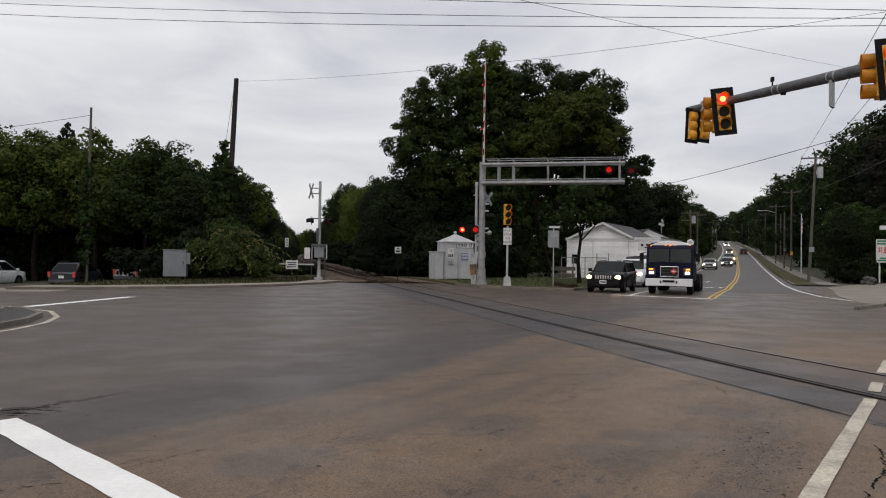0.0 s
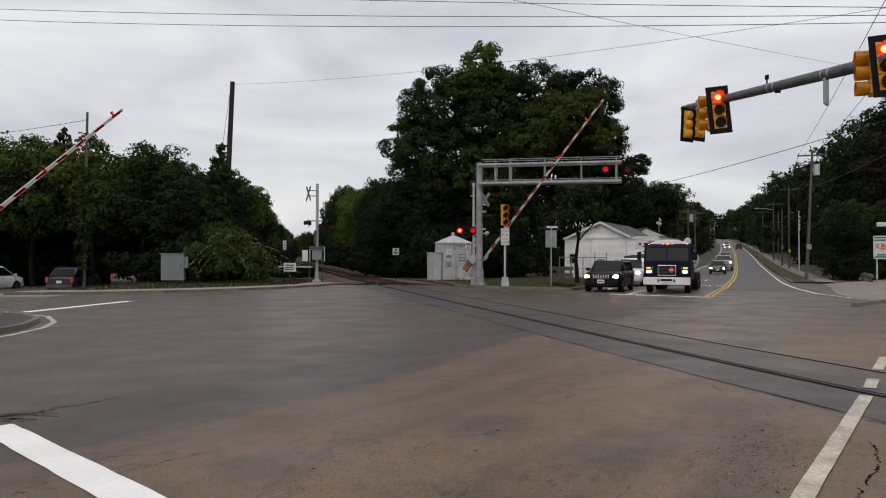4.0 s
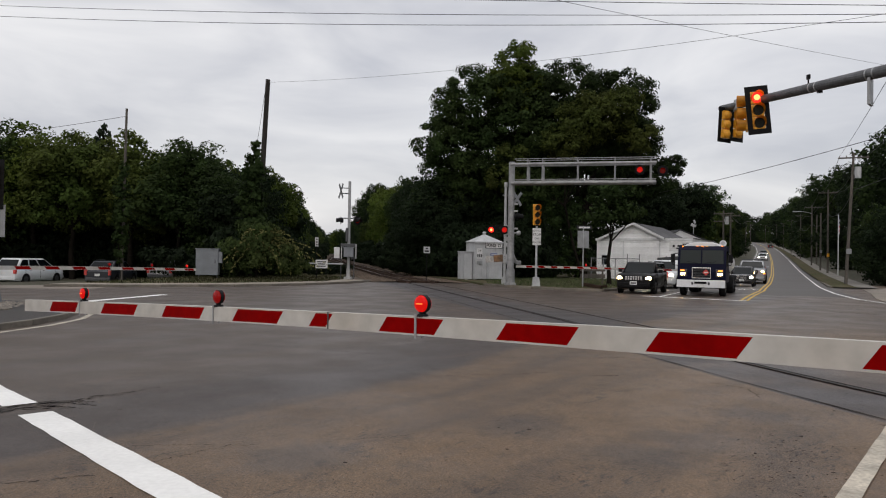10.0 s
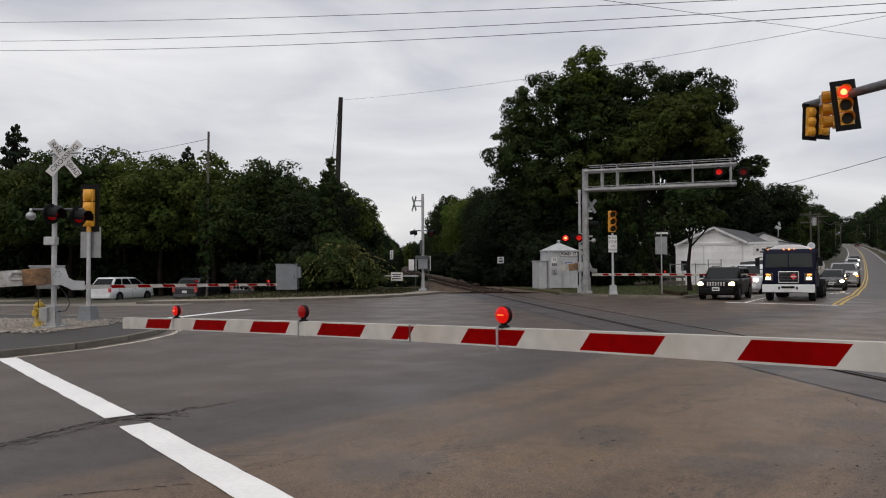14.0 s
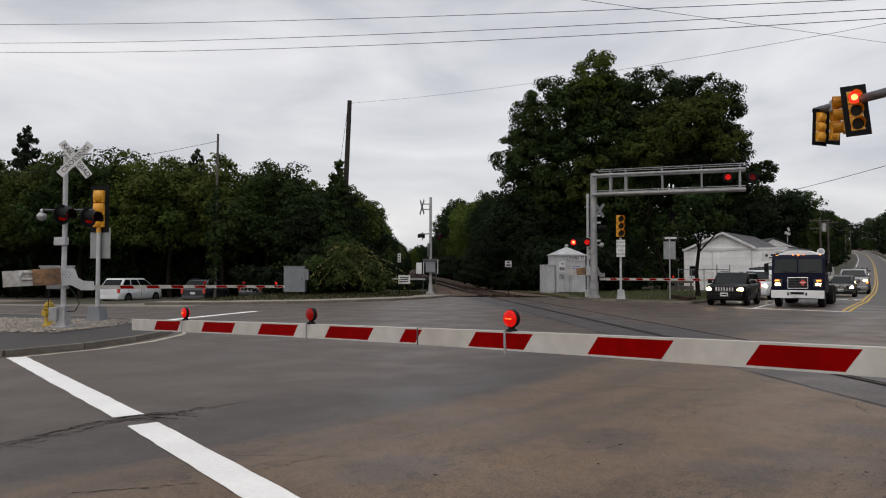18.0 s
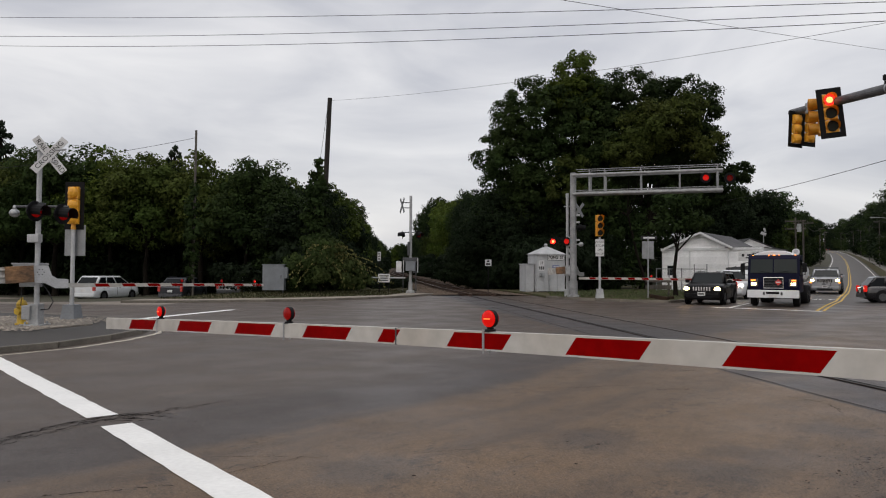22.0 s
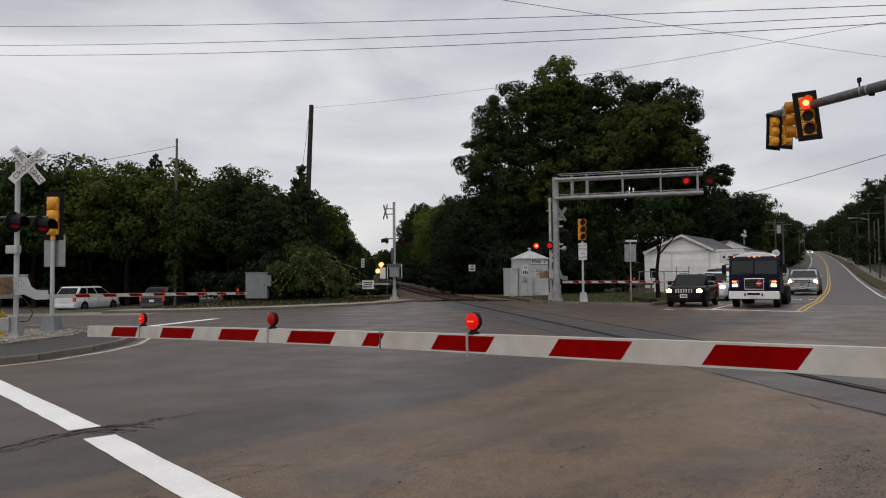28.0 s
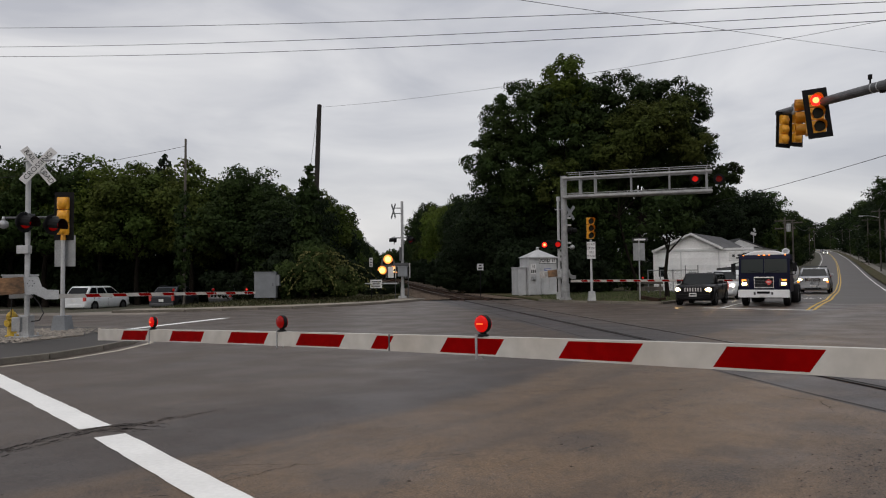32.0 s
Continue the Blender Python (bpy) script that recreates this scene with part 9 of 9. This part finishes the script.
# ---- all movement ----
def lane_pose(d, off, back=True):
    """A pose in the lane off metres beside the yellow line, at d metres from the camera; back: driving towards the camera."""
    p, w, r = road_at(d)
    q = p + r * off
    a, b = road_at(d - 2)[0], road_at(d + 2)[0]
    slope = math.atan2(zg(b.x, b.y) - zg(a.x, a.y), (b - a).length)
    way = -w if back else w
    m = heading(q.x, q.y, way, zg(q.x, q.y))
    return m @ Euler((slope if back else -slope, 0, 0)).to_matrix().to_4x4()


def rail_pose(y):
    x = rail_x(y)
    w = Vector((rail_x(y - 4) - rail_x(y + 4), -8, 0)).normalized()
    return heading(x, y, w, zg(x, y) + 0.16)


def motions():
    walk(NEAR_ARM, [(t, boom_pose(NEAR_M, a, 0.40)) for t, a in NEAR_KEYS])
    walk(L_ARM, [(t, boom_pose(L_M, a, 0.25)) for t, a in L_KEYS])
    walk(R_ARM, [(t, boom_pose(R_M, a, 0.25)) for t, a in R_KEYS])
    # the train: its front passes these distances along the line
    walk(train, [(t, rail_pose(y + 9)) for t, y in ((0, 1000), (24.4, 352), (26.5, 294), (28, 254), (29, 229), (30, 203), (31, 176), (32, 149))])
    walk(coach, [(t, rail_pose(y + 31)) for t, y in ((0, 1000), (24.4, 352), (26.5, 294), (28, 254), (29, 229), (30, 203), (31, 176), (32, 149))])
    # the black crossover closes up, then pulls out and turns into the driveway
    walk(sedan, [(0, lane_pose(120, -1.6)), (2, lane_pose(106, -1.6)), (5, lane_pose(70, -1.75)), (7, lane_pose(62, -1.8)), (9, lane_pose(56.5, -1.45)), (11, lane_pose(54.5, -1.5)), (18.6, lane_pose(54.2, -1.5)),
                 (19.4, heading(17.9, 48.6, (-0.30, -0.95))), (20.0, heading(17.3, 45.6, (-0.05, -1.0))), (20.4, heading(17.0, 43.4, (0.22, -0.97))), (20.8, heading(17.0, 42.0, (0.52, -0.85))), (21.0, heading(17.2, 41.4, (0.68, -0.73))),
                 (21.2, heading(17.6, 41.0, (0.81, -0.59))), (21.6, heading(18.3, 40.5, (0.94, -0.34))), (22.0, heading(19.1, 40.25, (0.99, -0.14))), (22.4, heading(20.5, 40.1, (1.0, -0.02))), (23.2, heading(24.0, 40.1, (1.0, 0.04))), (25, heading(36, 40.8, (1, 0.06))), (27, heading(48, 41.5, (1, 0.06))), (32, heading(50, 41.6, (1, 0.06)))])
    walk(pickup, [(0, lane_pose(133, -1.4)), (2, lane_pose(120, -1.4)), (5, lane_pose(84, -1.4)), (7, lane_pose(73, -1.4)), (9, lane_pose(66.5, -1.35)), (11, lane_pose(64.6, -1.3)), (20.6, lane_pose(64.4, -1.3)), (22, lane_pose(62.5, -1.3)), (23.5, lane_pose(60.8, -1.3)), (26.5, lane_pose(60.4, -1.3)), (32, lane_pose(60.3, -1.3))])
    walk(silver_sedan, [(0, lane_pose(106, -3.6)), (2, lane_pose(92, -3.8)), (3.4, lane_pose(76, -4.3)), (5, lane_pose(60, -4.8)), (7, lane_pose(56.5, -4.9)), (9, lane_pose(55.4, -4.9)), (32, lane_pose(55.4, -4.9))])
    walk(dark_car, [(0, lane_pose(205, -1.7)), (2, lane_pose(168, -1.7)), (5, lane_pose(126, -1.7)), (7, lane_pose(104, -1.7)), (9, lane_pose(84, -1.7)), (11, lane_pose(75.5, -1.75)), (13, lane_pose(73.5, -1.75)), (22, lane_pose(73.3, -1.75)), (24, lane_pose(71, -1.75)), (26.5, lane_pose(69.6, -1.75)), (32, lane_pose(69.4, -1.75))])
    walk(hill_car, [(0, lane_pose(330, -1.7)), (2, lane_pose(285, -1.7)), (5, lane_pose(232, -1.7)), (7, lane_pose(200, -1.7)), (9, lane_pose(176, -1.7)), (11, lane_pose(156, -1.7)), (13, lane_pose(138, -1.75)), (17, lane_pose(108, -1.75)), (20, lane_pose(88, -1.75)), (23, lane_pose(83, -1.75)), (25, lane_pose(80, -1.75)), (32, lane_pose(79, -1.75))])
    walk(hill_car2, [(0, lane_pose(372, -1.7)), (2, lane_pose(330, -1.7)), (5, lane_pose(276, -1.7)), (9, lane_pose(215, -1.7)), (11, lane_pose(192, -1.7)), (13, lane_pose(168, -1.7)), (17, lane_pose(126, -1.7)), (20, lane_pose(99, -1.75)), (22, lane_pose(94, -1.75)), (24, lane_pose(93, -1.75)), (26, lane_pose(90, -1.75)), (32, lane_pose(89, -1.75))])
    walk(far_car, [(0, lane_pose(640, -1.7)), (22, lane_pose(560, -1.7)), (26, lane_pose(440, -1.7)), (28, lane_pose(405, -1.7)), (30, lane_pose(372, -1.7)), (32, lane_pose(335, -1.7))])
    walk(far_car2, [(0, lane_pose(660, -1.7)), (24, lane_pose(600, -1.7)), (28, lane_pose(450, -1.7)), (30, lane_pose(418, -1.7)), (32, lane_pose(382, -1.7))])
    p, w, r = road_at(236)
    walk(cross_car, [(t, heading((p + r * o).x, (p + r * o).y, -r)) for t, o in ((0, 34), (18.0, 17), (19.0, 9.5), (19.6, 5), (20.0, 3), (20.4, 0.2), (21.0, -6), (22.0, -14), (32.0, -16))])
    walk(away_car, [(0, lane_pose(205, 1.8, False)), (5, lane_pose(262, 1.8, False)), (12, lane_pose(360, 1.8, False)), (20, lane_pose(470, 1.8, False)), (32, lane_pose(610, 1.8, False))])


motions()
